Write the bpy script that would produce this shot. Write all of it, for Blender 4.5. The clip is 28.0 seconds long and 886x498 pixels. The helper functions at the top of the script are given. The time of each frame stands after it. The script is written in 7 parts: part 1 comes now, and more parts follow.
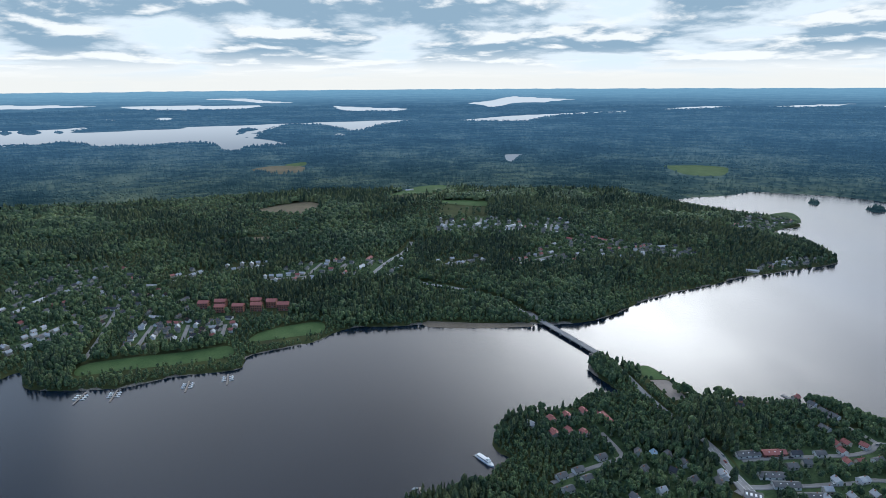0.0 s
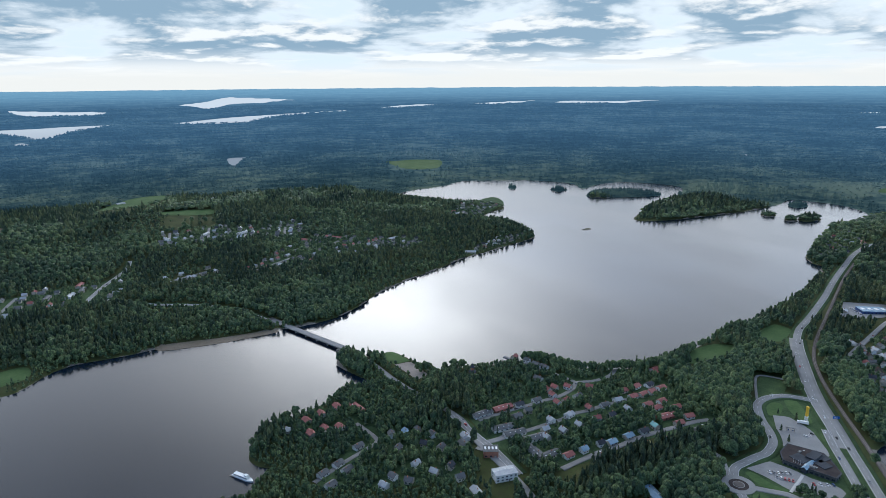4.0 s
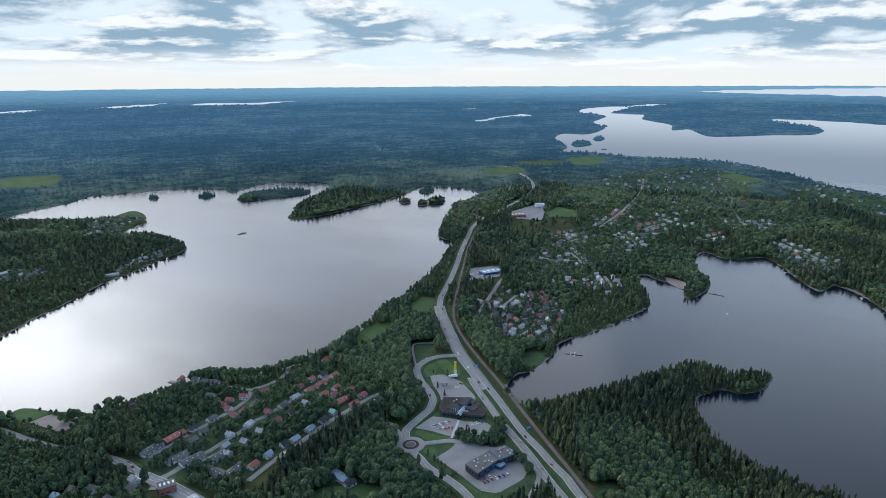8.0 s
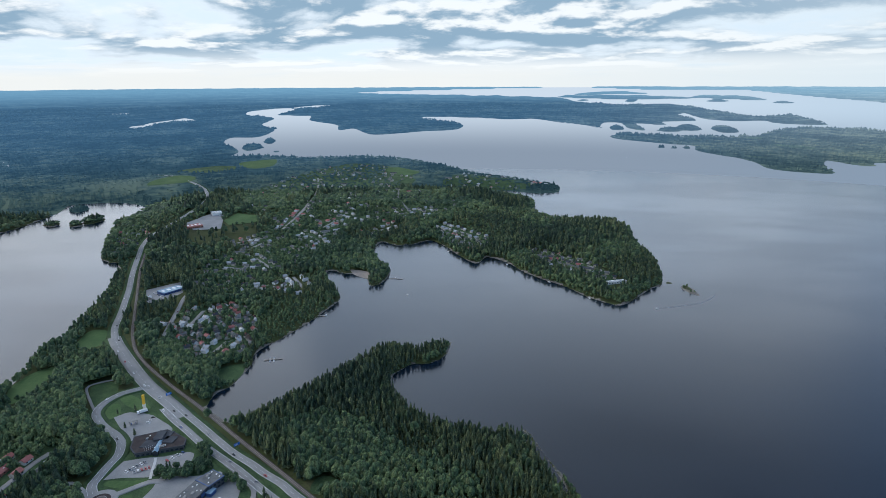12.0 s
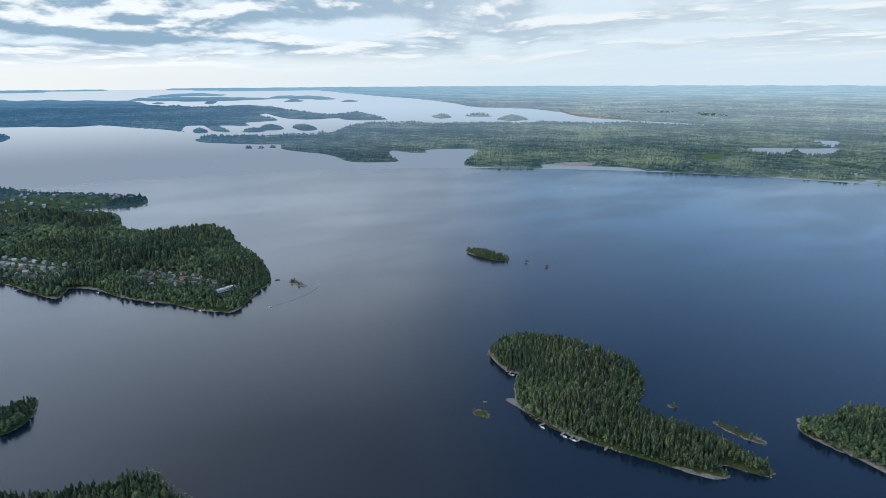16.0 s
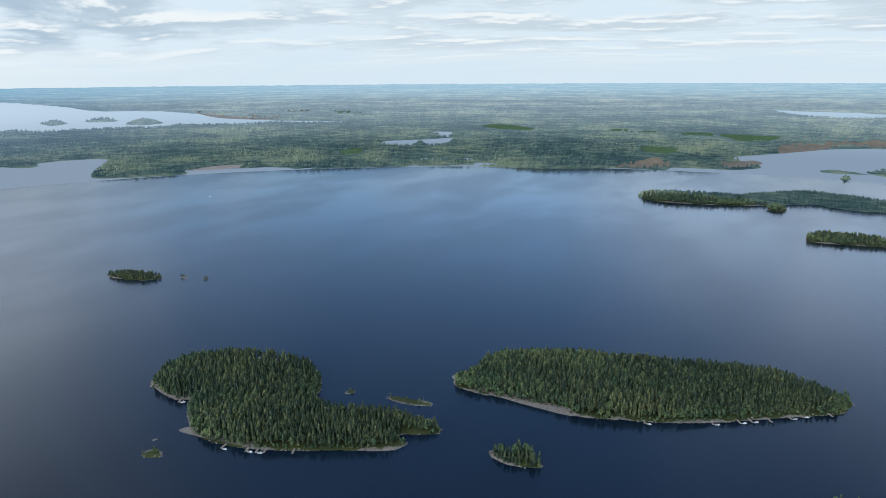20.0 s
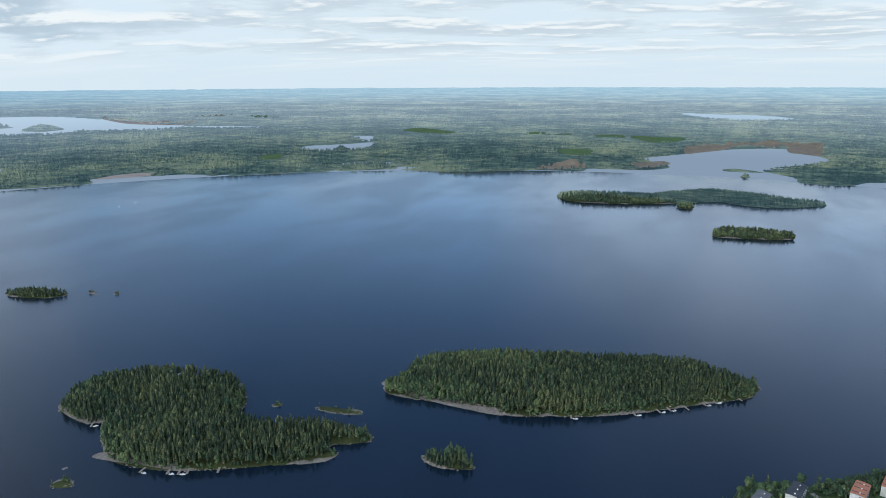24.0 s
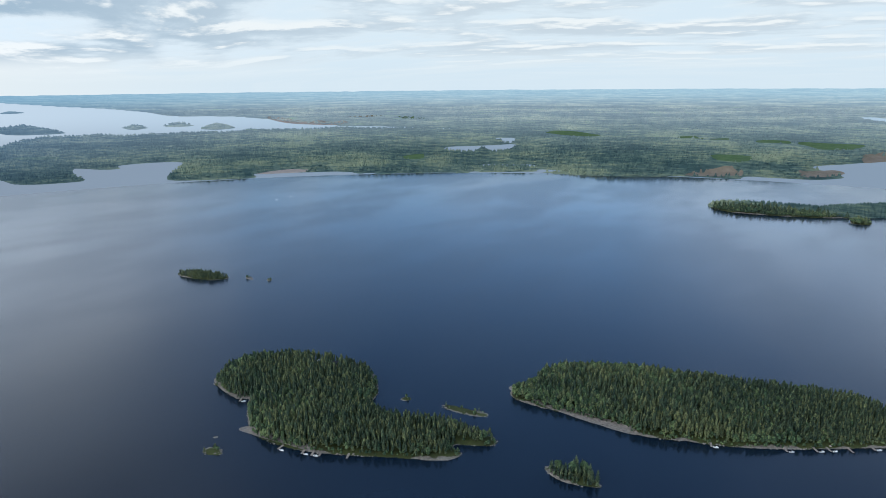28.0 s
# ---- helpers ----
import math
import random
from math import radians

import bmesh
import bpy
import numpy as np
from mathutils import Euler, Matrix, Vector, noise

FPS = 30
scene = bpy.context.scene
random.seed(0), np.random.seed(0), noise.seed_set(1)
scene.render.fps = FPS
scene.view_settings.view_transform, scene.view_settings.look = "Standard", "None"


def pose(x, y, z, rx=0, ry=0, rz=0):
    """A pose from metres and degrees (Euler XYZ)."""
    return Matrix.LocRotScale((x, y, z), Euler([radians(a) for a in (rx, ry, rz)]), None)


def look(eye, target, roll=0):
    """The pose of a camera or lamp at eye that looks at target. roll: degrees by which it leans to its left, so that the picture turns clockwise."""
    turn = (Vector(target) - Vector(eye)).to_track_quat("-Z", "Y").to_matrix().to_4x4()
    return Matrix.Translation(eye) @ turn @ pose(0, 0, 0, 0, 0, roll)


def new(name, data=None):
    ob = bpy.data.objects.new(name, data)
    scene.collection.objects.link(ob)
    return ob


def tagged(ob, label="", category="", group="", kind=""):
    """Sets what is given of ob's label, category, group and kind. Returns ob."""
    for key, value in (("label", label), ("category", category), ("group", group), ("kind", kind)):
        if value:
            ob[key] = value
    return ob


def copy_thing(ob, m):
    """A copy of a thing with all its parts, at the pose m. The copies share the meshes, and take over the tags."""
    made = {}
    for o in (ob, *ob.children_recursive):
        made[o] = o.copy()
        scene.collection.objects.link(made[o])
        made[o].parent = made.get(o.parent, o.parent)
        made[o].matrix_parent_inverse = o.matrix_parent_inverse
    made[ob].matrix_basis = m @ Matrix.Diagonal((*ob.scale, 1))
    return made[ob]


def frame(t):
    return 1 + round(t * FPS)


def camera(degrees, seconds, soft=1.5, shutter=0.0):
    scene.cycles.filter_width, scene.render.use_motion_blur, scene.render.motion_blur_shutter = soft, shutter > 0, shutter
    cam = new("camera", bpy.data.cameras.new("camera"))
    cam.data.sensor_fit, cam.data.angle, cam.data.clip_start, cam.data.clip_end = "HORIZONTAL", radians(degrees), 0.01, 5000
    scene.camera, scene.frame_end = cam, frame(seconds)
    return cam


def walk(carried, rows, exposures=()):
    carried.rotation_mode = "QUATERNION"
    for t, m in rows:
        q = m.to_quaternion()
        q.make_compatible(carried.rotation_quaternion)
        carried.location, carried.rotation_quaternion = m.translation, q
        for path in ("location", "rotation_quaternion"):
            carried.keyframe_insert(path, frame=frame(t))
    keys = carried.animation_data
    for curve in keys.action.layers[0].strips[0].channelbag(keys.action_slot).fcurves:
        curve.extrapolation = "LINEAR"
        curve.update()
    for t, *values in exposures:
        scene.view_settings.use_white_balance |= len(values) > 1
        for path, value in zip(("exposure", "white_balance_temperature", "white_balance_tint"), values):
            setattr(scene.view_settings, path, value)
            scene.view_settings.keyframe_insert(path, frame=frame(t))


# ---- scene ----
EXPOSURES = [(0.0, 0.25, 5780, 9), (28.0, 0.25, 5780, 9)]
cam = camera(70.2, 28.0, 0.6)
ROWS = [
    (0.0, -0.00, -0.00, 353.52, 75.132, 0.342, -0.089),
    (0.5, -0.01, -1.98, 353.76, 75.109, 0.378, -4.376),
    (1.0, -0.02, -4.02, 354.17, 75.086, 0.395, -8.210),
    (1.5, -0.36, -5.98, 354.70, 75.035, 0.380, -11.079),
    (2.0, -0.98, -7.35, 355.45, 75.034, 0.368, -13.558),
    (2.5, -1.48, -8.26, 356.13, 75.004, 0.355, -15.843),
    (3.0, -1.83, -8.97, 356.82, 74.978, 0.354, -18.358),
    (3.5, -1.89, -9.42, 357.47, 74.956, 0.369, -21.281),
    (4.0, -1.68, -9.85, 358.03, 74.934, 0.389, -24.532),
    (4.5, -1.20, -10.52, 358.45, 74.910, 0.402, -28.033),
    (5.0, -0.59, -11.38, 358.79, 74.883, 0.407, -31.632),
    (5.5, 0.11, -12.42, 358.64, 74.872, 0.368, -35.739),
    (6.0, 0.44, -13.22, 357.93, 74.894, 0.394, -40.324),
    (6.5, 0.67, -13.54, 357.13, 74.910, 0.428, -44.706),
    (7.0, 1.06, -13.65, 356.60, 74.883, 0.441, -48.614),
    (7.5, 1.60, -13.82, 356.68, 74.868, 0.382, -52.096),
    (8.0, 1.59, -13.78, 357.00, 74.879, 0.323, -55.673),
    (8.5, 0.73, -13.85, 357.26, 74.866, 0.296, -59.349),
    (9.0, -0.30, -13.87, 357.39, 74.835, 0.233, -63.369),
    (9.5, -1.15, -13.76, 357.62, 74.868, 0.234, -67.123),
    (10.0, -1.77, -13.52, 357.69, 74.881, 0.168, -70.502),
    (10.5, -1.97, -13.47, 357.66, 74.908, 0.189, -73.822),
    (11.0, -2.27, -14.17, 357.89, 74.914, 0.168, -77.167),
    (11.5, -2.59, -15.15, 358.28, 74.938, 0.199, -80.671),
    (12.0, -2.58, -16.14, 358.75, 74.883, 0.258, -84.623),
    (12.5, -2.47, -16.88, 359.34, 74.887, 0.205, -89.152),
    (13.0, -2.43, -17.56, 360.14, 74.871, 0.217, -93.667),
    (13.5, -2.47, -18.10, 361.14, 74.829, 0.307, -98.157),
    (14.0, -2.51, -18.54, 361.97, 74.789, 0.396, -102.620),
    (14.5, -2.47, -18.88, 362.28, 74.775, 0.405, -107.057),
    (15.0, -2.37, -19.17, 362.20, 74.782, 0.348, -111.480),
    (15.5, -2.07, -19.35, 361.70, 74.771, 0.326, -115.937),
    (16.0, -1.62, -19.64, 361.57, 74.787, 0.325, -120.554),
    (16.5, -1.38, -20.30, 361.77, 74.802, 0.386, -124.054),
    (17.0, -1.13, -21.11, 362.07, 74.768, 0.384, -127.547),
    (17.5, -1.05, -22.00, 362.33, 74.767, 0.408, -129.624),
    (18.0, -1.08, -23.02, 362.43, 74.745, 0.409, -132.646),
    (18.5, -0.92, -24.26, 362.55, 74.673, 0.421, -137.020),
    (19.0, -0.32, -25.29, 362.64, 74.632, 0.400, -141.924),
    (19.5, 0.45, -26.43, 362.58, 74.588, 0.404, -146.622),
    (20.0, 0.72, -28.02, 362.37, 74.581, 0.349, -151.646),
    (20.5, 0.49, -29.90, 362.13, 74.615, 0.284, -157.224),
    (21.0, 0.11, -31.16, 362.03, 74.563, 0.298, -162.455),
    (21.5, -0.06, -31.56, 361.96, 74.589, 0.282, -167.517),
    (22.0, 0.31, -31.36, 362.08, 74.632, 0.254, -169.726),
    (22.5, 1.36, -30.44, 362.45, 74.701, 0.214, -168.072),
    (23.0, 2.43, -29.40, 362.85, 74.775, 0.187, -164.562),
    (23.5, 2.89, -28.87, 363.06, 74.837, 0.197, -161.202),
    (24.0, 2.83, -28.80, 363.10, 74.883, 0.231, -158.710),
    (24.5, 2.38, -28.89, 363.05, 74.925, 0.252, -156.577),
    (25.0, 2.11, -29.05, 363.00, 74.956, 0.304, -154.565),
    (25.5, 2.12, -29.39, 363.03, 74.981, 0.356, -152.739),
    (26.0, 2.51, -30.09, 363.10, 75.010, 0.375, -151.803),
    (26.5, 3.01, -31.29, 363.16, 75.038, 0.430, -150.837),
    (27.0, 3.45, -32.84, 363.15, 75.066, 0.453, -149.377),
    (27.5, 3.80, -34.40, 363.02, 75.101, 0.478, -147.711),
    (28.0, 3.93, -36.06, 362.89, 75.122, 0.497, -145.999),
]
walk(cam, [(t, pose(x, y, z, rx, ry, rz)) for t, x, y, z, rx, ry, rz in ROWS], EXPOSURES)
EYE = 360.0
FAR, RIM, SPAN = 2000.0, 2600.0, 2200.0
MID = Vector((0.0, -14.0))


# ---------- world, sun ----------
SUN_AZ, SUN_EL = -19.0, 23.0
sun_way = Vector((-math.sin(radians(SUN_AZ)) * math.cos(radians(SUN_EL)), math.cos(radians(SUN_AZ)) * math.cos(radians(SUN_EL)), math.sin(radians(SUN_EL))))


class Nodes:
    """Short hand for node trees."""

    def __init__(self, tree):
        self.tree, self.n, self.l = tree, tree.nodes, tree.links
        self.n.clear()

    def add(self, kind, **values):
        node = self.n.new(kind)
        for key, value in values.items():
            setattr(node, key, value)
        return node

    def plug(self, socket, value):
        if isinstance(value, bpy.types.NodeSocket):
            self.l.new(value, socket)
        elif value is not None:
            socket.default_value = value

    def math(self, op, a, b=None, c=None, clamp=False):
        node = self.add("ShaderNodeMath", operation=op, use_clamp=clamp)
        for i, v in enumerate((a, b, c)):
            self.plug(node.inputs[i], v)
        return node.outputs[0]

    def vec(self, op, a, b=None, scale=None):
        node = self.add("ShaderNodeVectorMath", operation=op)
        self.plug(node.inputs[0], a)
        self.plug(node.inputs[1], b)
        self.plug(node.inputs[3], scale)
        return node.outputs["Value"] if op in ("DOT_PRODUCT", "LENGTH", "DISTANCE") else node.outputs[0]

    def noise(self, vector, scale, detail=3.0, rough=0.55, distortion=0.0):
        node = self.add("ShaderNodeTexNoise")
        self.plug(node.inputs["Vector"], vector)
        node.inputs["Scale"].default_value = scale
        node.inputs["Detail"].default_value = detail
        node.inputs["Roughness"].default_value = rough
        node.inputs["Distortion"].default_value = distortion
        return node.outputs["Fac"]

    def step(self, value, low, high, to_low=0.0, to_high=1.0):
        node = self.add("ShaderNodeMapRange", interpolation_type="SMOOTHSTEP")
        for name, v in (("Value", value), ("From Min", low), ("From Max", high), ("To Min", to_low), ("To Max", to_high)):
            self.plug(node.inputs[name], v)
        return node.outputs["Result"]

    def mix(self, fac, a, b):
        node = self.add("ShaderNodeMix", data_type="RGBA")
        self.plug(node.inputs["Factor"], fac)
        for socket, v in ((node.inputs["A"], a), (node.inputs["B"], b)):
            socket = [s for s in node.inputs if s.name == socket.name and s.type == "RGBA"][0]
            self.plug(socket, (*v, 1.0) if isinstance(v, tuple) and len(v) == 3 else v)
        return [s for s in node.outputs if s.type == "RGBA"][0]


def make_world():
    world = bpy.data.worlds.new("world")
    world.use_nodes = True
    scene.world = world
    g = Nodes(world.node_tree)
    way = g.add("ShaderNodeTexCoord").outputs["Generated"]
    sep = g.add("ShaderNodeSeparateXYZ")
    g.plug(sep.inputs[0], way)
    up = g.math("MAXIMUM", sep.outputs["Z"], 0.0)
    sky = g.add("ShaderNodeTexSky", sky_type="NISHITA", sun_disc=False, sun_elevation=radians(SUN_EL), sun_rotation=radians(-SUN_AZ), air_density=1.0, dust_density=0.3, ozone_density=2.0)
    blue = g.vec("MULTIPLY", sky.outputs[0], (0.20, 0.205, 0.215))
    toward = g.vec("DOT_PRODUCT", way, tuple(sun_way))
    flat = Vector((sun_way.x, sun_way.y, 0)).normalized()
    side = g.vec("DOT_PRODUCT", way, tuple(flat))
    # cloud deck on a plane overhead
    depth = g.math("ADD", up, 0.11)
    deck = g.add("ShaderNodeCombineXYZ")
    g.plug(deck.inputs[0], g.math("DIVIDE", sep.outputs["X"], depth))
    g.plug(deck.inputs[1], g.math("DIVIDE", sep.outputs["Y"], depth))
    big = g.noise(deck.outputs[0], 0.75, 8.0, 0.58, 0.25)
    fine = g.noise(deck.outputs[0], 2.6, 6.0, 0.62, 0.2)
    shape = g.math("ADD", g.math("MULTIPLY", big, 0.66), g.math("MULTIPLY", fine, 0.34))
    # broken cumulus toward the sun, thin pale streaks away from it
    edge = g.math("SUBTRACT", g.step(side, -0.45, 0.05, 0.44, 0.26), g.step(side, -0.98, -0.65, 0.09, 0.0))
    edge = g.math("ADD", edge, g.math("MULTIPLY", g.step(up, 0.3, 0.5), g.math("ADD", g.step(side, -0.6, 0.45, 0.10, -0.12), g.step(side, -0.98, -0.7, -0.2, 0.0))))
    gap = g.math("MULTIPLY", g.step(side, -0.95, -0.75), g.step(side, -0.40, -0.05, 1.0, 0.0))
    edge = g.math("ADD", edge, g.math("MULTIPLY", g.math("MULTIPLY", gap, g.step(up, 0.10, 0.20)), 0.17))
    body = g.math("SUBTRACT", shape, edge)
    blur = g.step(up, 0.12, 0.25, 0.06, 0.42)
    cover = g.step(body, g.math("MULTIPLY", g.math("SUBTRACT", blur, 0.06), -0.6), blur)
    thick = g.math("MULTIPLY", g.step(body, 0.07, 0.17), g.math("MULTIPLY", g.step(up, 0.015, 0.045), g.step(up, 0.13, 0.26, 1.0, 0.2)))
    darkness = g.math("MULTIPLY", thick, g.step(side, -0.6, 0.2, 0.3, 1.0))
    white = g.mix(darkness, g.mix(g.step(side, -0.5, 0.4), (0.68, 0.72, 0.74), (0.86, 0.85, 0.81)), (0.25, 0.31, 0.38))
    white = g.vec("SCALE", white, scale=g.step(fine, 0.36, 0.64, 0.86, 1.12))
    # light that the hidden sun sends through the cloud
    glow = g.math("POWER", g.math("MAXIMUM", toward, 0.0), 42.0)
    lit = g.math("ADD", 1.0, g.math("MULTIPLY", g.math("MULTIPLY", glow, 9.5), g.step(up, 0.11, 0.34)))
    lit = g.math("MULTIPLY", lit, g.step(up, g.step(side, 0.7, 0.95, 0.07, 0.15), g.step(side, 0.7, 0.95, 0.20, 0.33), 1.0, g.math("MULTIPLY", g.math("ADD", g.step(side, -0.5, 0.05, 1.4, 2.05), g.step(side, -0.98, -0.65, 0.5, 0.0)), g.step(side, 0.2, 0.8, 1.0, 0.62))))
    # thin bright cloud east of the sun reaches higher
    east = g.vec("DOT_PRODUCT", way, (-math.sin(radians(SUN_AZ - 90)), math.cos(radians(SUN_AZ - 90)), 0.0))
    thin = g.math("MULTIPLY", g.step(east, 0.2, 0.55), g.step(east, 0.74, 0.9, 1.0, 0.0))
    lit = g.math("MULTIPLY", lit, g.step(up, g.math("ADD", 0.30, g.math("MULTIPLY", thin, 0.16)), g.math("ADD", 0.55, g.math("MULTIPLY", thin, 0.14)), 1.0, 0.38))
    # a grey cloud belly under the bright sky on the sun's side
    belly = g.math("MULTIPLY", g.step(side, 0.75, 0.95), g.math("MULTIPLY", g.step(up, 0.11, 0.14), g.step(up, 0.24, 0.37, 1.0, 0.0)))
    lit = g.math("MULTIPLY", lit, g.math("SUBTRACT", 1.0, g.math("MULTIPLY", belly, 0.62)))
    white = g.mix(g.math("MULTIPLY", g.step(up, 0.10, 0.22), g.step(side, -0.3, 0.4)), white, g.mix(g.step(side, 0.55, 0.95), (0.72, 0.78, 0.83), (0.87, 0.83, 0.76)))
    white = g.vec("SCALE", white, scale=lit)
    seen = g.mix(g.math("MULTIPLY", cover, 0.94), blue, white)
    # cumulus low over the horizon: lit tops, flat grey-blue bases, streaks away from the sun
    ring = g.vec("SCALE", g.vec("NORMALIZE", g.vec("MULTIPLY", way, (1, 1, 0))), scale=5.2)
    climb = g.math("ADD", g.math("MULTIPLY", g.math("LOGARITHM", g.math("ADD", up, 0.03), math.e), 2.0), 4.1)
    climb = g.math("MULTIPLY", climb, g.step(side, -0.75, -0.2, 2.4, 1.0))
    puff = g.add("ShaderNodeCombineXYZ")
    g.plug(puff.inputs[2], climb)
    spot = g.vec("ADD", ring, puff.outputs[0])
    crest = g.noise(spot, 1.2, 9.0, 0.54, 0.15)
    over = g.noise(g.vec("ADD", spot, (0.0, 0.0, 0.2)), 1.2, 6.0, 0.54, 0.15)
    group = g.noise(g.vec("MULTIPLY", spot, (1, 1, 1.3)), 0.6, 3.0, 0.55, 0.6)
    mass = g.math("ADD", g.math("MULTIPLY", crest, 0.66), g.math("MULTIPLY", group, 0.34))
    rim_at = g.step(side, -0.6, 0.2, 0.39, 0.385)
    cloud = g.step(mass, rim_at, g.math("ADD", rim_at, g.step(side, -0.6, 0.1, 0.20, 0.13)))
    top = g.step(g.math("SUBTRACT", crest, over), -0.01, 0.10)
    core = g.step(mass, g.math("ADD", rim_at, 0.0), g.math("ADD", rim_at, 0.13))
    shade = g.math("MULTIPLY", core, g.math("SUBTRACT", 1.0, g.math("MULTIPLY", top, 0.9)))
    shade = g.math("MULTIPLY", shade, g.math("MULTIPLY", g.step(side, -0.7, 0.25, 0.5, 1.0), g.step(up, 0.012, 0.05, 0.15, 1.0)))
    open_sky = g.mix(g.step(side, -0.6, 0.5), (0.63, 0.69, 0.69), (0.70, 0.76, 0.78))
    puffs = g.mix(shade, g.mix(g.step(side, -0.6, 0.4), (0.80, 0.785, 0.715), (0.90, 0.87, 0.80)), (0.27, 0.37, 0.44))
    low_sky = g.mix(cloud, open_sky, puffs)
    band = g.mix(g.step(side, -0.5, 0.5), (0.61, 0.67, 0.67), (0.80, 0.76, 0.67))
    low_sky = g.mix(g.math("MULTIPLY", g.step(up, 0.0, g.step(side, -0.5, 0.4, 0.055, 0.03), 1.0, 0.0), 0.9), low_sky, band)
    seen = g.mix(g.step(up, 0.115, 0.17), low_sky, seen)
    back = g.add("ShaderNodeBackground")
    g.plug(back.inputs[0], seen)
    back.inputs[1].default_value = 1.0
    g.plug(g.add("ShaderNodeOutputWorld").inputs[0], back.outputs[0])


make_world()
sun_data = bpy.data.lights.new("sun", "SUN")
sun_data.energy, sun_data.angle, sun_data.color = 1.2, radians(96), (1.0, 0.95, 0.88)
sun = new("sun", sun_data)
sun.matrix_world = look(sun_way * 1000, (0, 0, 0))


# ---------- materials ----------
def material(name, build, rough=0.8, spec=0.3):
    m = bpy.data.materials.new(name)
    m.use_nodes = True
    g = Nodes(m.node_tree)
    bsdf = g.add("ShaderNodeBsdfPrincipled")
    bsdf.inputs["Roughness"].default_value = rough
    bsdf.inputs["Specular IOR Level"].default_value = spec
    g.plug(g.add("ShaderNodeOutputMaterial").inputs[0], bsdf.outputs[0])
    if callable(build):
        build(g, bsdf)
    else:
        bsdf.inputs["Base Color"].default_value = (*build, 1.0)
    return m


def place_of(g):
    return g.add("ShaderNodeNewGeometry").outputs["Position"]


def island_random(g):
    return g.add("ShaderNodeNewGeometry").outputs["Random Per Island"]


def ramp(g, value, *stops):
    node = g.add("ShaderNodeValToRGB")
    e = node.color_ramp.elements
    while len(e) < len(stops):
        e.new(0.5)
    for el, (at, colour) in zip(e, stops):
        el.position, el.color = at, (*colour, 1.0)
    g.plug(node.inputs[0], value)
    return node.outputs[0]


def ground_look(g, bsdf):
    p = place_of(g)
    a = g.noise(p, 0.03, 4)
    b = g.noise(p, 0.5, 3)
    moss = ramp(g, a, (0.3, (0.035, 0.045, 0.018)), (0.6, (0.06, 0.075, 0.025)), (0.8, (0.10, 0.10, 0.045)))
    moss = g.mix(g.step(b, 0.45, 0.7, 0.0, 0.6), moss, (0.05, 0.04, 0.025))
    stone = ramp(g, g.noise(p, 0.35, 4), (0.3, (0.12, 0.11, 0.09)), (0.7, (0.27, 0.245, 0.21)))
    sep = g.add("ShaderNodeSeparateXYZ")
    g.plug(sep.inputs[0], p)
    bare = g.step(g.noise(p, 0.025, 2), 0.42, 0.66, -0.65, 0.8)
    shore = g.step(g.math("ADD", g.math("SUBTRACT", sep.outputs["Z"], bare), g.math("MULTIPLY", b, 0.8)), 0.70, 1.05, 1.0, 0.0)
    g.plug(bsdf.inputs["Base Color"], g.mix(shore, moss, stone))


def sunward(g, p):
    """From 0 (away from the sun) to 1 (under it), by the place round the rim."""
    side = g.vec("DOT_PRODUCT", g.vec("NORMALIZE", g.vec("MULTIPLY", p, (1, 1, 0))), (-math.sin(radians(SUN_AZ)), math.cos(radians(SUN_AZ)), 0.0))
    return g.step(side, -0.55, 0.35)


def dip_of(g, p):
    """How steeply one looks down on a place of the backdrop, from over the middle: small at the rim."""
    sep = g.add("ShaderNodeSeparateXYZ")
    g.plug(sep.inputs[0], p)
    reach = g.vec("LENGTH", g.vec("MULTIPLY", p, (1, 1, 0)))
    return g.math("DIVIDE", g.math("SUBTRACT", EYE, sep.outputs["Z"]), reach), reach


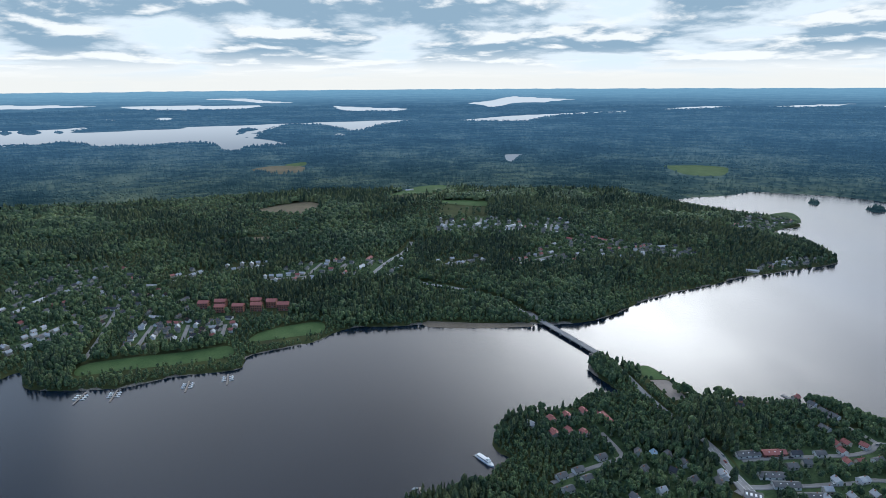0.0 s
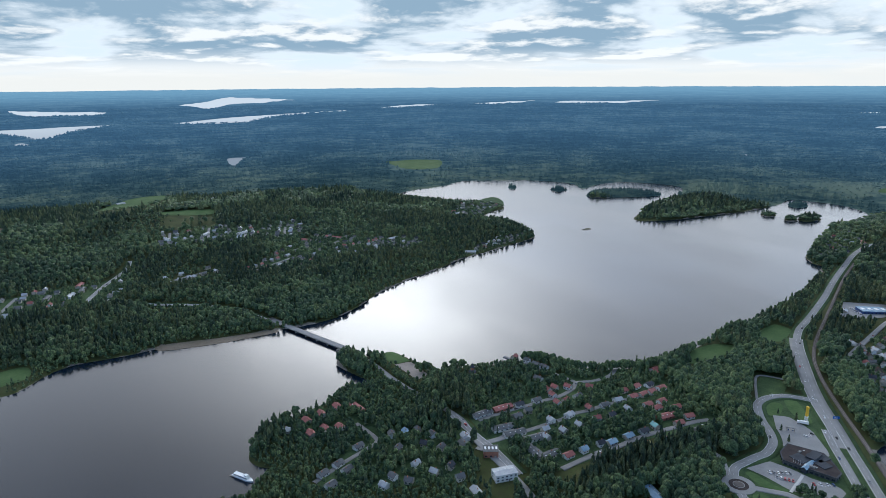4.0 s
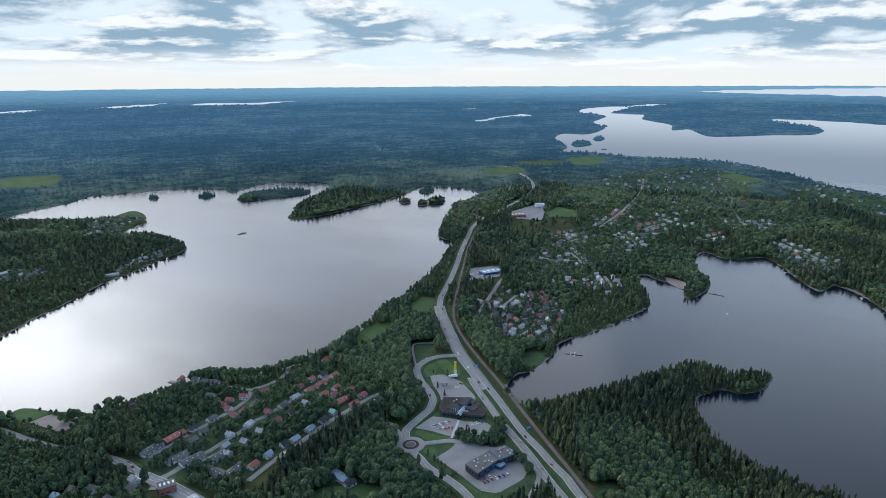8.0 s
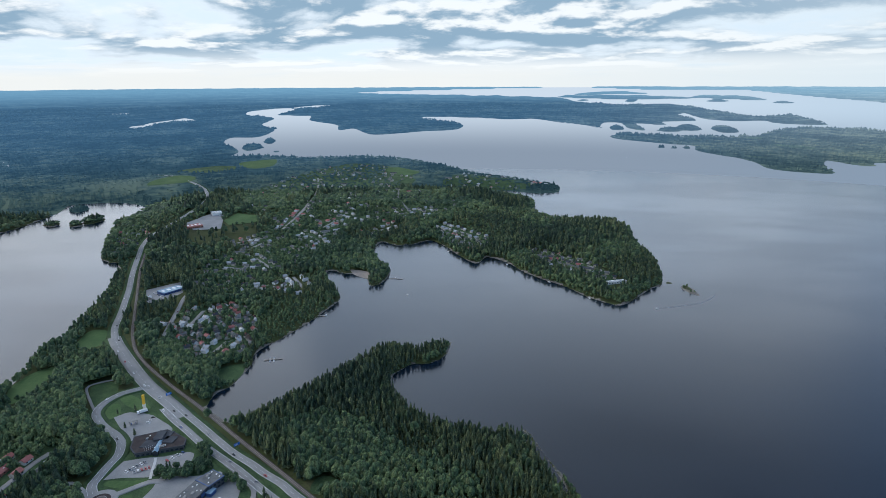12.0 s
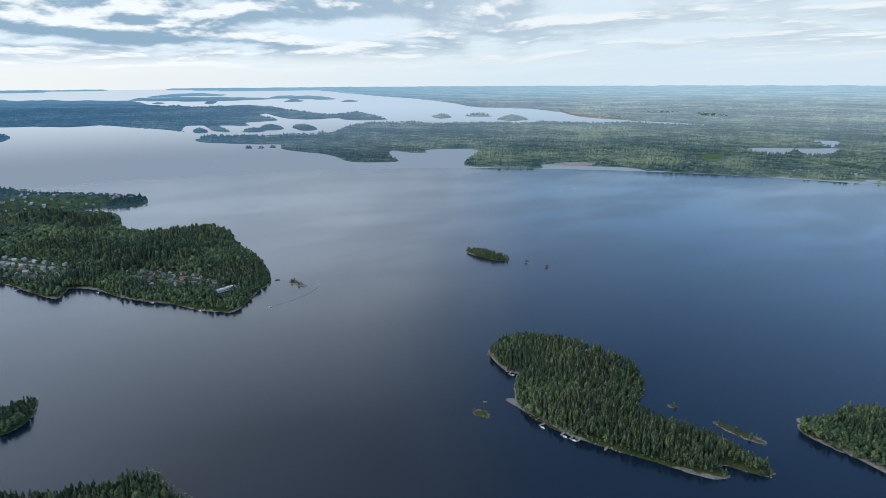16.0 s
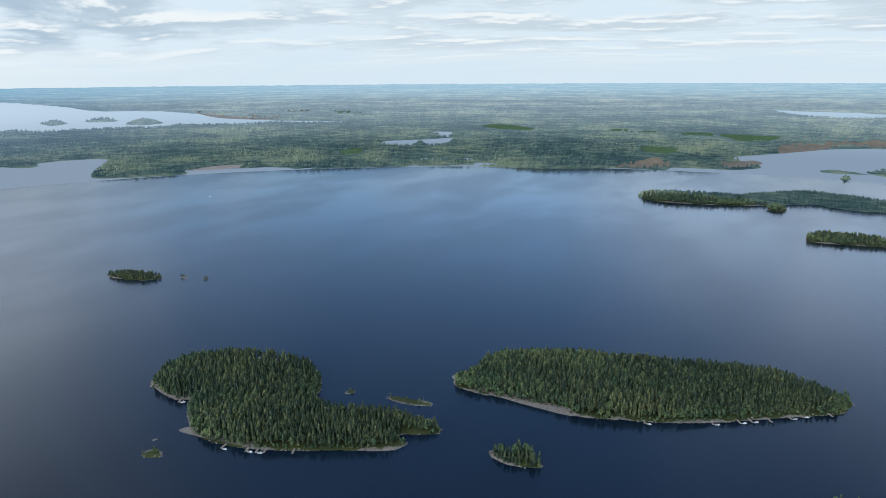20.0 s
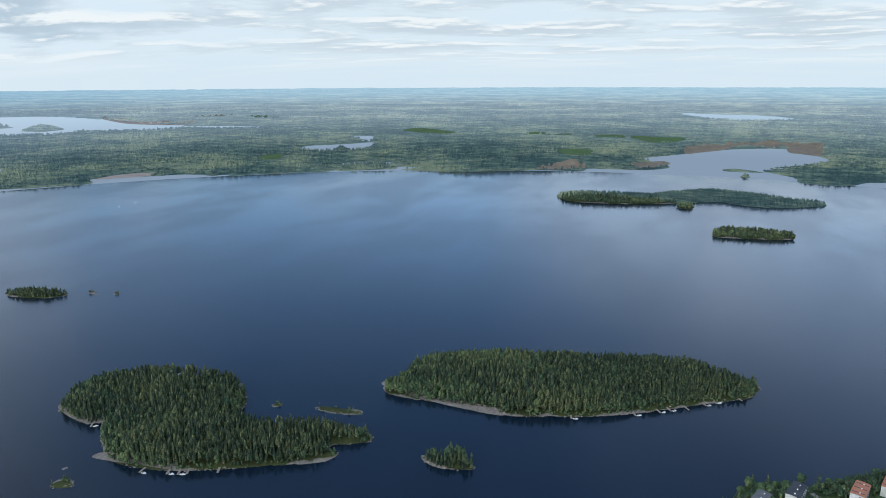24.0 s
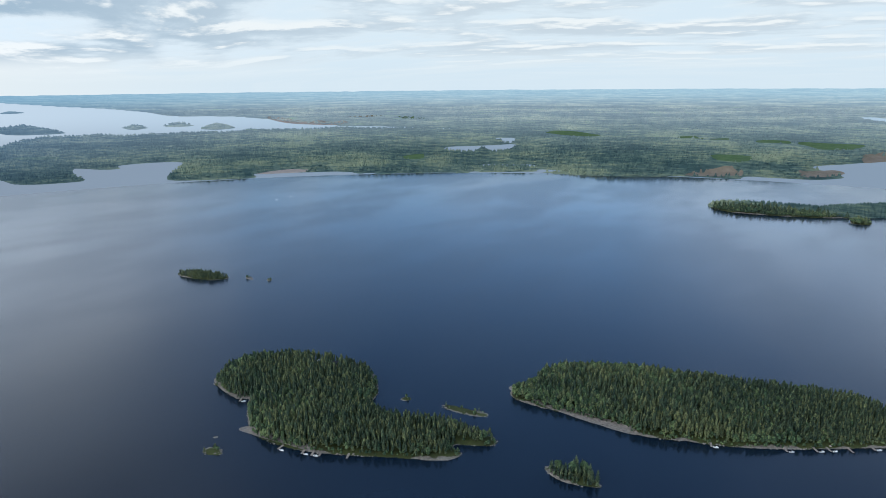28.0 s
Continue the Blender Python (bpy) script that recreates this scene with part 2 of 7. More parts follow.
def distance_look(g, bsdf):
    # plain backdrop of far country: blue air and sunlight away from clouds painted in
    p = place_of(g)
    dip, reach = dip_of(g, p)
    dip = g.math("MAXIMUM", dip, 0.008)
    stretch = g.math("DIVIDE", EYE, g.math("MULTIPLY", dip, reach))
    plan = g.vec("MULTIPLY", g.vec("SCALE", p, scale=stretch), (1, 1, 0))
    a = g.noise(plan, 0.0011, 4, 0.6)
    b = g.noise(plan, 0.0042, 6, 0.65)
    c = g.noise(plan, 0.016, 4, 0.7)
    mixed = g.math("ADD", g.math("MULTIPLY", a, 0.35), g.math("ADD", g.math("MULTIPLY", b, 0.35), g.math("MULTIPLY", c, 0.30)))
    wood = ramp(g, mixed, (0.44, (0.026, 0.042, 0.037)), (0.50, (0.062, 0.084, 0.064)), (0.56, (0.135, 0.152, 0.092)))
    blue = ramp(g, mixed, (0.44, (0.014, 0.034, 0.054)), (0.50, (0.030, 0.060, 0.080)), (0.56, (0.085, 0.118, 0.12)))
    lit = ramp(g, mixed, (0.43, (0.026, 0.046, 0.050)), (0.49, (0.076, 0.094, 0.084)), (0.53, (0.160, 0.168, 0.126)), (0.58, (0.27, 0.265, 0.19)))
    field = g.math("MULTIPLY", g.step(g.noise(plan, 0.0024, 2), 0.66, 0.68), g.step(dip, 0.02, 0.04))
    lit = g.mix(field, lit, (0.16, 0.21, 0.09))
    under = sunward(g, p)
    # woods opposite the sun are brightened in their colour, as if sunlit
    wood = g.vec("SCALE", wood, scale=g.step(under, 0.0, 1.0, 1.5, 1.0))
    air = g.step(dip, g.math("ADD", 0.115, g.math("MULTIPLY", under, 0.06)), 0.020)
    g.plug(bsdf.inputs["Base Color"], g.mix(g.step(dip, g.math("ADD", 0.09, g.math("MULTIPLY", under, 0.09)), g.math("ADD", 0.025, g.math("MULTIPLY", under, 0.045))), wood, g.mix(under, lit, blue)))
    # air haze painted as emission, stronger toward the horizon
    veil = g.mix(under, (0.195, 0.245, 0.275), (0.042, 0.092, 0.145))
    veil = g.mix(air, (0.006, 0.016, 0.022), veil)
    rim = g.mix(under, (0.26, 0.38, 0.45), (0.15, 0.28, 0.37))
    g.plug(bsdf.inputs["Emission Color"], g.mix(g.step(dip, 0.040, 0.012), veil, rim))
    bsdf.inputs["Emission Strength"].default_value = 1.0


def far_lake_look(g, bsdf):
    # far lakes of the backdrop: the pale sky's reflection painted in as emission
    p = place_of(g)
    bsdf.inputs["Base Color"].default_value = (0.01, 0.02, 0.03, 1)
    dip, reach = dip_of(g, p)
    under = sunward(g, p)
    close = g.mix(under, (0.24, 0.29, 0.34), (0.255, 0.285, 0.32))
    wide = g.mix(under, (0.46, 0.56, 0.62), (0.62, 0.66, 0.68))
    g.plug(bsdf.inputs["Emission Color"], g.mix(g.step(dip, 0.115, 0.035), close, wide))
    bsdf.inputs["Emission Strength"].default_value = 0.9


def water_look(g, bsdf):
    p = place_of(g)
    wind = g.noise(g.vec("MULTIPLY", p, (1.0, 0.45, 1.0)), 0.004, 4, 0.6)
    g.plug(bsdf.inputs["Roughness"], g.step(wind, 0.38, 0.62, 0.15, 0.22))
    g.plug(bsdf.inputs["Base Color"], ramp(g, wind, (0.3, (0.004, 0.010, 0.020)), (0.7, (0.006, 0.014, 0.027))))
    bsdf.inputs["IOR"].default_value = 1.33
    bump = g.add("ShaderNodeBump")
    bump.inputs["Strength"].default_value = 0.012
    bump.inputs["Distance"].default_value = 0.4
    g.plug(bump.inputs["Height"], g.noise(p, 0.35, 3))
    g.plug(bsdf.inputs["Normal"], bump.outputs[0])


def leaf_look(dark, mid, light):
    def build(g, bsdf):
        r = island_random(g)
        p = place_of(g)
        stand = g.math("ADD", g.math("MULTIPLY", g.noise(p, 0.0034, 3), 0.5), g.math("MULTIPLY", g.noise(p, 0.011, 4, 0.6), 0.5))
        crown = g.noise(p, 0.16, 2)
        mixed = g.math("ADD", g.math("MULTIPLY", r, 0.20), g.math("ADD", g.math("MULTIPLY", stand, 0.60), g.math("MULTIPLY", crown, 0.22)))
        c = ramp(g, mixed, (0.39, dark), (0.5, mid), (0.62, light))
        c = g.vec("SCALE", c, scale=g.step(g.noise(p, 0.75, 3, 0.7), 0.32, 0.68, 0.42, 1.62))
        g.plug(bsdf.inputs["Base Color"], c)
        # tufts of twigs and leaves
        tuft = g.add("ShaderNodeBump")
        tuft.inputs["Strength"].default_value = 1.0
        tuft.inputs["Distance"].default_value = 1.3
        g.plug(tuft.inputs["Height"], g.noise(p, 0.9, 2))
        g.plug(bsdf.inputs["Normal"], tuft.outputs[0])
    return build


GROUND = material("forest_ground", ground_look, 0.95, 0.1)
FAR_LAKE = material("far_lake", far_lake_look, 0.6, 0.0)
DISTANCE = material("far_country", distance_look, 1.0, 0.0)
WATER = material("lake_water", water_look, 0.12, 0.5)
SPRUCE = material("spruce_needles", leaf_look((0.025, 0.043, 0.029), (0.055, 0.080, 0.043), (0.122, 0.138, 0.060)), 0.7, 0.16)
BIRCH = material("birch_leaves", leaf_look((0.029, 0.055, 0.030), (0.058, 0.094, 0.043), (0.114, 0.150, 0.060)), 0.7, 0.16)


def speckled(low, high, size, fine=None):
    """Two scales of variation between two colours."""
    def build(g, bsdf):
        p = place_of(g)
        n = g.math("ADD", g.math("MULTIPLY", g.noise(p, size, 4), 0.6), g.math("MULTIPLY", g.noise(p, fine or size * 12, 3), 0.4))
        g.plug(bsdf.inputs["Base Color"], ramp(g, n, (0.35, low), (0.65, high)))
    return build


ASPHALT = material("asphalt", speckled((0.21, 0.21, 0.208), (0.285, 0.28, 0.275), 0.06), 0.9, 0.2)
STREET = material("pale_street", speckled((0.19, 0.185, 0.18), (0.27, 0.26, 0.25), 0.06), 0.9, 0.2)
GRASS = material("grass", speckled((0.052, 0.096, 0.034), (0.092, 0.140, 0.054), 0.03), 0.95, 0.1)
PAVING = material("pale_paving", speckled((0.42, 0.41, 0.40), (0.55, 0.54, 0.52), 0.3), 0.85, 0.2)
YARD = material("yard_grass", speckled((0.026, 0.050, 0.024), (0.078, 0.120, 0.050), 0.05), 0.95, 0.1)
SAND = material("sand", speckled((0.25, 0.215, 0.185), (0.34, 0.295, 0.26), 0.05), 0.95, 0.1)
STUBBLE = material("stubble_field", speckled((0.11, 0.10, 0.065), (0.19, 0.155, 0.10), 0.02), 0.95, 0.1)
REED = material("reeds", speckled((0.14, 0.118, 0.085), (0.23, 0.19, 0.145), 0.03), 0.95, 0.1)
BALLAST = material("railway_ballast", speckled((0.10, 0.088, 0.082), (0.155, 0.135, 0.125), 0.2), 0.95, 0.1)
PAINT = material("white_road_paint", (0.7, 0.7, 0.7), 0.7)
STEEL = material("rail_steel", (0.25, 0.22, 0.2), 0.5)
ROCK = material("shore_rock", speckled((0.12, 0.11, 0.095), (0.29, 0.26, 0.23), 0.3), 0.9, 0.2)
ROOFS = {
    "r": material("red_roof", speckled((0.24, 0.082, 0.075), (0.33, 0.130, 0.115), 0.15), 0.7),
    "o": material("orange_tile_roof", speckled((0.33, 0.135, 0.075), (0.43, 0.185, 0.105), 0.15), 0.7),
    "g": material("grey_roof", speckled((0.075, 0.08, 0.085), (0.14, 0.14, 0.14), 0.15), 0.75),
    "k": material("black_roof", speckled((0.04, 0.045, 0.055), (0.07, 0.075, 0.085), 0.15), 0.8, 0.1),
    "b": material("blue_roof", speckled((0.17, 0.27, 0.36), (0.26, 0.37, 0.46), 0.15), 0.5),
    "w": material("pale_metal_roof", speckled((0.26, 0.28, 0.30), (0.42, 0.43, 0.44), 0.15), 0.5),
    "n": material("brown_roof", speckled((0.040, 0.034, 0.034), (0.070, 0.058, 0.055), 0.15), 0.9, 0.05),
    "t": material("turquoise_roof", speckled((0.16, 0.36, 0.34), (0.24, 0.44, 0.42), 0.15), 0.5),
    "y": material("yellow_roof", speckled((0.45, 0.42, 0.22), (0.55, 0.50, 0.30), 0.15), 0.6),
}
WALLS = {
    "white": material("white_wall", speckled((0.62, 0.62, 0.60), (0.72, 0.71, 0.68), 0.2), 0.8),
    "wood": material("pale_wood_wall", speckled((0.36, 0.33, 0.27), (0.46, 0.42, 0.36), 0.3), 0.8),
    "brick": material("red_brick_wall", speckled((0.24, 0.10, 0.07), (0.32, 0.15, 0.10), 0.5), 0.85),
    "dark": material("dark_cladding", speckled((0.05, 0.055, 0.06), (0.08, 0.085, 0.09), 0.3), 0.6),
    "blue": material("blue_cladding", speckled((0.035, 0.07, 0.19), (0.06, 0.11, 0.26), 0.3), 0.5),
    "ochre": material("ochre_wall", speckled((0.45, 0.32, 0.14), (0.52, 0.38, 0.18), 0.3), 0.8),
}
GLASS = material("window_glass", (0.03, 0.04, 0.05), 0.08, 0.6)
TRIM = material("white_trim", (0.75, 0.75, 0.73), 0.6)
BARK = material("bark", speckled((0.06, 0.045, 0.03), (0.14, 0.11, 0.08), 0.8), 0.95, 0.1)
TIMBER = material("grey_timber", speckled((0.22, 0.19, 0.16), (0.34, 0.30, 0.26), 0.5), 0.9, 0.1)
CONCRETE = material("concrete", speckled((0.20, 0.20, 0.19), (0.30, 0.29, 0.28), 0.3), 0.85)
YELLOW = material("yellow_panel", speckled((0.70, 0.42, 0.03), (0.80, 0.50, 0.05), 0.3), 0.5)
BLUE_SIGN = material("blue_sign", (0.02, 0.13, 0.45), 0.5)
RUBBER = material("tyre_rubber", (0.02, 0.02, 0.02), 0.9)
CAR_PAINT = {
    "white": material("white_car_paint", (0.75, 0.75, 0.75), 0.3, 0.6),
    "black": material("black_car_paint", (0.02, 0.02, 0.025), 0.25, 0.6),
    "grey": material("grey_car_paint", (0.22, 0.23, 0.25), 0.3, 0.6),
    "blue": material("blue_car_paint", (0.04, 0.08, 0.22), 0.3, 0.6),
    "red": material("red_car_paint", (0.45, 0.03, 0.03), 0.3, 0.6),
}
FOAM = material("wake_foam", (0.10, 0.12, 0.15), 0.3)


# ---------- plan ----------
WEST_SHORE_A = [(-550, 714), (-503, 690), (-462, 684), (-423, 686), (-379, 693), (-341, 718), (-303, 728), (-261, 742), (-262, 778), (-222, 805), (-180, 828), (-161, 857), (-135, 878), (-72, 884), (-21, 890), (56, 891), (124, 890), (174, 887), (229, 902), (283, 941), (321, 979), (407, 1036), (481, 1072), (550, 1114), (613, 1134), (694, 1166), (778, 1199)]
WEST_SHORE_B = [(801, 1245), (810, 1325), (810, 1375), (775, 1430), (825, 1500), (890, 1530), (900, 1610), (800, 1700), (750, 1805), (700, 1890), (875, 1985), (1030, 2075), (795, 1945), (910, 1975), (1005, 2035), (1085, 2010), (1235, 1940), (1325, 1815), (1295, 1705), (1410, 1760), (1510, 1755), (1595, 1665), (1600, 1565), (1490, 1475), (1260, 1355), (1120, 1245)]
WEST_SHORE_C = [(1205, 1205), (1325, 1200), (1470, 1200), (1630, 1225), (1730, 1265), (1770, 1190), (1775, 1115), (1730, 1030), (1615, 985), (1505, 975), (1400, 925), (1280, 865), (1194, 817), (1162, 777), (1150, 748), (950, 660), (853, 632), (777, 608), (753, 615), (666, 581), (633, 572), (581, 563), (538, 560), (463, 585), (436, 636), (413, 642), (381, 646)]
WEST_SHORE_D = [(334, 653), (315, 662), (289, 658), (277, 702), (261, 741), (230, 740), (206, 768), (185, 743), (188, 717), (207, 676), (222, 667), (190, 667), (183, 675), (135, 633), (83, 622), (59, 598), (49, 565), (55, 548), (65, 538), (50, 523), (32, 498), (-6, 479), (-41, 451), (42, 297), (-130, 225), (-265, 141), (-565, 300)]
WEST_LAKE = WEST_SHORE_A + WEST_SHORE_B + WEST_SHORE_C + WEST_SHORE_D
EAST_SHORE_A = [(580, 268), (608, 308), (620, 315), (646, 317), (666, 307), (717, 304), (755, 313), (787, 306), (829, 289), (881, 273), (927, 263), (985, 254), (1039, 278), (1113, 315), (1147, 313), (1126, 276), (1129, 242), (1058, 217), (1085, 198), (1165, 200), (1274, 256), (1370, 256), (1342, 212), (1359, 194), (1353, 184)]
EAST_SHORE_B = [(1393, 144), (1344, 107), (1261, 64), (1214, 33), (1264, 13), (1231, -27), (1163, -63), (1119, -97), (1082, -132), (1031, -164), (1001, -194), (992, -214), (1030, -246), (1079, -277), (1115, -308), (1213, -324), (1309, -329), (1399, -320), (1490, -325), (1515, -330), (1615, -300), (1630, -245), (1645, -150), (1745, -110)]
EAST_SHORE_C = [(1910, -105), (2000, -20), (2020, 120), (2035, 195), (2075, 125), (2065, -40), (2030, -125), (2055, -195), (2175, -210), (2235, -155), (2345, -60), (2420, 65), (2575, 160), (2735, 270), (2870, 440), (2925, 610), (2915, 885), (2875, 1045), (2835, 1170), (2860, 1275), (3185, 1355), (3560, 1600), (3940, 1720), (3980, 1560)]
EAST_SHORE_D = [(4560, 1660), (5080, 1960), (5940, 2160), (6080, 2440), (7200, 2920), (8180, 2800), (7420, 2440), (6540, 2340), (6380, 1940), (5660, 1720), (5120, 1340), (4580, 1180), (4720, 1100), (4240, 880), (4260, 740), (4500, 540), (4640, 340), (5040, 300), (5360, 400), (5520, 640), (6000, 760), (6280, 720), (6100, 200)]
EAST_SHORE_E = [(5880, -40), (5940, -300), (5440, -500), (5100, -680), (4880, -700), (4900, -740), (5600, -500), (5060, -680), (4840, -720), (5420, -840), (5440, -980), (4820, -940), (4640, -1020), (5360, -1080), (5180, -1280), (5580, -1360), (5740, -1680), (6480, -1700), (6920, -1900), (6020, -1820), (5680, -1960), (5720, -2240), (5420, -2220), (5180, -2480), (5500, -2600), (6280, -2700), (6100, -2320), (7260, -2320), (8340, -2320), (8940, -1740), (8760, -1500), (10200, -1140), (11860, -1100), (12600, -700), (17880, 4080), (27240, -2560), (21140, -4760), (20480, -7100), (15620, -6400), (12040, -5780), (10240, -5560), (8220, -5040)]
EAST_SHORE_F = [(6900, -4560), (6180, -4820), (5300, -4600), (4780, -4380), (3980, -4180), (3480, -4280), (2980, -4340), (2500, -4340), (2280, -4380), (2280, -4240), (2580, -4100), (2800, -4160), (3060, -4080), (3360, -3860), (3540, -3860), (3540, -3480), (3940, -3420), (4200, -3440), (3960, -3040), (4140, -2740), (4180, -2460), (4400, -2380), (4520, -2080), (4460, -1820), (4160, -1600), (3980, -1520), (4080, -1060), (4240, -780), (4160, -700), (3940, -720), (3665, -950), (3575, -1055), (3340, -1000), (3135, -1050), (3035, -1095), (2875, -1115), (2685, -1095), (2600, -1135), (2535, -1265)]
EAST_SHORE_G = [(2600, -1310), (2740, -1340), (2950, -1450), (2810, -1495), (2765, -1550), (2890, -1635), (2740, -1845), (2350, -1515), (2220, -1475), (2040, -1635), (2030, -1695), (2110, -1765), (1965, -1880), (1860, -1980), (1725, -2005), (1580, -2075), (1455, -2195), (1355, -2290), (1400, -2410), (1450, -2510), (1335, -2570), (1240, -2595), (1175, -2480), (1060, -2460), (1730, -2010), (1625, -2030), (1495, -2155), (1355, -2240), (1355, -2330), (1420, -2455), (1330, -2505), (1200, -2530), (1145, -2420), (1045, -2390), (865, -2420), (740, -2480), (575, -2575), (410, -2590), (395, -2680), (305, -2695), (165, -2720), (75, -2830), (130, -2960), (205, -3125)]
EAST_SHORE_H = [(90, -3290), (-50, -3480), (-205, -3680), (-455, -3785), (-540, -3565), (-585, -3265), (-410, -2995), (-280, -2875), (-305, -2790), (-370, -2685), (-375, -2560), (-515, -2545), (-595, -2645), (-745, -2690), (-895, -2780), (-985, -2880), (-1205, -2920), (-1665, -2375), (-1080, -1040), (-504, -486), (-356, -782), (-304, -748), (-230, -692), (-164, -641), (-104, -594), (-82, -587), (-55, -564), (-39, -531), (0, -380)]
EAST_SHORE_I = [(165, -286), (260, -203), (575, -52), (583, -52), (488, -84), (520, -66), (562, -51), (580, -42), (590, -24), (579, -8), (590, 22), (599, 52), (632, 88), (670, 108), (697, 115), (717, 114), (746, 95), (747, 77), (772, 57), (821, 51), (815, 54), (812, 70), (785, 88), (779, 96), (796, 127), (779, 146), (685, 198), (609, 237)]
EAST_LAKE = EAST_SHORE_A + EAST_SHORE_B + EAST_SHORE_C + EAST_SHORE_D + EAST_SHORE_E + EAST_SHORE_F + EAST_SHORE_G + EAST_SHORE_H + EAST_SHORE_I
ISLES = {}
ISLES["pine_island"] = [(647, -471), (629, -467), (592, -461), (576, -468), (550, -443), (512, -420), (467, -421), (436, -429), (399, -446), (369, -462), (314, -491), (305, -509), (318, -514), (318, -522), (285, -541), (294, -555), (303, -552), (346, -552), (383, -540), (406, -529), (446, -538), (456, -558), (465, -570), (500, -602), (550, -604), (590, -589), (622, -578), (663, -544), (668, -510), (653, -483)]
ISLES["long_wooded_island"] = [(325, -651), (310, -641), (276, -640), (228, -645), (183, -650), (174, -641), (144, -648), (122, -658), (94, -667), (51, -688), (8, -715), (-29, -741), (-51, -756), (-89, -782), (-93, -791), (-100, -818), (-58, -838), (-5, -852), (87, -824), (152, -803), (224, -790), (290, -752), (312, -726), (318, -716), (312, -695), (322, -665)]
ISLES["round_islet"] = [(227, -537), (219, -529), (199, -524), (169, -533), (173, -539), (191, -547), (211, -539), (224, -537)]
ISLES["bird_islet"] = [(529, -369), (518, -369), (508, -376), (516, -381), (528, -378)]
ISLES["rock_flat"] = [(542, -391), (536, -392), (532, -396), (539, -395)]
ISLES["reef"] = [(377, -580), (362, -577), (340, -579), (319, -587), (326, -593), (350, -588), (368, -586)]
ISLES["rock_bush"] = [(428, -567), (420, -566), (415, -572), (422, -575)]
ISLES["small_isle"] = [(1117, -736), (1081, -723), (1022, -738), (988, -771), (997, -771), (1050, -760), (1093, -738)]
ISLES["isle_tiny"] = [(974, -786), (954, -781), (953, -793), (968, -793)]
ISLES["isle_tiny_b"] = [(933, -799), (918, -795), (921, -805), (932, -807)]
ISLES["west_long"] = [(390, -2020), (325, -1940), (220, -1940), (100, -1975), (50, -2000), (-90, -2080), (-140, -2050), (-240, -2040), (-380, -2115), (-370, -2145), (-285, -2160), (-170, -2220), (-55, -2250), (80, -2145), (115, -2105), (235, -2095), (325, -2070)]
ISLES["west_stub"] = [(25, -1970), (15, -1935), (-15, -1940), (-20, -1975), (5, -2000)]
ISLES["bean_isle"] = [(-65, -1645), (-70, -1610), (-130, -1610), (-225, -1635), (-245, -1665), (-230, -1680), (-220, -1680), (-160, -1695), (-90, -1680), (-65, -1660)]
ISLES["reed_isle"] = [(-130, -2850), (-145, -2780), (-275, -2800), (-185, -2880)]
ISLES["dot_isle"] = [(-180, -2650), (-195, -2605), (-215, -2655), (-200, -2700)]
ISLES["cape_skerry"] = [(1095, -336), (1073, -339), (1047, -353), (1065, -354), (1098, -347)]
ISLES["cape_reef"] = [(1122, -313), (1113, -318), (1115, -327), (1127, -321)]
ISLES["lw_isle_a"] = [(1190, 1745), (1185, 1695), (1230, 1705), (1235, 1730), (1205, 1750)]
ISLES["lw_isle_b"] = [(1230, 1600), (1225, 1555), (1315, 1520), (1430, 1490), (1445, 1530), (1380, 1600), (1305, 1625)]
ISLES["lw_isle_c"] = [(1475, 1160), (1455, 1120), (1495, 1125), (1500, 1145)]
ISLES["lw_isle_d"] = [(1465, 1080), (1460, 1055), (1490, 1060), (1505, 1090)]
ISLES["lw_isle_e"] = [(1505, 1070), (1495, 1040), (1545, 1035), (1565, 1055), (1550, 1085)]
ISLES["lw_isle_f"] = [(1650, 1210), (1630, 1170), (1680, 1170), (1700, 1195), (1675, 1215)]
ISLES["lw_rock"] = [(1085, 1845), (1080, 1805), (1110, 1825), (1120, 1865)]
ISLES["lw_skerry"] = [(925, 1215), (950, 1205), (955, 1225), (935, 1220)]
ISLES["ne_isle_a"] = [(3330, 1395), (3195, 1305), (3350, 1285), (3440, 1345), (3430, 1400)]
ISLES["ne_isle_b"] = [(3675, 1405), (3545, 1320), (3725, 1350), (3820, 1420)]
ISLES["ne_isle_c"] = [(3170, 1135), (3225, 1165), (3170, 1160), (3120, 1130)]
ISLES["ne_isle_d"] = [(4600, 1700), (4660, 1680), (4900, 1780)]
ISLES["arch_a"] = [(4840, -800), (4660, -800), (4700, -880), (4920, -900), (4980, -840)]
ISLES["arch_b"] = [(4660, -1100), (4540, -1120), (4540, -1240), (4740, -1240)]
ISLES["arch_c"] = [(4780, -1260), (4600, -1320), (4700, -1420), (4940, -1440), (5020, -1360)]
ISLES["arch_d"] = [(4800, -1520), (4460, -1480), (4480, -1600), (4820, -1660), (4960, -1600)]
ISLES["arch_e"] = [(4200, -1500), (4080, -1500), (4200, -1560)]
ISLES["arch_f"] = [(3510, -845), (3440, -845), (3480, -875), (3550, -875)]
ISLES["arch_g"] = [(3465, -895), (3415, -910), (3460, -935)]
ISLES["arch_h"] = [(3500, -970), (3405, -965), (3445, -995), (3515, -995)]
ISLES["arch_i"] = [(5400, -3080), (5100, -3000), (5180, -3180), (5560, -3300)]
ISLES["arch_j"] = [(5320, -3400), (5080, -3400), (5060, -3560), (5460, -3680)]
ISLES["arch_k"] = [(4680, -3340), (4480, -3340), (4480, -3540), (4920, -3700)]
ISLES["far_a"] = [(13260, -1060), (11980, -1580), (11660, -2520), (11860, -3400), (13340, -2880), (13660, -1800)]
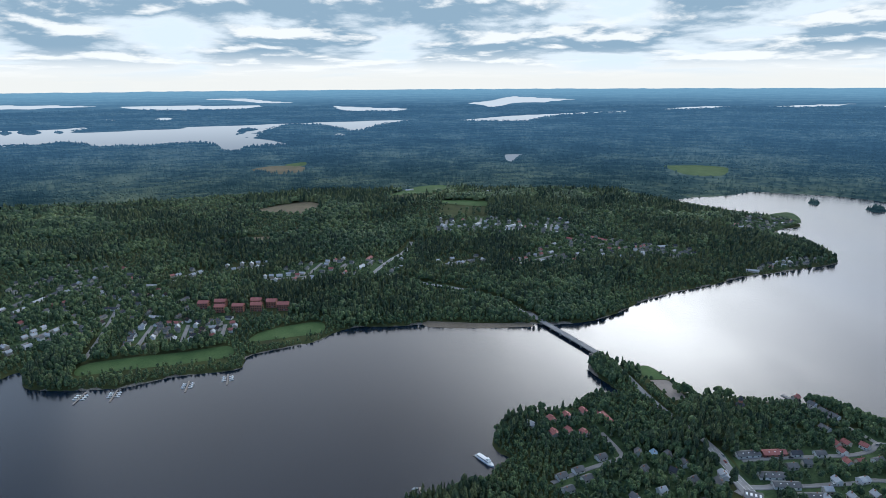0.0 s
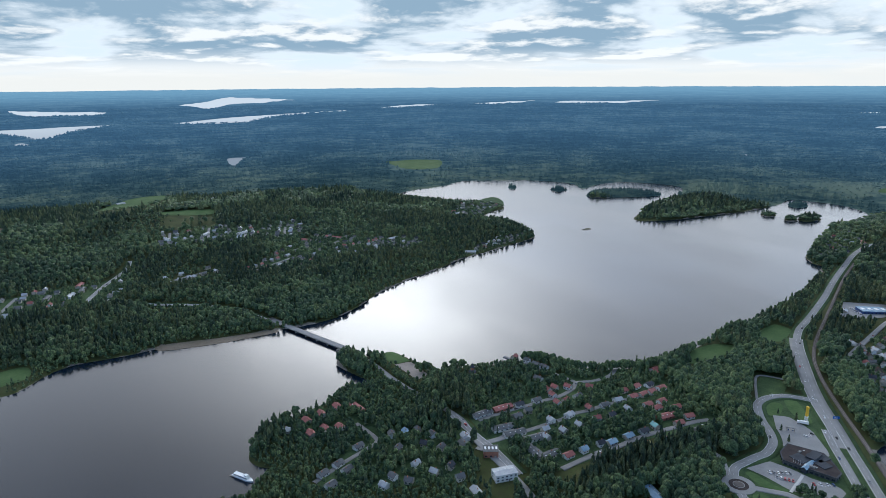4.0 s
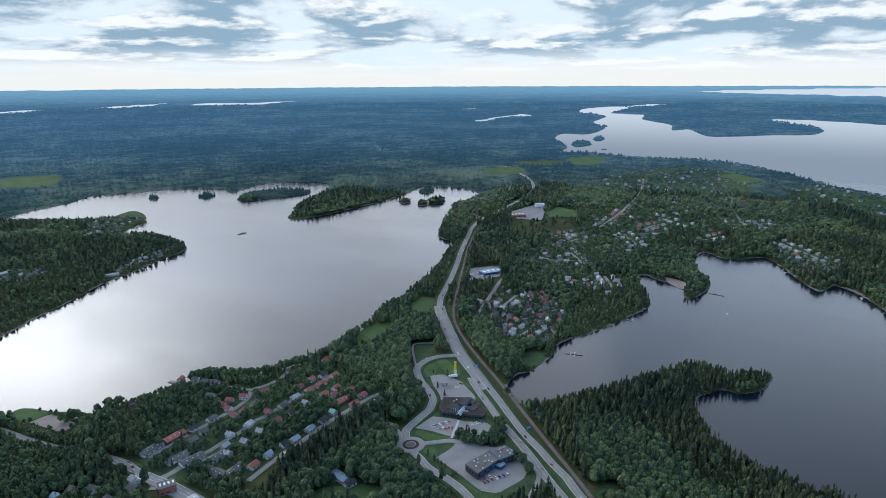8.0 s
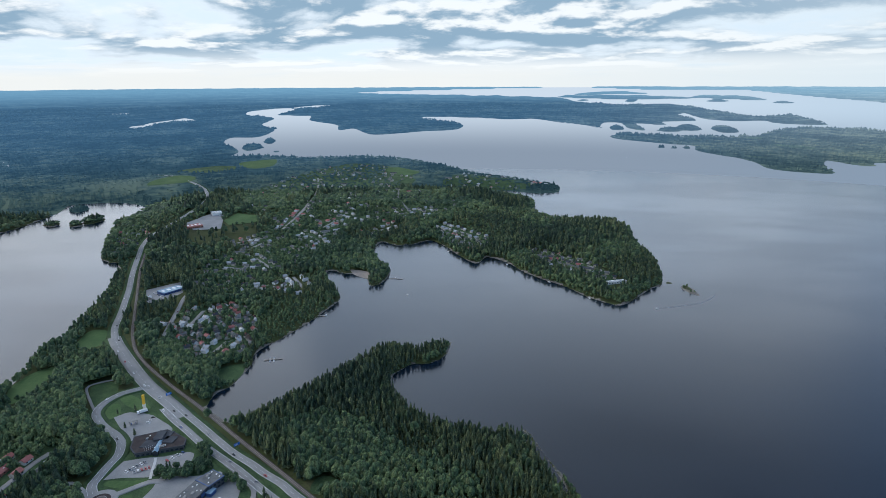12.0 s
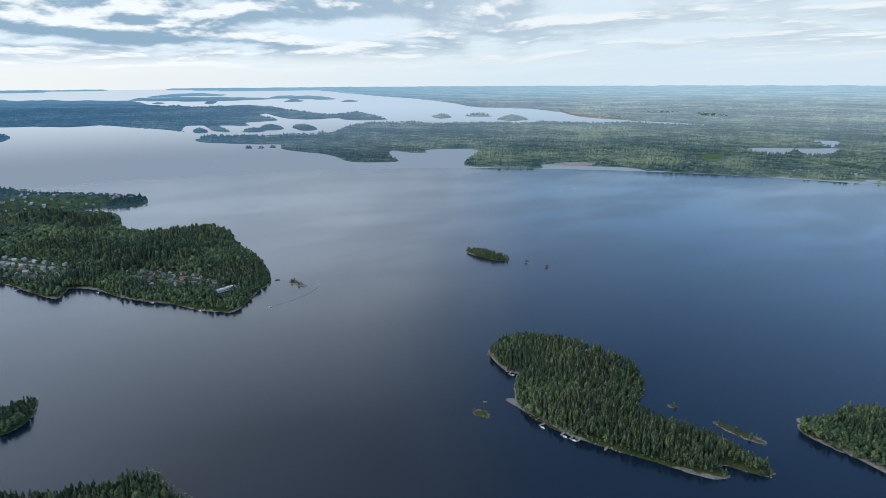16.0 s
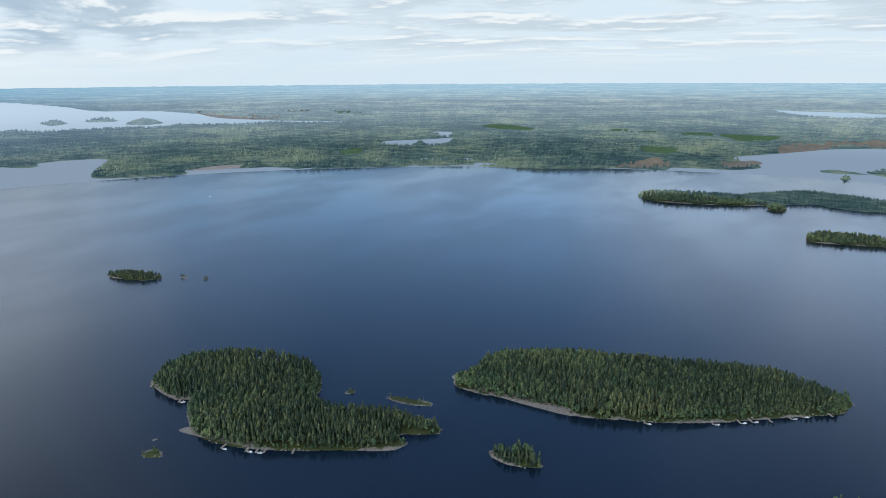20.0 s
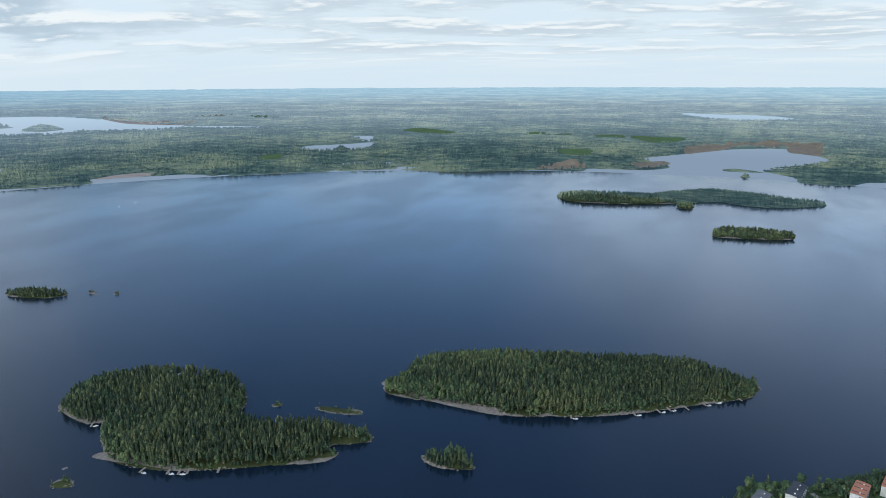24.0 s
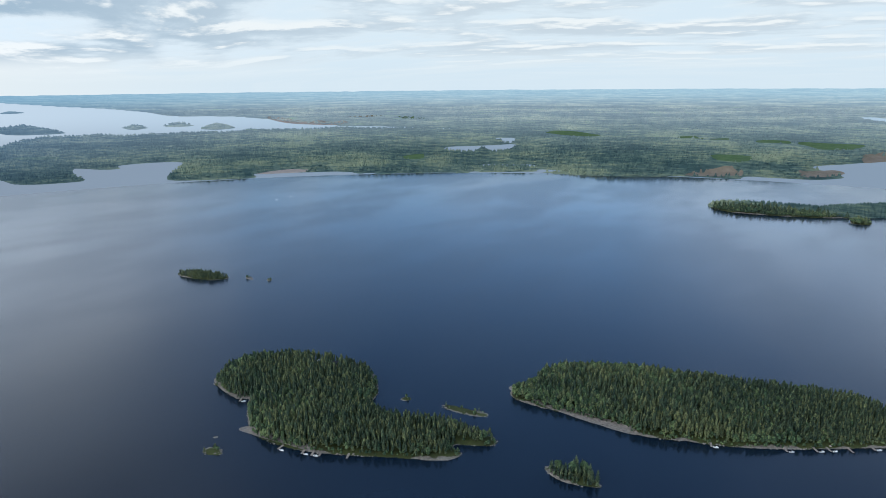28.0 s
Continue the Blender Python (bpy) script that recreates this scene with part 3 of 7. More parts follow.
ISLES["far_b"] = [(10400, -1920), (10080, -1980), (11520, -2320), (11640, -2220)]
ISLES["far_c"] = [(9780, -3900), (9660, -4020), (9800, -4200), (10440, -4280)]
ISLES["far_d"] = [(10560, -3200), (10160, -3260), (10240, -3480), (10940, -3500)]
ISLES["far_e"] = [(8980, -1900), (8720, -2140), (9080, -2460), (9180, -2120)]
ISLES["far_f"] = [(14860, -1580), (15220, -2640), (16000, -3600), (17200, -2620)]
ISLES["far_g"] = [(12620, -3520), (10960, -4180), (11980, -4480), (13480, -4100)]
ISLES["far_h"] = [(12660, -4320), (12480, -4480), (13360, -4680)]
ISLES["far_i"] = [(8880, -3120), (8840, -3140), (9260, -3260)]
ISLES["north_isle_a"] = [(-1527, 4764), (-1510, 4991), (-1367, 4920), (-1316, 4641)]
ISLES["north_isle_b"] = [(-1436, 4451), (-1408, 4648), (-1259, 4438), (-1279, 4213)]
ISLES["north_isle_c"] = [(-3174, 4786), (-3205, 4955), (-2983, 4771), (-2949, 4564)]
ISLES["north_isle_d"] = [(-3317, 4797), (-3219, 4790), (-3094, 4526)]
ISLES["north_isle_e"] = [(-2929, 4821), (-2886, 4873), (-2774, 4651)]
ISLES["far_j"] = [(10880, -1220), (10540, -1280), (10940, -1420), (11280, -1380)]
PONDS = {}
PONDS["lake_north"] = [(-2580, 3520), (-2440, 3520), (-2320, 3820), (-2080, 3760), (-1845, 3475), (-1800, 3720), (-1655, 3495), (-1360, 3780), (-1185, 3405), (-1085, 3285), (-1020, 3310), (-1130, 3555), (-1005, 3615), (-680, 3435), (-940, 3820), (-1120, 4080), (-1420, 4400), (-1460, 4820), (-1200, 5160), (-860, 5060), (-580, 4640), (-600, 4980), (-460, 5350), (-400, 5720), (-230, 6130), (-750, 6010), (-1325, 5740), (-1750, 5480), (-2114, 5300), (-2080, 5100), (-2360, 5000), (-2440, 4900), (-2780, 4760), (-2820, 5100), (-2980, 5380), (-3060, 5180), (-3200, 5020), (-3540, 4880)]
PONDS["lake_n2"] = [(-60, 5860), (260, 6200), (700, 6740), (1240, 7140), (2220, 7700), (2020, 7180), (1640, 6980), (1320, 6560), (840, 6040), (680, 5600), (240, 5580), (80, 5840)]
PONDS["lake_n3"] = [(-7940, 10760), (-6420, 10780), (-5400, 10120), (-5100, 9080), (-5720, 8800), (-6440, 8720)]
PONDS["lake_n4"] = [(-5000, 10060), (-4400, 10440), (-3620, 10300), (-3140, 10480), (-2720, 9920), (-2700, 8720), (-2900, 8240), (-3980, 8560)]
PONDS["lake_n5"] = [(-5140, 13780), (-4760, 15080), (-3340, 12620), (-2060, 10640), (-2840, 10780), (-4160, 12780)]
PONDS["lake_n6"] = [(-1640, 9760), (-1080, 9240), (-480, 8760), (-560, 7740), (-1120, 7820)]
PONDS["lake_n7"] = [(340, 10460), (920, 12100), (1620, 15080), (2160, 13900), (2520, 12120), (1620, 10500), (1040, 10060), (660, 8580), (620, 9640)]
PONDS["lake_n8"] = [(2400, 7640), (3360, 8740), (4000, 8840), (3080, 7700), (2660, 7600)]
PONDS["lake_n9"] = [(4000, 8240), (5060, 9080), (6120, 9360), (4680, 8140)]
PONDS["lake_n10"] = [(5380, 7900), (6360, 8940), (6920, 8420), (7900, 8260), (6000, 7300)]
PONDS["pond_a"] = [(310, 3160), (440, 3150), (365, 3080), (305, 2800)]
PONDS["pond_b"] = [(-2820, 6240), (-2960, 6820), (-2760, 6600), (-2600, 6040)]
PONDS["pond_c"] = [(-3400, 6460), (-3280, 6460), (-3100, 6000)]
PONDS["pond_d"] = [(-740, 4260), (-740, 4600), (-620, 4260), (-680, 4160)]
PONDS["lake_n11"] = [(4820, 2800), (5180, 3000), (5780, 3040), (5980, 3080), (5640, 2780), (5160, 2600), (5140, 2760), (4980, 2780)]
PONDS["lake_n12"] = [(4820, 2940), (4960, 2920), (4840, 2800), (4520, 2700)]
PONDS["lake_n13"] = [(8180, 2720), (8960, 2640), (9000, 2380), (7880, 2400)]
PONDS["pond_e"] = [(6700, 4280), (6860, 4160), (6220, 3860)]
PONDS["pond_f"] = [(2665, 2245), (2685, 2250), (2465, 2040), (2495, 2085)]
PONDS["east_pond"] = [(1980, -2965), (2020, -3095), (1870, -3265), (1755, -3400), (1635, -3065), (1625, -2920), (1845, -3165), (1715, -2820), (1775, -2750)]
PONDS["east_pond_b"] = [(2080, -3700), (1960, -3780), (1805, -3440), (1900, -3485)]
PONDS["west_far_lake"] = [(160, -7360), (-140, -7280), (-660, -7100), (-980, -6360), (-460, -5940), (-120, -6160)]
ROADS = {}
ROADS["highway_east"] = (8.5, [(442, 133), (464, 162), (478, 178), (492, 199), (507, 218), (524, 243), (548, 272), (570, 298), (592, 325), (614, 351)])
ROADS["highway_west"] = (8.5, [(433, 146), (456, 177), (470, 195), (496, 226), (515, 252), (535, 279), (561, 310), (582, 336), (602, 358)])
ROADS["highway"] = (17, [(588, 326), (616, 359), (646, 397), (679, 433), (718, 471), (759, 509), (788, 533)])
ROADS["highway_north"] = (10, [(773, 522), (823, 554), (874, 577), (937, 607), (1004, 640), (1078, 679), (1168, 723), (1248, 758), (1325, 780), (1395, 770), (1495, 775), (1640, 810), (1775, 855), (1895, 925), (2000, 1020), (2090, 1115), (2170, 1240)])
ROADS["slip_road"] = (9, [(649, 400), (641, 411), (628, 424), (610, 430), (593, 429), (578, 422), (559, 401), (545, 379), (531, 364), (510, 354), (493, 353), (474, 351), (461, 349), (449, 340)])
ROADS["south_road"] = (8, [(434, 319), (428, 305), (421, 291), (417, 269), (411, 249), (400, 228)])
ROADS["west_road"] = (7, [(445, 342), (455, 357), (462, 370), (459, 384)])
ROADS["shop_road"] = (7, [(448, 323), (460, 311), (472, 299), (473, 289)])
ROADS["service_lane"] = (5, [(431, 192), (452, 195), (468, 200), (487, 220), (505, 242), (520, 260)])
ROADS["crossing_walk"] = (2.6, [(509, 315), (500, 311), (491, 308), (476, 302)])
ROADS["foot_path"] = (3, [(579, 421), (605, 446), (643, 475), (666, 447)])
ROADS["street_east"] = (6, [(313, 416), (343, 421), (364, 424), (383, 424), (410, 428), (437, 429), (462, 428), (489, 427), (507, 423)])
ROADS["street_mid"] = (5.5, [(298, 488), (322, 487), (343, 489), (367, 491), (385, 496), (400, 495), (425, 497), (451, 497), (479, 498), (505, 504), (518, 506)])
ROADS["street_west"] = (5.5, [(282, 526), (306, 529), (327, 531), (355, 532), (374, 534), (394, 536), (417, 544), (432, 556), (456, 551), (482, 555), (503, 570)])
ROADS["street_park"] = (5, [(392, 662), (404, 633), (415, 604), (426, 575), (432, 556)])
ROADS["street_south"] = (8, [(262, 548), (264, 517), (267, 495), (271, 466), (272, 425)])
ROADS["street_cross"] = (7, [(298, 488), (283, 485), (269, 485), (256, 477)])
ROADS["bridge_road"] = (7, [(203, 778), (214, 752), (226, 708), (233, 667), (243, 622), (258, 574), (266, 535), (262, 495), (264, 459), (266, 420), (265, 390)])
ROADS["cape_street"] = (5, [(162, 579), (170, 549), (171, 534), (156, 526), (130, 514), (97, 496)])
ROADS["north_road"] = (8, [(138, 904), (110, 959), (44, 1031), (-45, 1079), (-100, 1124), (-131, 1125), (-107, 1215), (-77, 1291), (-70, 1348)])
ROADS["north_street"] = (6, [(-531, 976), (-506, 896), (-486, 821), (-473, 765)])
ROADS["market_street"] = (7, [(747, 464), (771, 455), (831, 474), (898, 495), (957, 513), (1002, 517)])
ROADS["town_street"] = (6, [(2170, 635), (1965, 575), (1760, 530), (1615, 510), (1505, 505)])
ROADS["town_lane"] = (6, [(1900, 300), (1785, 285), (1670, 250), (1600, 220)])
ROADS["cape_row"] = (5, [(1312, -67), (1281, -105), (1249, -146), (1200, -183), (1161, -213)])
ROADS["shore_road"] = (10, [(-188, -531), (-205, -567), (-226, -605), (-256, -655), (-294, -704), (-343, -749), (-402, -792)])
ROADS["estate_road"] = (5, [(-153, -550), (-155, -568), (-167, -585), (-173, -597)])
ROADS["estate_path"] = (4, [(-127, -605), (-136, -594), (-148, -586)])
RAIL_A = [(446, 127), (467, 152), (493, 182), (518, 211), (542, 239), (577, 280), (617, 328), (653, 374), (700, 431), (743, 473), (801, 513), (875, 554), (978, 610), (1117, 685), (1218, 733)]
RAIL_B = [(-176, -529), (-193, -564), (-214, -607), (-248, -659), (-287, -714), (-332, -761), (-354, -778), (-405, -813)]
AREAS = {}
AREAS["lot_shop"] = ("asphalt", [(470, 344), (500, 343), (508, 325), (512, 307), (523, 289), (519, 280), (499, 276), (489, 294), (478, 303), (475, 329)])
AREAS["lot_station"] = ("asphalt", [(577, 401), (590, 392), (589, 372), (587, 362), (568, 332), (559, 323), (549, 334), (537, 348), (534, 357), (556, 380)])
AREAS["lot_market"] = ("asphalt", [(438, 295), (459, 292), (480, 294), (484, 260), (493, 242), (480, 220), (469, 212), (454, 209), (423, 218), (418, 233), (428, 260)])
AREAS["lot_estate"] = ("asphalt", [(-129, -589), (-137, -598), (-153, -587), (-174, -601), (-173, -588), (-162, -572), (-145, -546), (-138, -545)])
AREAS["lot_north"] = ("asphalt", [(992, 602), (1037, 562), (981, 528), (944, 535), (926, 563)])
AREAS["lot_school"] = ("asphalt", [(1410, 740), (1530, 725), (1490, 680), (1395, 645), (1360, 695)])
AREAS["sand_field"] = ("sand", [(250, 698), (272, 698), (278, 654), (260, 646)])
AREAS["pitch"] = ("grass", [(235, 741), (263, 740), (274, 700), (250, 700)])
AREAS["meadow_a"] = ("grass", [(597, 549), (639, 567), (692, 558), (672, 540), (631, 534), (601, 534)])
AREAS["meadow_b"] = ("grass", [(754, 570), (809, 585), (812, 559), (765, 536), (749, 546)])
AREAS["meadow_c"] = ("grass", [(630, 568), (672, 570), (690, 553), (652, 536), (608, 541)])
AREAS["verge_loop"] = ("grass", [(578, 416), (600, 421), (606, 412), (583, 398), (570, 407)])
AREAS["verge_shop"] = ("grass", [(463, 339), (470, 337), (472, 316), (476, 305), (470, 304), (460, 320)])
AREAS["verge_park"] = ("grass", [(439, 312), (453, 307), (438, 293), (426, 268), (416, 234), (407, 244), (418, 279)])
AREAS["verge_mid"] = ("grass", [(621, 422), (628, 411), (604, 374), (595, 380), (604, 403)])
AREAS["verge_lane"] = ("rough", [(641, 470), (656, 447), (629, 430), (603, 434), (586, 430)])
AREAS["yard_south"] = ("grass", [(338, 355), (361, 335), (373, 312), (358, 297), (321, 338)])
AREAS["town_green"] = ("grass", [(1910, 1120), (2040, 1150), (2125, 1120), (2090, 1040), (1985, 1030)])
AREAS["town_green_b"] = ("rough", [(2215, 1195), (2290, 1190), (2405, 1120), (2380, 1000), (2240, 1060)])
AREAS["town_green_c"] = ("grass", [(2470, 1050), (2605, 945), (2415, 890), (2330, 930)])
AREAS["sports"] = ("grass", [(1465, 670), (1550, 670), (1535, 610), (1470, 585), (1430, 640)])
AREAS["shore_meadow"] = ("rough", [(697, 336), (713, 333), (722, 312), (690, 305), (664, 313), (662, 320)])
AREAS["green_north"] = ("grass", [(2340, 420), (2410, 385), (2300, 285), (2220, 335)])
AREAS["field_far_a"] = ("grass", [(900, 2560), (1050, 2565), (1120, 2475), (1010, 2265), (915, 2295), (885, 2390)])
AREAS["bay_meadow"] = ("grass", [(-458, 719), (-460, 755), (-348, 789), (-297, 808), (-283, 775), (-334, 753), (-399, 736)])
AREAS["bay_meadow_b"] = ("grass", [(-274, 824), (-261, 863), (-189, 898), (-177, 857), (-229, 835)])
AREAS["farm_a"] = ("grass", [(-160, 1900), (-80, 2050), (10, 2090), (10, 1975), (-85, 1880)])
AREAS["farm_b"] = ("grass", [(0, 1750), (120, 1745), (115, 1690), (10, 1695)])
AREAS["farm_c"] = ("stubble", [(-740, 2435), (-630, 2570), (-525, 2440), (-595, 2325)])
AREAS["farm_d"] = ("grass", [(-650, 2605), (-585, 2690), (-555, 2550), (-595, 2520)])
AREAS["felled"] = ("stubble", [(-500, 1655), (-395, 1775), (-325, 1710), (-360, 1610)])
AREAS["felled_b"] = ("stubble", [(-493, 1348), (-403, 1386), (-379, 1346), (-470, 1319)])
AREAS["glade"] = ("rough", [(487, 149), (493, 137), (477, 113), (469, 111), (466, 146)])
AREAS["bay_field"] = ("grass", [(589, -3031), (441, -3071), (420, -2893), (525, -2869)])
AREAS["ridge_field"] = ("grass", [(338, -3868), (254, -3956), (40, -3974), (84, -3743), (202, -3618), (266, -3731)])
AREAS["ridge_field_b"] = ("grass", [(523, -3864), (379, -3904), (370, -3770), (494, -3718)])
AREAS["west_farm"] = ("grass", [(1016, -4149), (928, -4208), (838, -4046), (925, -3889)])
AREAS["west_farm_b"] = ("grass", [(822, -4053), (699, -4041), (691, -3906), (780, -3889)])
AREAS["west_farm_c"] = ("grass", [(1795, -3882), (1726, -4105), (1450, -3975), (1426, -3808), (1640, -3808)])
AREAS["reeds_point"] = ("reed", [(237, -2814), (181, -2954), (118, -3042), (78, -2958), (118, -2819), (188, -2753)])
AREAS["reeds_west"] = ("reed", [(597, -2594), (543, -2720), (436, -2776), (401, -2697), (456, -2628), (539, -2593)])
AREAS["mudflat"] = ("reed", [(32, -3560), (-12, -3708), (-177, -3914), (-317, -4020), (-507, -4067), (-478, -3858), (-342, -3830), (-251, -3807), (-140, -3591), (-51, -3462), (22, -3368)])
AREAS["mudflat_b"] = ("reed", [(-497, -3985), (-582, -4050), (-663, -4023), (-582, -3492), (-513, -3533), (-454, -3606)])
AREAS["far_beach"] = ("sand", [(2095, -1753), (2085, -1840), (2016, -1921), (1961, -1928), (1982, -1859), (2064, -1766)])
AREAS["far_fields"] = ("stubble", [(4532, -4853), (4631, -5121), (4351, -5223), (4105, -5011), (4245, -4770)])
AREAS["far_fields_b"] = ("grass", [(3992, -5150), (3931, -5274), (3566, -5024), (3528, -4818), (3729, -4873)])
AREAS["far_sand"] = ("sand", [(5457, -4713), (5343, -4755), (4569, -4383), (4112, -4472), (3875, -4248), (4131, -4150), (4592, -4208)])
AREAS["glade_e"] = ("grass", [(1826, -2403), (1766, -2474), (1693, -2371), (1752, -2325)])
AREAS["service_area"] = ("rough", [(567, 422), (609, 441), (639, 414), (608, 360), (558, 301), (515, 254), (467, 199), (435, 189), (406, 232), (413, 276), (431, 324), (452, 354), (492, 355), (529, 367), (551, 398)])
AREAS["park"] = ("rough", [(202, 756), (234, 766), (268, 755), (292, 718), (314, 674), (279, 643), (254, 606), (235, 615), (223, 675), (212, 723)])
AREAS["reeds_d"] = ("reed", [(-26, 897), (56, 891), (124, 890), (132, 878), (55, 873), (-21, 879)])
AREAS["beach"] = ("sand", [(1146, 273), (1134, 237), (1096, 228), (1118, 260)])
AREAS["verge_shore"] = ("grass", [(-213, -562), (-231, -597), (-265, -651), (-302, -696), (-333, -724), (-371, -747), (-357, -714), (-291, -666), (-259, -618), (-234, -567)])
AREAS["estate_lawn"] = ("grass", [(-138, -601), (-150, -607), (-164, -595), (-153, -586)])
AREAS["estate_lawn_b"] = ("grass", [(-121, -595), (-134, -603), (-136, -594), (-126, -587)])
ZONES = {}
ZONES["old_town"] = (0, [(282, 551), (341, 582), (418, 587), (506, 565), (538, 517), (518, 412), (466, 415), (406, 424), (317, 414), (288, 432), (275, 498)])
ZONES["west_cape"] = (0, [(87, 600), (116, 630), (182, 641), (182, 565), (259, 522), (228, 449), (154, 458), (99, 492), (132, 537)])
ZONES["estate"] = (0, [(-58, -518), (-67, -593), (-108, -619), (-140, -620), (-184, -658), (-217, -667), (-209, -636), (-180, -599), (-167, -541)])
ZONES["bay_town"] = (46, [(-798, 1111), (-649, 1187), (-476, 1040), (-316, 904), (-392, 840), (-490, 841), (-595, 803)])
ZONES["bay_rows"] = (10, [(-440, 816), (-445, 883), (-331, 900), (-315, 849), (-391, 836)])
ZONES["mid_town"] = (14, [(-330, 1118), (-283, 1191), (-97, 1239), (-70, 1167), (-109, 1111), (-232, 1099)])
ZONES["mid_rows"] = (20, [(-18, 1430), (95, 1545), (190, 1530), (310, 1550), (286, 1433), (152, 1415)])
ZONES["east_rows"] = (30, [(152, 1201), (274, 1370), (352, 1378), (461, 1302), (422, 1236), (322, 1205)])
ZONES["point_town"] = (34, [(680, 1470), (810, 1620), (950, 1705), (925, 1590), (815, 1490), (720, 1455)])
ZONES["shore_row"] = (14, [(560, 1135), (702, 1221), (780, 1228), (707, 1189), (608, 1145)])
ZONES["bay_villas"] = (62, [(839, 464), (904, 468), (931, 409), (863, 351), (778, 325), (730, 347), (725, 386), (774, 438)])
ZONES["town_a"] = (70, [(1725, 770), (2300, 695), (2520, 550), (2270, 300), (1915, 320), (1910, 580), (1595, 610)])
ZONES["town_b"] = (70, [(1345, 544), (1775, 535), (1920, 305), (1765, 100), (1545, 170), (1445, 350), (1280, 360), (1131, 434)])
ZONES["town_c"] = (18, [(1066, 549), (1238, 554), (1135, 412), (960, 411), (976, 482)])
ZONES["cape_houses"] = (26, [(1312, -67), (1265, -148), (1162, -218), (1101, -232), (1128, -184), (1195, -111)])
ZONES["cape_top"] = (22, [(2165, 190), (2345, 60), (2230, -135), (2085, -95), (2085, 125)])
ZONES["bay_head"] = (20, [(1520, 140), (1429, 25), (1332, 9), (1308, 56), (1384, 111)])
ZONES["hill_town"] = (16, [(1199, 796), (1390, 895), (1465, 880), (1340, 795), (1225, 780)])
ZONES["north_villas"] = (12, [(382, 1281), (459, 1316), (521, 1255), (471, 1214)])
HOMES = {}
HOMES["b", "l"] = [(363, 351)]
HOMES["b", "m"] = [(406, 433), (383, 431)]
HOMES["b", "s"] = [(349, 431), (435, 409), (201, 534)]
HOMES["g", "l"] = [(297, 500), (291, 534), (303, 486), (317, 470), (304, 448), (313, 438), (-169, 1365)]
HOMES["g", "m"] = [(323, 514), (361, 535), (425, 495), (410, 524), (476, 411), (414, 618), (419, 607), (394, 582), (246, 490), (107, 503), (124, 512), (129, 499), (150, 532), (109, 483)]
HOMES["g", "s"] = [(339, 518), (409, 632), (355, 413), (187, 537), (214, 532), (225, 518), (184, 510), (175, 457), (164, 469), (223, 493), (219, 442)]
HOMES["k", "m"] = [(338, 535), (427, 434), (504, 512), (360, 335)]
HOMES["k", "s"] = [(417, 473), (371, 433), (218, 461), (211, 506), (551, -589)]
HOMES["r", "l"] = [(317, 536), (469, 447), (172, 608), (-384, 954), (-363, 967), (-328, 951), (-305, 969), (-278, 968), (-257, 955)]
HOMES["r", "m"] = [(330, 430), (469, 475), (473, 465), (488, 474), (493, 457), (491, 436), (471, 430), (466, 513), (487, 515), (467, 497), (481, 496), (494, 497), (511, 499), (533, 535), (552, 529), (133, 612), (153, 621), (115, 605), (144, 576), (129, 580), (113, 577), (565, 525), (539, 541)]
HOMES["r", "s"] = [(405, 496), (398, 474), (385, 538), (387, 552), (398, 553), (391, 521), (379, 520), (413, 548), (436, 537), (402, 652)]
HOMES["t", "s"] = [(444, 436)]
HOMES["w", "l"] = [(496, 409), (-158, 1167), (-589, 1031), (-105, 1975), (334, 1212), (2, 1464), (83, 1473), (164, 1471)]
HOMES["w", "m"] = [(376, 493), (446, 498), (254, 500), (92, 595), (223, 418), (948, 571)]
HOMES["w", "s"] = [(335, 478), (351, 491), (328, 465), (351, 468), (373, 471), (442, 476), (190, 478), (201, 459), (253, 501), (152, 460), (571, -578)]
HOMES["w", "x"] = [(135, 1910)]
HOMES["y", "s"] = [(410, 411)]
BRIDGE = [(137, 915), (204, 775)]
ROUNDABOUT = (443, 329)
PYLON = (597, 377)
CAFE = [(507, 341), (531, 352), (549, 323), (535, 299)]
MARKET = [(429, 241), (439, 264), (477, 248), (475, 233)]
CANOPY, LORRY = (567, 372), (591, 375)
SIGNS = [(533, 243), (628, 365)]
BLOCKS = [[(-192, -645), (-202, -641), (-193, -619), (-182, -623)], [(-164, -625), (-174, -620), (-165, -598), (-155, -602)], [(-111, -602), (-122, -600), (-113, -578), (-101, -581)], [(-81, -579), (-91, -575), (-81, -554), (-70, -557)], [(-64, -545), (-74, -543), (-72, -522), (-61, -520)], [(-111, -564), (-118, -570), (-135, -550), (-126, -544)]]
MARINAS = [(-424, 677), (-389, 683), (-312, 705), (-270, 723)]
JETTIES = [(1101, 186), (738, 291), (1216, -32), (903, 263), (1111, -106), (1029, -168), (1305, 92), (45, 529), (-21, 487), (585, -463), (442, -427), (432, -430), (425, -434), (399, -446), (467, -420), (100, -666), (36, -697), (11, -713), (0, -721), (-18, -731), (-37, -748), (-48, -758), (-76, -775)]
BOATS = [(980, -268), (3015, -590), (1013, 142), (1565, -1390), (1575, -1460)]
WAKE = [(980, -268), (987, -290), (998, -317), (1011, -344), (1034, -367), (1055, -381)]
FLATS = [(247, 429), (268, 426)]
BRICK_HOUSE = [(257, 468), (270, 462)]
DEPOT, SCHOOL, HALL, LODGE = [(969, 562), (1003, 542)], [(1375, 720), (1400, 695)], [(1510, 720), (1525, 700)], [(1092, -202), (1107, -241)]
BELFRY = (326, 626)
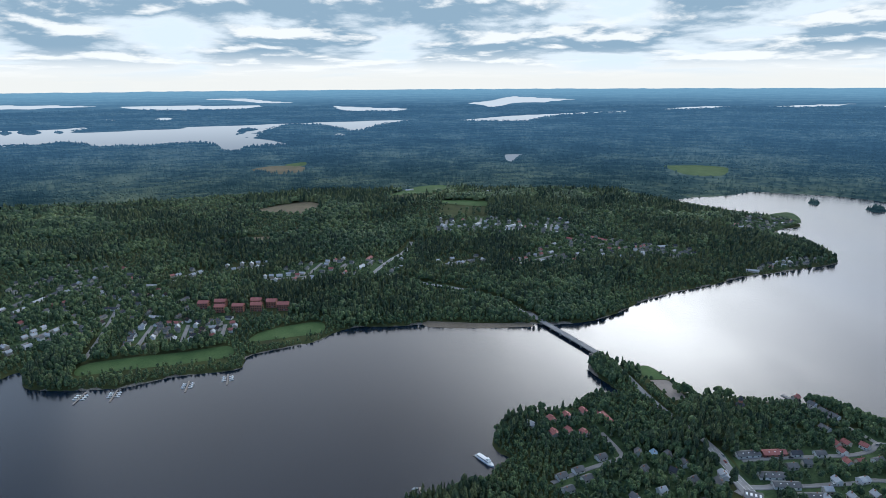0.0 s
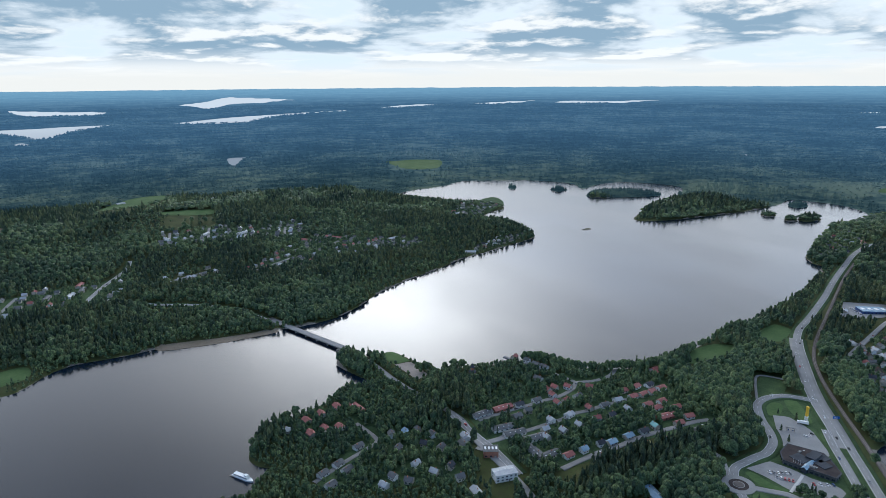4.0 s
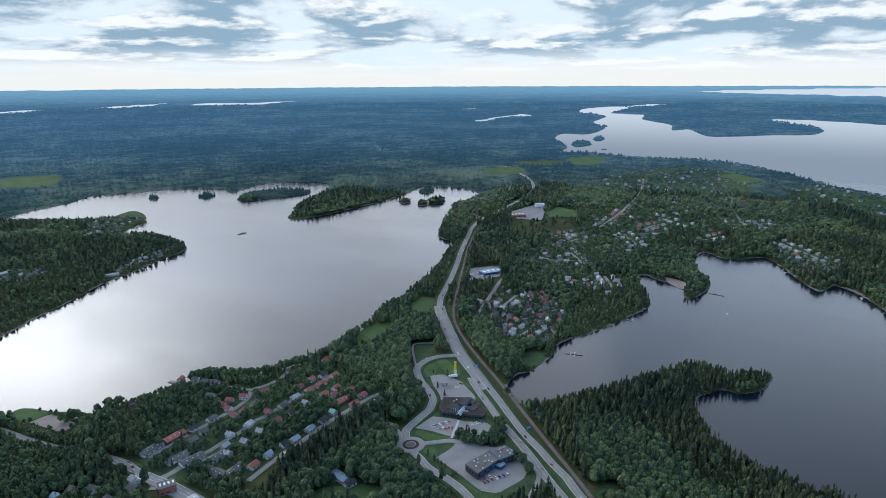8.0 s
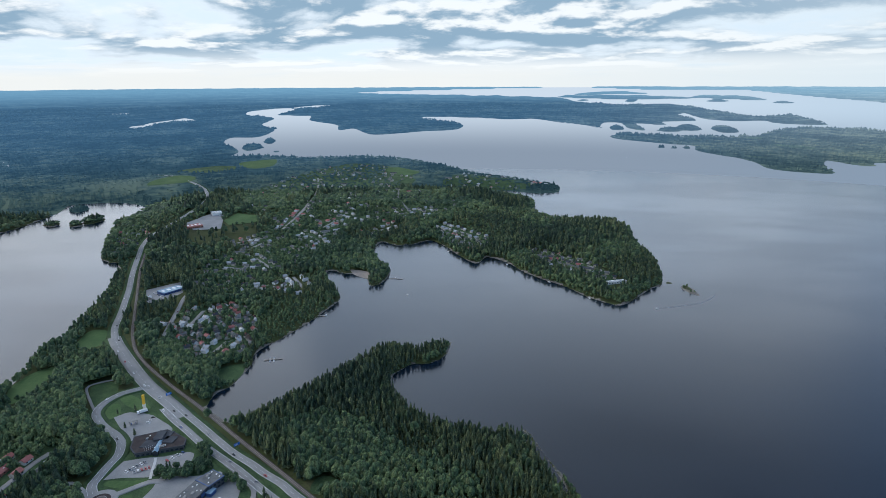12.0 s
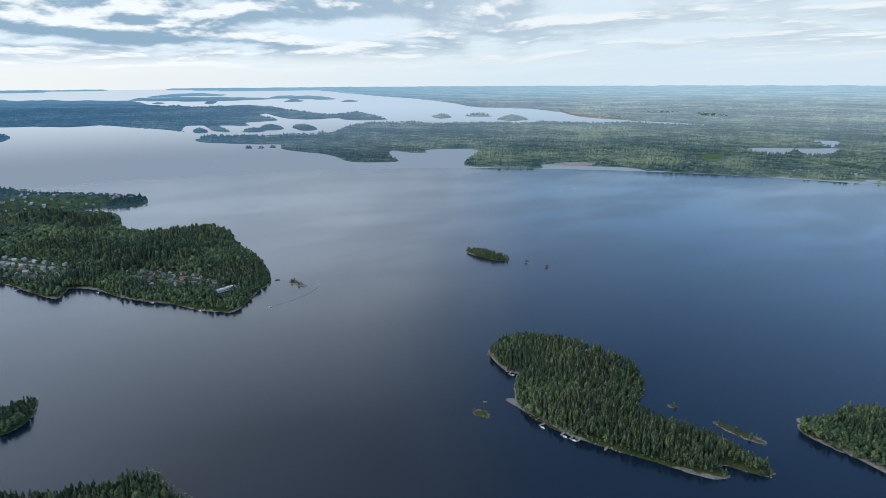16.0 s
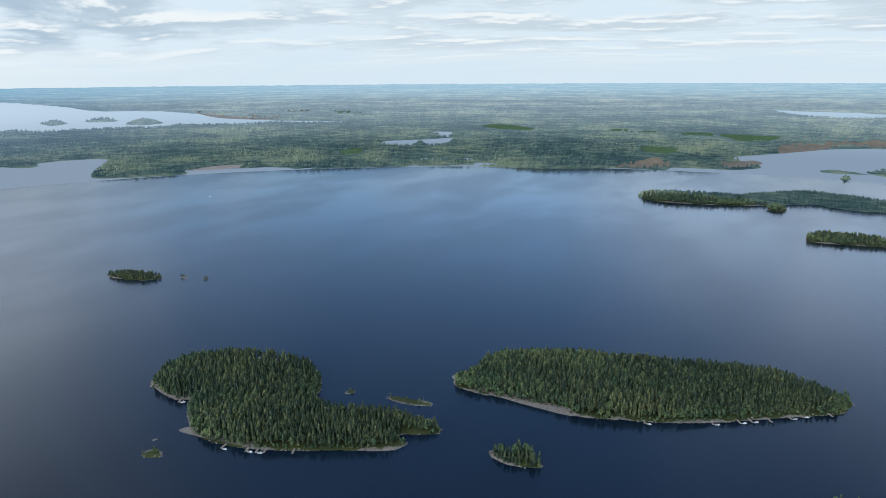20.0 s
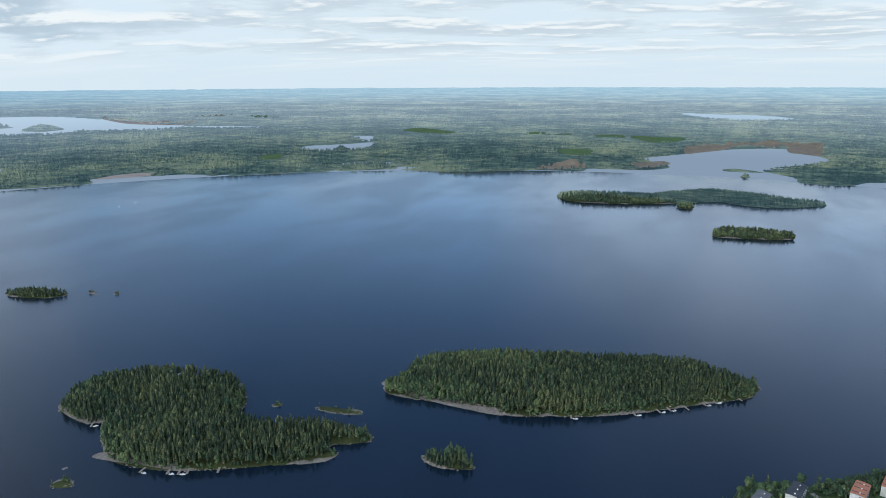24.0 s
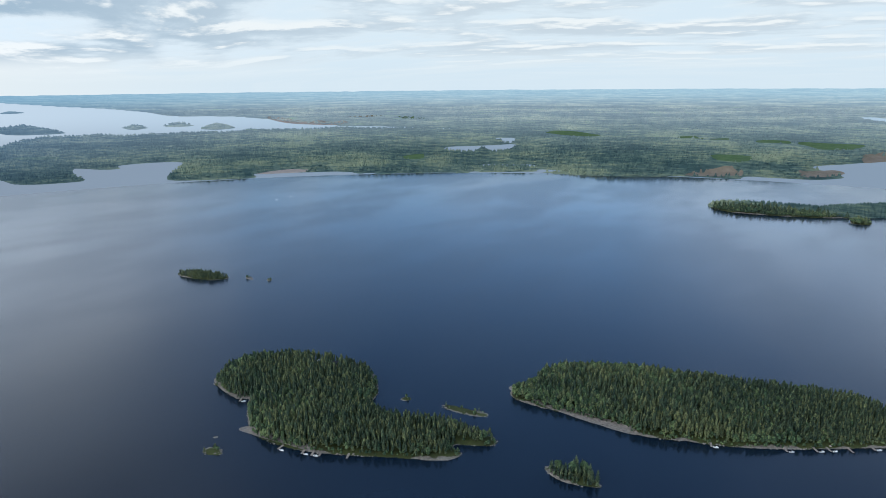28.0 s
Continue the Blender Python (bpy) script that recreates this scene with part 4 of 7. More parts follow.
CAR_ROWS = [(6, [(484, 330), (500, 321)]), (5, [(484, 322), (492, 312)]), (4, [(505, 301), (520, 293)]), (7, [(430, 236), (452, 224)]), (3, [(432, 242), (440, 236)]), (6, [(-129, -584), (-136, -575)]), (9, [(-140, -589), (-154, -577)]), (7, [(-136, -573), (-146, -567)]), (2, [(-164, -589), (-169, -585)]), (4, [(-207, -640), (-202, -629)]), (2, [(571, 358), (581, 358)]), (6, [(973, 577), (958, 551)])]
MARKET_HALL = [(436, 260), (466, 253), (459, 238), (430, 243)]
MARKET_WING = [(467, 253), (483, 244), (475, 230), (459, 237)]
CAFE_MAIN = [(517, 345), (536, 352), (552, 326), (547, 315), (537, 298), (526, 295), (508, 335)]
CAFE_UPPER = [(543, 331), (546, 323), (531, 320), (529, 328)]
CAFE_RIDGE = [(537, 323), (512, 317)]
THICKETS = [[(481, 294), (493, 294), (504, 271), (511, 260), (501, 250), (485, 261), (470, 282)], [(530, 285), (536, 277), (516, 260), (509, 267)], [(489, 305), (491, 301), (481, 294), (479, 298)], [(478, 237), (486, 225), (467, 204), (460, 209), (473, 225)]]
SPRUCES = [(434, 294), (433, 289), (430, 283), (429, 278), (424, 266), (423, 262), (586, 402), (594, 386), (559, 377), (547, 359), (439, 305)]
RED_FLATS = [(-385, 957), (-360, 964), (-353, 940), (-325, 943), (-304, 969), (-297, 947), (-277, 963), (-255, 949)]
ROWS = [[(-421, 798), (-435, 883)], [(-367, 820), (-382, 884)], [(-318, 842), (-327, 885)], [(3, 1423), (10, 1520)], [(83, 1421), (95, 1530)], [(159, 1402), (175, 1510)], [(243, 1400), (265, 1495)], [(-257, 1097), (-240, 1199)], [(-419, 1165), (-348, 1186)], [(-325, 1099), (-256, 1118)], [(-5, 1186), (75, 1225)], [(151, 1191), (234, 1251)], [(-584, 836), (-566, 889)], [(-598, 786), (-575, 835)], [(-499, 1095), (-460, 1158)], [(-660, 1035), (-624, 1098)]]
TOWN_ROWS = [[(835, 469), (836, 446), (899, 452)], [(736, 369), (789, 365)], [(1246, 520), (1342, 504)], [(1395, 436), (1317, 376)], [(1420, 505), (1600, 505)], [(1280, 571), (1349, 532)], [(1424, 301), (1490, 240)], [(1575, 250), (1640, 165)], [(1033, 408), (1022, 356)], [(1089, 369), (1008, 318)], [(1555, 405), (1515, 315)], [(1500, 130), (1398, 25)], [(1440, 411), (1500, 390)], [(1192, 481), (1129, 424)], [(1128, 509), (1119, 468)]]
LOW_SHORE = [(-462, 727), (-404, 738), (-317, 741), (-258, 796), (-185, 857), (-177, 812), (-249, 737), (-316, 707), (-396, 686), (-450, 686)]
PARK_TREES = [[(263, 734), (269, 742), (283, 723), (280, 712)], [(254, 765), (258, 775), (270, 757), (266, 746)], [(281, 696), (285, 704), (309, 673), (306, 661)], [(228, 714), (233, 726), (257, 638), (251, 629)], [(258, 612), (267, 631), (277, 625), (264, 603)], [(390, 665), (423, 692), (426, 684), (394, 654)], [(241, 651), (249, 657), (256, 619), (251, 616)]]
ROCK_SLOPES = [[(330, -658), (285, -644), (226, -639), (173, -639), (178, -651), (240, -658), (291, -666), (327, -672)], [(651, -474), (610, -463), (577, -468), (582, -476), (615, -476), (655, -484)], [(530, -416), (481, -422), (436, -429), (440, -436), (487, -431), (526, -428)]]
SHORE_BELT = [(272, 672), (301, 667), (339, 662), (388, 658), (430, 640), (449, 602), (486, 578), (538, 560), (586, 557), (640, 575)]
SPRUCE_BELT = [(290, 412), (320, 405), (409, 414), (455, 412), (440, 385), (416, 372), (308, 376)]
CAPE_WOOD = [(559, 259), (678, 227), (816, 150), (824, 49), (772, 53), (750, 90), (673, 108), (595, -14), (610, -49), (473, -87), (452, 149)]
CAPE_LEAVES = [(568, 211), (603, 172), (576, 117), (550, 87), (533, 43), (490, -4), (430, -10), (420, 110), (449, 129), (506, 174)]
CAPE_YOUNG = [(565, 90), (586, 49), (547, 39), (524, 71)]
FERRY = [(34, 541), (44, 528)]


def inside(line, x, y):
    hit = np.zeros(np.shape(x), bool)
    for (ax, ay), (bx, by) in zip(line, np.roll(line, -1, 0)):
        if ay != by:
            hit ^= ((ay > y) != (by > y)) & (x < (bx - ax) * (y - ay) / (by - ay) + ax)
    return hit


def lattice(ix, iy, seed):
    h = (ix * 374761393 + iy * 668265263 + seed * 974711) & 0xFFFFFFFF
    h = ((h ^ (h >> 13)) * 1274126177) & 0xFFFFFFFF
    return ((h ^ (h >> 16)) & 0xFFFF) / 65535.0


def vnoise(x, y, size, seed=0, octaves=3):
    """Smooth noise from 0 to 1 over arrays of plan coordinates."""
    total, weight = 0.0, 0.0
    for o in range(octaves):
        u, v = np.asarray(x) / size * 2**o, np.asarray(y) / size * 2**o
        ix, iy = np.floor(u).astype(np.int64), np.floor(v).astype(np.int64)
        fx, fy = u - ix, v - iy
        fx, fy = fx * fx * (3 - 2 * fx), fy * fy * (3 - 2 * fy)
        a, b = lattice(ix, iy, seed + o), lattice(ix + 1, iy, seed + o)
        c, d = lattice(ix, iy + 1, seed + o), lattice(ix + 1, iy + 1, seed + o)
        total = total + 0.5**o * ((a * (1 - fx) + b * fx) * (1 - fy) + (c * (1 - fx) + d * fx) * fy)
        weight += 0.5**o
    return total / weight


def smooth(v, low, high):
    s = np.clip((v - low) / (high - low), 0, 1)
    return s * s * (3 - 2 * s)


def curve(points, closed=True, steps=6):
    """A rounded line through plan points."""
    p = np.array(points, float)
    if closed:
        a, b, c, d = np.roll(p, 1, 0), p, np.roll(p, -1, 0), np.roll(p, -2, 0)
    else:
        q = np.vstack([2 * p[0] - p[1], p, 2 * p[-1] - p[-2]])
        a, b, c, d = q[:-3], q[1:-2], q[2:-1], q[3:]
    out = []
    for s in np.arange(steps) / steps:
        m0, m1 = (c - a) * 0.42, (d - b) * 0.42
        out.append((2 * s**3 - 3 * s**2 + 1) * b + (s**3 - 2 * s**2 + s) * m0 + (3 * s**2 - 2 * s**3) * c + (s**3 - s**2) * m1)
    line = np.stack(out, 1).reshape(-1, 2)
    return line if closed else np.vstack([line, p[-1]])


def shoreline(points):
    """A closed shore, roughened in proportion to its stretches."""
    line = curve(points)
    gap = np.linalg.norm(np.roll(line, -1, 0) - line, axis=1)[:, None]
    parts = 4
    nxt = np.roll(line, -1, 0)
    dense = np.stack([line + (nxt - line) * k / parts for k in range(parts)], 1).reshape(-1, 2)
    amp = np.clip(np.repeat(gap, parts, 0) * 0.22, 0.4, 9.0)
    size = 26.0
    dx = vnoise(dense[:, 0], dense[:, 1], size, 5)[:, None] - 0.5
    dy = vnoise(dense[:, 0], dense[:, 1], size, 9)[:, None] - 0.5
    return dense + np.hstack([dx, dy]) * amp


SHORES = [shoreline(q) for q in [WEST_LAKE, EAST_LAKE, *ISLES.values(), *PONDS.values()]]

# the plan's polar grid about the place under the drone
AZ = np.concatenate([np.arange(40, -212, -0.25), np.arange(-212, -319.5, -4.0)])
DOWN = np.concatenate([[89.99, 80, 65, 50, 43], np.linspace(39, 16, 125), np.linspace(15.9, 6, 112), np.linspace(5.92, 0.78, 72)])
RAD = EYE / np.tan(np.radians(DOWN))
NA, NR = len(AZ), len(RAD)


def to_world(x, y, h):
    """Plan metres and height to the world: past RIM the country is drawn in toward the horizon."""
    x, y, h = np.asarray(x, float), np.asarray(y, float), np.asarray(h, float)
    dx, dy = x - MID.x, y - MID.y
    r = np.maximum(np.hypot(dx, dy), 1e-3)
    near = np.where(r > RIM, RIM + SPAN * (1 - np.exp(-(np.maximum(r, RIM) - RIM) / SPAN)), r)
    k = near / r
    return np.stack([MID.x + dx * k, MID.y + dy * k, EYE + k * (h - EYE)], -1), k


def polar(x, y):
    """Row and column in the grid, as fractions."""
    dx, dy = np.asarray(x) - MID.x, np.asarray(y) - MID.y
    az = np.degrees(np.arctan2(-dx, dy))
    az = np.where(az > 40, az - 360, az)
    col = np.interp(-az, -AZ, np.arange(NA))
    row = np.interp(np.hypot(dx, dy), RAD, np.arange(NR))
    return row, col


def sample(field, x, y):
    row, col = polar(x, y)
    r0, c0 = np.clip(row.astype(int), 0, NR - 2), np.clip(col.astype(int), 0, NA - 2)
    a, b = row - r0, col - c0
    return (field[r0, c0] * (1 - a) + field[r0 + 1, c0] * a) * (1 - b) + (field[r0, c0 + 1] * (1 - a) + field[r0 + 1, c0 + 1] * a) * b


def survey():
    """How far each grid point lies inland (lakes: minus)."""
    from mathutils import kdtree
    inland = np.ones((NR, NA), bool)
    for line in SHORES:
        p = line - np.array(MID)
        q = np.roll(p, -1, 0)
        for j, az in enumerate(AZ):
            ux, uy = -math.sin(radians(az)), math.cos(radians(az))
            s, t = p[:, 0] * uy - p[:, 1] * ux, q[:, 0] * uy - q[:, 1] * ux
            hit = (s > 0) != (t > 0)
            if hit.any():
                f = s[hit] / (s[hit] - t[hit])
                along = (p[hit, 0] + f * (q[hit, 0] - p[hit, 0])) * ux + (p[hit, 1] + f * (q[hit, 1] - p[hit, 1])) * uy
                for c in along[along > 0]:
                    inland[np.searchsorted(RAD, c):, j] ^= True
    pts = np.vstack(SHORES)
    # points along long stretches
    extra = [pts]
    for line in SHORES:
        nxt = np.roll(line, -1, 0)
        n = int(np.clip(np.linalg.norm(nxt - line, axis=1).max() / 4, 1, 8))
        for k in range(1, n):
            extra.append(line + (nxt - line) * k / n)
    pts = np.vstack(extra)
    tree = kdtree.KDTree(len(pts))
    for i, (x, y) in enumerate(pts):
        tree.insert((x, y, 0), i)
    tree.balance()
    ux, uy = -np.sin(np.radians(AZ)), np.cos(np.radians(AZ))
    gx, gy = MID.x + RAD[:, None] * ux, MID.y + RAD[:, None] * uy
    gap = np.array([tree.find((x, y, 0))[2] for x, y in zip(gx.ravel(), gy.ravel())]).reshape(NR, NA)
    return gx, gy, np.where(inland, gap, -gap)


GX, GY, INLAND = survey()
# low hills that rise away from the water
hill = vnoise(GX, GY, 420, 21) * (15 + 20 * smooth(np.hypot(GX, GY), 1800, 2800) + 22 * smooth(np.hypot(GX, GY), 1200, 1700) * (1 - smooth(np.hypot(GX, GY), 2100, 2800))) + vnoise(GX, GY, 90, 33, 2) * 4
calm = smooth(np.hypot(GX, GY), 900, 1800) * 0.75 + 0.25
LIFT = np.where(INLAND > 0, np.minimum(INLAND * 0.30, 1.6) + smooth(INLAND, 8, 160) * hill * calm, np.maximum(INLAND * 0.12, -4.0))


# bare rock slopes, reed beds and beaches lie low
for line in ROCK_SLOPES:
    LIFT = np.where(inside(np.array(line, float), GX, GY), np.clip(LIFT, 0.2, 0.55), LIFT)
for sort, line in AREAS.values():
    if sort == "reed" or (sort == "sand" and np.hypot(*np.mean(line, 0)) > 1500):
        LIFT = np.where(inside(curve(line, True, 3), GX, GY), np.clip(LIFT, 0.2, 0.9), LIFT)
LIFT = LIFT + 14 * (LIFT > 1.2) * (INLAND > 0) * smooth(INLAND, 0, 60) * smooth(np.hypot(GX, GY), 2660, 3300) * vnoise(GX, GY, 160, 3, 2)


def inland_at(x, y):
    return sample(INLAND, x, y)


def lift_at(x, y):
    return sample(LIFT, x, y)


def mesh_of(name, verts, faces, mat=None, flat=True):
    """A mesh from arrays; faces all of one size."""
    me = bpy.data.meshes.new(name)
    verts, faces = np.asarray(verts, np.float32), np.asarray(faces, np.int32)
    n, size = faces.shape
    me.vertices.add(len(verts))
    me.vertices.foreach_set("co", verts.ravel())
    me.loops.add(n * size)
    me.loops.foreach_set("vertex_index", faces.ravel())
    me.polygons.add(n)
    me.polygons.foreach_set("loop_start", np.arange(0, n * size, size, dtype=np.int32))
    me.polygons.foreach_set("use_smooth", np.full(n, not flat))
    me.update(calc_edges=True)
    if mat:
        me.materials.append(mat)
    return me


def sheet(height, rows, keep=None):
    """The grid's rows as quads, wrapped round."""
    a, b = rows
    pts, _ = to_world(GX[a:b], GY[a:b], height[a:b])
    n = b - a
    i = np.arange(n - 1)[:, None] * NA
    j, k = np.arange(NA)[None], (np.arange(NA)[None] + 1) % NA
    quads = np.stack([i + j, i + NA + j, i + NA + k, i + k], -1).reshape(-1, 4)
    if keep is not None:
        kept = keep[a:b].ravel()
        quads = quads[kept[quads].any(1)]
        used = np.unique(quads)
        back = np.zeros(n * NA, np.int64)
        back[used] = np.arange(len(used))
        return pts.reshape(-1, 3)[used], back[quads]
    return pts.reshape(-1, 3), quads


def disc(row):
    """The flat water out to one row of the grid."""
    rows = [50, 170, FAR_ROW, row]
    rims = [to_world(GX[r], GY[r], np.zeros(NA))[0] for r in rows]
    verts = np.vstack([[(MID.x, MID.y, 0.0)], *rims])
    j, k = np.arange(NA), (np.arange(NA) + 1) % NA
    fan = np.stack([np.zeros(NA, int), 1 + j, 1 + k], 1)
    rings = [np.stack([1 + i * NA + j, 1 + (i + 1) * NA + j, 1 + (i + 1) * NA + k, 1 + i * NA + k], 1) for i in range(len(rows) - 1)]
    quads = np.vstack(rings)
    return verts, np.vstack([fan, quads[:, [0, 1, 2]], quads[:, [0, 2, 3]]])


FAR_ROW, WATER_ROW = int(np.searchsorted(RAD, FAR)), int(np.searchsorted(RAD, RIM))
shown = INLAND > -60
ground = tagged(new("ground", mesh_of("ground", *sheet(LIFT, (0, FAR_ROW + 1), shown), GROUND, False)), "mossy forest ground with pale rocky lake shores", "ground", kind="structure")
backdrop = tagged(new("backdrop", mesh_of("backdrop", *sheet(LIFT, (FAR_ROW, NR), INLAND > -400), DISTANCE, False)), "far wooded country with blue haze painted in", "backdrop", kind="structure")
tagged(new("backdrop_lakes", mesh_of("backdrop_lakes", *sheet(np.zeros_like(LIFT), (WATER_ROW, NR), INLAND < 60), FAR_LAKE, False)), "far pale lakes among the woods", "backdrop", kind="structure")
water = tagged(new("water", mesh_of("water", *disc(WATER_ROW), WATER, False)), "wide dark blue lake, lightly rippled, mirroring the clouds", "lake", kind="structure")


# ---------- woods ----------


def spruce(tiers, sides, seed):
    rng = np.random.default_rng(seed)
    v, f = [], []
    for i in range(tiers):
        z0, z1 = 0.10 + 0.80 * i / tiers, 0.10 + 0.80 * (i + 1.45) / tiers
        z1 = min(z1, 1.0)
        rad = 0.15 * (1 - 0.86 * (i / tiers) ** 1.45) + 0.012
        base = len(v)
        turn = rng.random() * 6.28
        v.append((rng.normal(0, 0.012), rng.normal(0, 0.012), z1 if i < tiers - 1 else 0.97))
        for k in range(sides):
            a = turn + 6.2832 * k / sides
            r = rad * (1.08 if k % 2 else 0.66) * rng.uniform(0.85, 1.15)
            v.append((math.cos(a) * r, math.sin(a) * r, z0 + (0.0 if k % 2 else 0.035) + rng.normal(0, 0.008)))
        for k in range(sides):
            f.append((base, base + 1 + k, base + 1 + (k + 1) % sides))
    return np.array(v), np.array(f)


def birch(lumps, seed, sides=5):
    """A leafy crown of uneven rounded lumps about a stem."""
    rng = np.random.default_rng(seed)
    v, f = [], []
    for i in range(lumps):
        z = 0.30 + 0.46 * (i + 0.5) / lumps if lumps > 1 else 0.5
        wide = 0.15 * math.sin(math.pi * min(1, (z - 0.08) / 0.98)) ** 0.7
        a = i * 2.4 + rng.uniform(-0.5, 0.5)
        r = wide * rng.uniform(0.55, 0.95) if 0 < i < lumps - 1 else 0.02
        size = rng.uniform(0.11, 0.15) * (1.0 if lumps > 3 else 1.25)
        cx, cy, base = math.cos(a) * r, math.sin(a) * r, len(v)
        v.append((cx, cy, z + size * rng.uniform(1.25, 1.6)))
        for ring, (rad, lift) in enumerate(((0.72, 0.75), (1.0, -0.55))):
            for k in range(sides):
                q = 6.2832 * (k + 0.5 * ring) / sides + i
                m = rad * size * rng.uniform(0.75, 1.25)
                v.append((cx + math.cos(q) * m, cy + math.sin(q) * m, z + size * (lift + rng.uniform(-0.22, 0.22))))
        for k in range(sides):
            n = (k + 1) % sides
            p, q, p2, q2 = base + 1 + k, base + 1 + n, base + 1 + sides + k, base + 1 + sides + n
            f += [(base, p, q), (p, p2, q), (q, p2, q2)]
    return np.array(v), np.array(f)


def pine(clumps, seed):
    """A narrow, blunt crown carried high."""
    v, f = birch(clumps, seed)
    return v * (0.70, 0.70, 1.0) + (0, 0, 0.06), f


def grove(name, template, x, y, tall, wide, mat, seed):
    """Many trees of one kind as one mesh."""
    if not len(x):
        return None
    rng = np.random.default_rng(seed)
    tv, tf = template
    spin = rng.random(len(x)) * 6.2832
    c, s = np.cos(spin)[:, None], np.sin(spin)[:, None]
    base, k = to_world(x, y, lift_at(x, y) - 0.3)
    tall, wide = (tall * k)[:, None], (wide * k)[:, None]
    lean = rng.normal(0, 0.02, (2, len(x), 1))
    px = (tv[None, :, 0] * c - tv[None, :, 1] * s) * wide + tv[None, :, 2] * tall * lean[0]
    py = (tv[None, :, 0] * s + tv[None, :, 1] * c) * wide + tv[None, :, 2] * tall * lean[1]
    pz = tv[None, :, 2] * tall
    verts = np.stack([px + base[:, :1], py + base[:, 1:2], pz + base[:, 2:3]], -1).reshape(-1, 3)
    faces = (tf[None] + np.arange(len(x))[:, None, None] * len(tv)).reshape(-1, 3)
    return mesh_of(name, verts, faces, mat, mat is not BIRCH)


def spread(near, far, gap, seed, az0=39.5, az1=-211.5):
    """Jittered places between two reaches; the gap grows with the reach past 850 m."""
    rng = np.random.default_rng(seed)
    xs, ys = [], []
    r = near
    while r < far:
        step = gap * max(1.0, r / 850.0)
        n = int(radians(az0 - az1) * r / step)
        a = np.radians(az0 + (az1 - az0) * (np.arange(n) + rng.random(n)) / n)
        rr = r + rng.random(n) * step
        xs.append(MID.x - np.sin(a) * rr)
        ys.append(MID.y + np.cos(a) * rr)
        r += step
    return np.concatenate(xs), np.concatenate(ys)


def wood_mask(x, y):
    """Where trees stand: on land, off the roads, fields and yards."""
    # bare rock keeps the trees back on the open islands
    keep = inland_at(x, y) > 0.4 + 2.6 * vnoise(x, y, 12, 71, 1) + 3.0 * (y < -150) * smooth(vnoise(x, y, 80, 23, 2), 0.52, 0.72)
    i, j = raster(x, y)
    dense = np.where((i >= 0) & (i < DENSE.shape[0]) & (j >= 0) & (j < DENSE.shape[1]), DENSE[np.clip(i, 0, DENSE.shape[0] - 1), np.clip(j, 0, DENSE.shape[1] - 1)], 1.0)
    dense = np.where((y < -400) & (dense > 0) & (inland_at(x, y) < 26), 1.0, dense)
    rng = np.random.default_rng(len(x))
    return keep & (rng.random(len(x)) < dense)


# ---------- open ground: roads, fields, yards ----------
X0, Y0, CELL = -1300.0, -4700.0, 3.0
DENSE = np.ones((1500, 2700), np.float32)
TALL = np.ones((1500, 2700), np.float32)


def raster(x, y):
    return ((np.asarray(x) - X0) / CELL).astype(int), ((np.asarray(y) - Y0) / CELL).astype(int)


def cells(low, high):
    i0, j0 = raster(low[0], low[1])
    i1, j1 = raster(high[0], high[1])
    i0, j0, i1, j1 = max(int(i0), 0), max(int(j0), 0), min(int(i1) + 2, DENSE.shape[0]), min(int(j1) + 2, DENSE.shape[1])
    i0, j0, i1, j1 = min(i0, DENSE.shape[0]), min(j0, DENSE.shape[1]), max(i1, min(i0, DENSE.shape[0])), max(j1, min(j0, DENSE.shape[1]))
    x = X0 + (np.arange(i0, i1) + 0.5) * CELL
    y = Y0 + (np.arange(j0, j1) + 0.5) * CELL
    return slice(i0, i1), slice(j0, j1), *np.meshgrid(x, y, indexing="ij")


def clear_area(line, dense=0.0):
    line = np.asarray(line)
    a, b, x, y = cells(line.min(0), line.max(0))
    DENSE[a, b] = np.where(inside(line, x, y), np.minimum(DENSE[a, b], dense), DENSE[a, b])


def low_area(line, factor):
    a, b, x, y = cells(line.min(0), line.max(0))
    TALL[a, b] = np.where(inside(line, x, y), factor, TALL[a, b])


def clear_line(line, half):
    for p, q in zip(line[:-1], line[1:]):
        a, b, x, y = cells(np.minimum(p, q) - half, np.maximum(p, q) + half)
        d = q - p
        t = np.clip(((x - p[0]) * d[0] + (y - p[1]) * d[1]) / max(d @ d, 1e-6), 0, 1)
        DENSE[a, b] = np.where(np.hypot(x - p[0] - t * d[0], y - p[1] - t * d[1]) < half, 0, DENSE[a, b])


def clear_spot(x, y, radius):
    clear_area(np.array([(x + math.cos(a) * radius, y + math.sin(a) * radius) for a in np.arange(0, 6.28, 0.6)]))


def resample(line, gap):
    length = np.concatenate([[0], np.cumsum(np.linalg.norm(np.diff(line, axis=0), axis=1))])
    s = np.linspace(0, length[-1], max(3, int(length[-1] / gap) + 1))
    return np.stack([np.interp(s, length, line[:, 0]), np.interp(s, length, line[:, 1])], 1)


def normals(line):
    t = np.gradient(line, axis=0)
    t /= np.linalg.norm(t, axis=1)[:, None]
    return np.stack([-t[:, 1], t[:, 0]], 1)


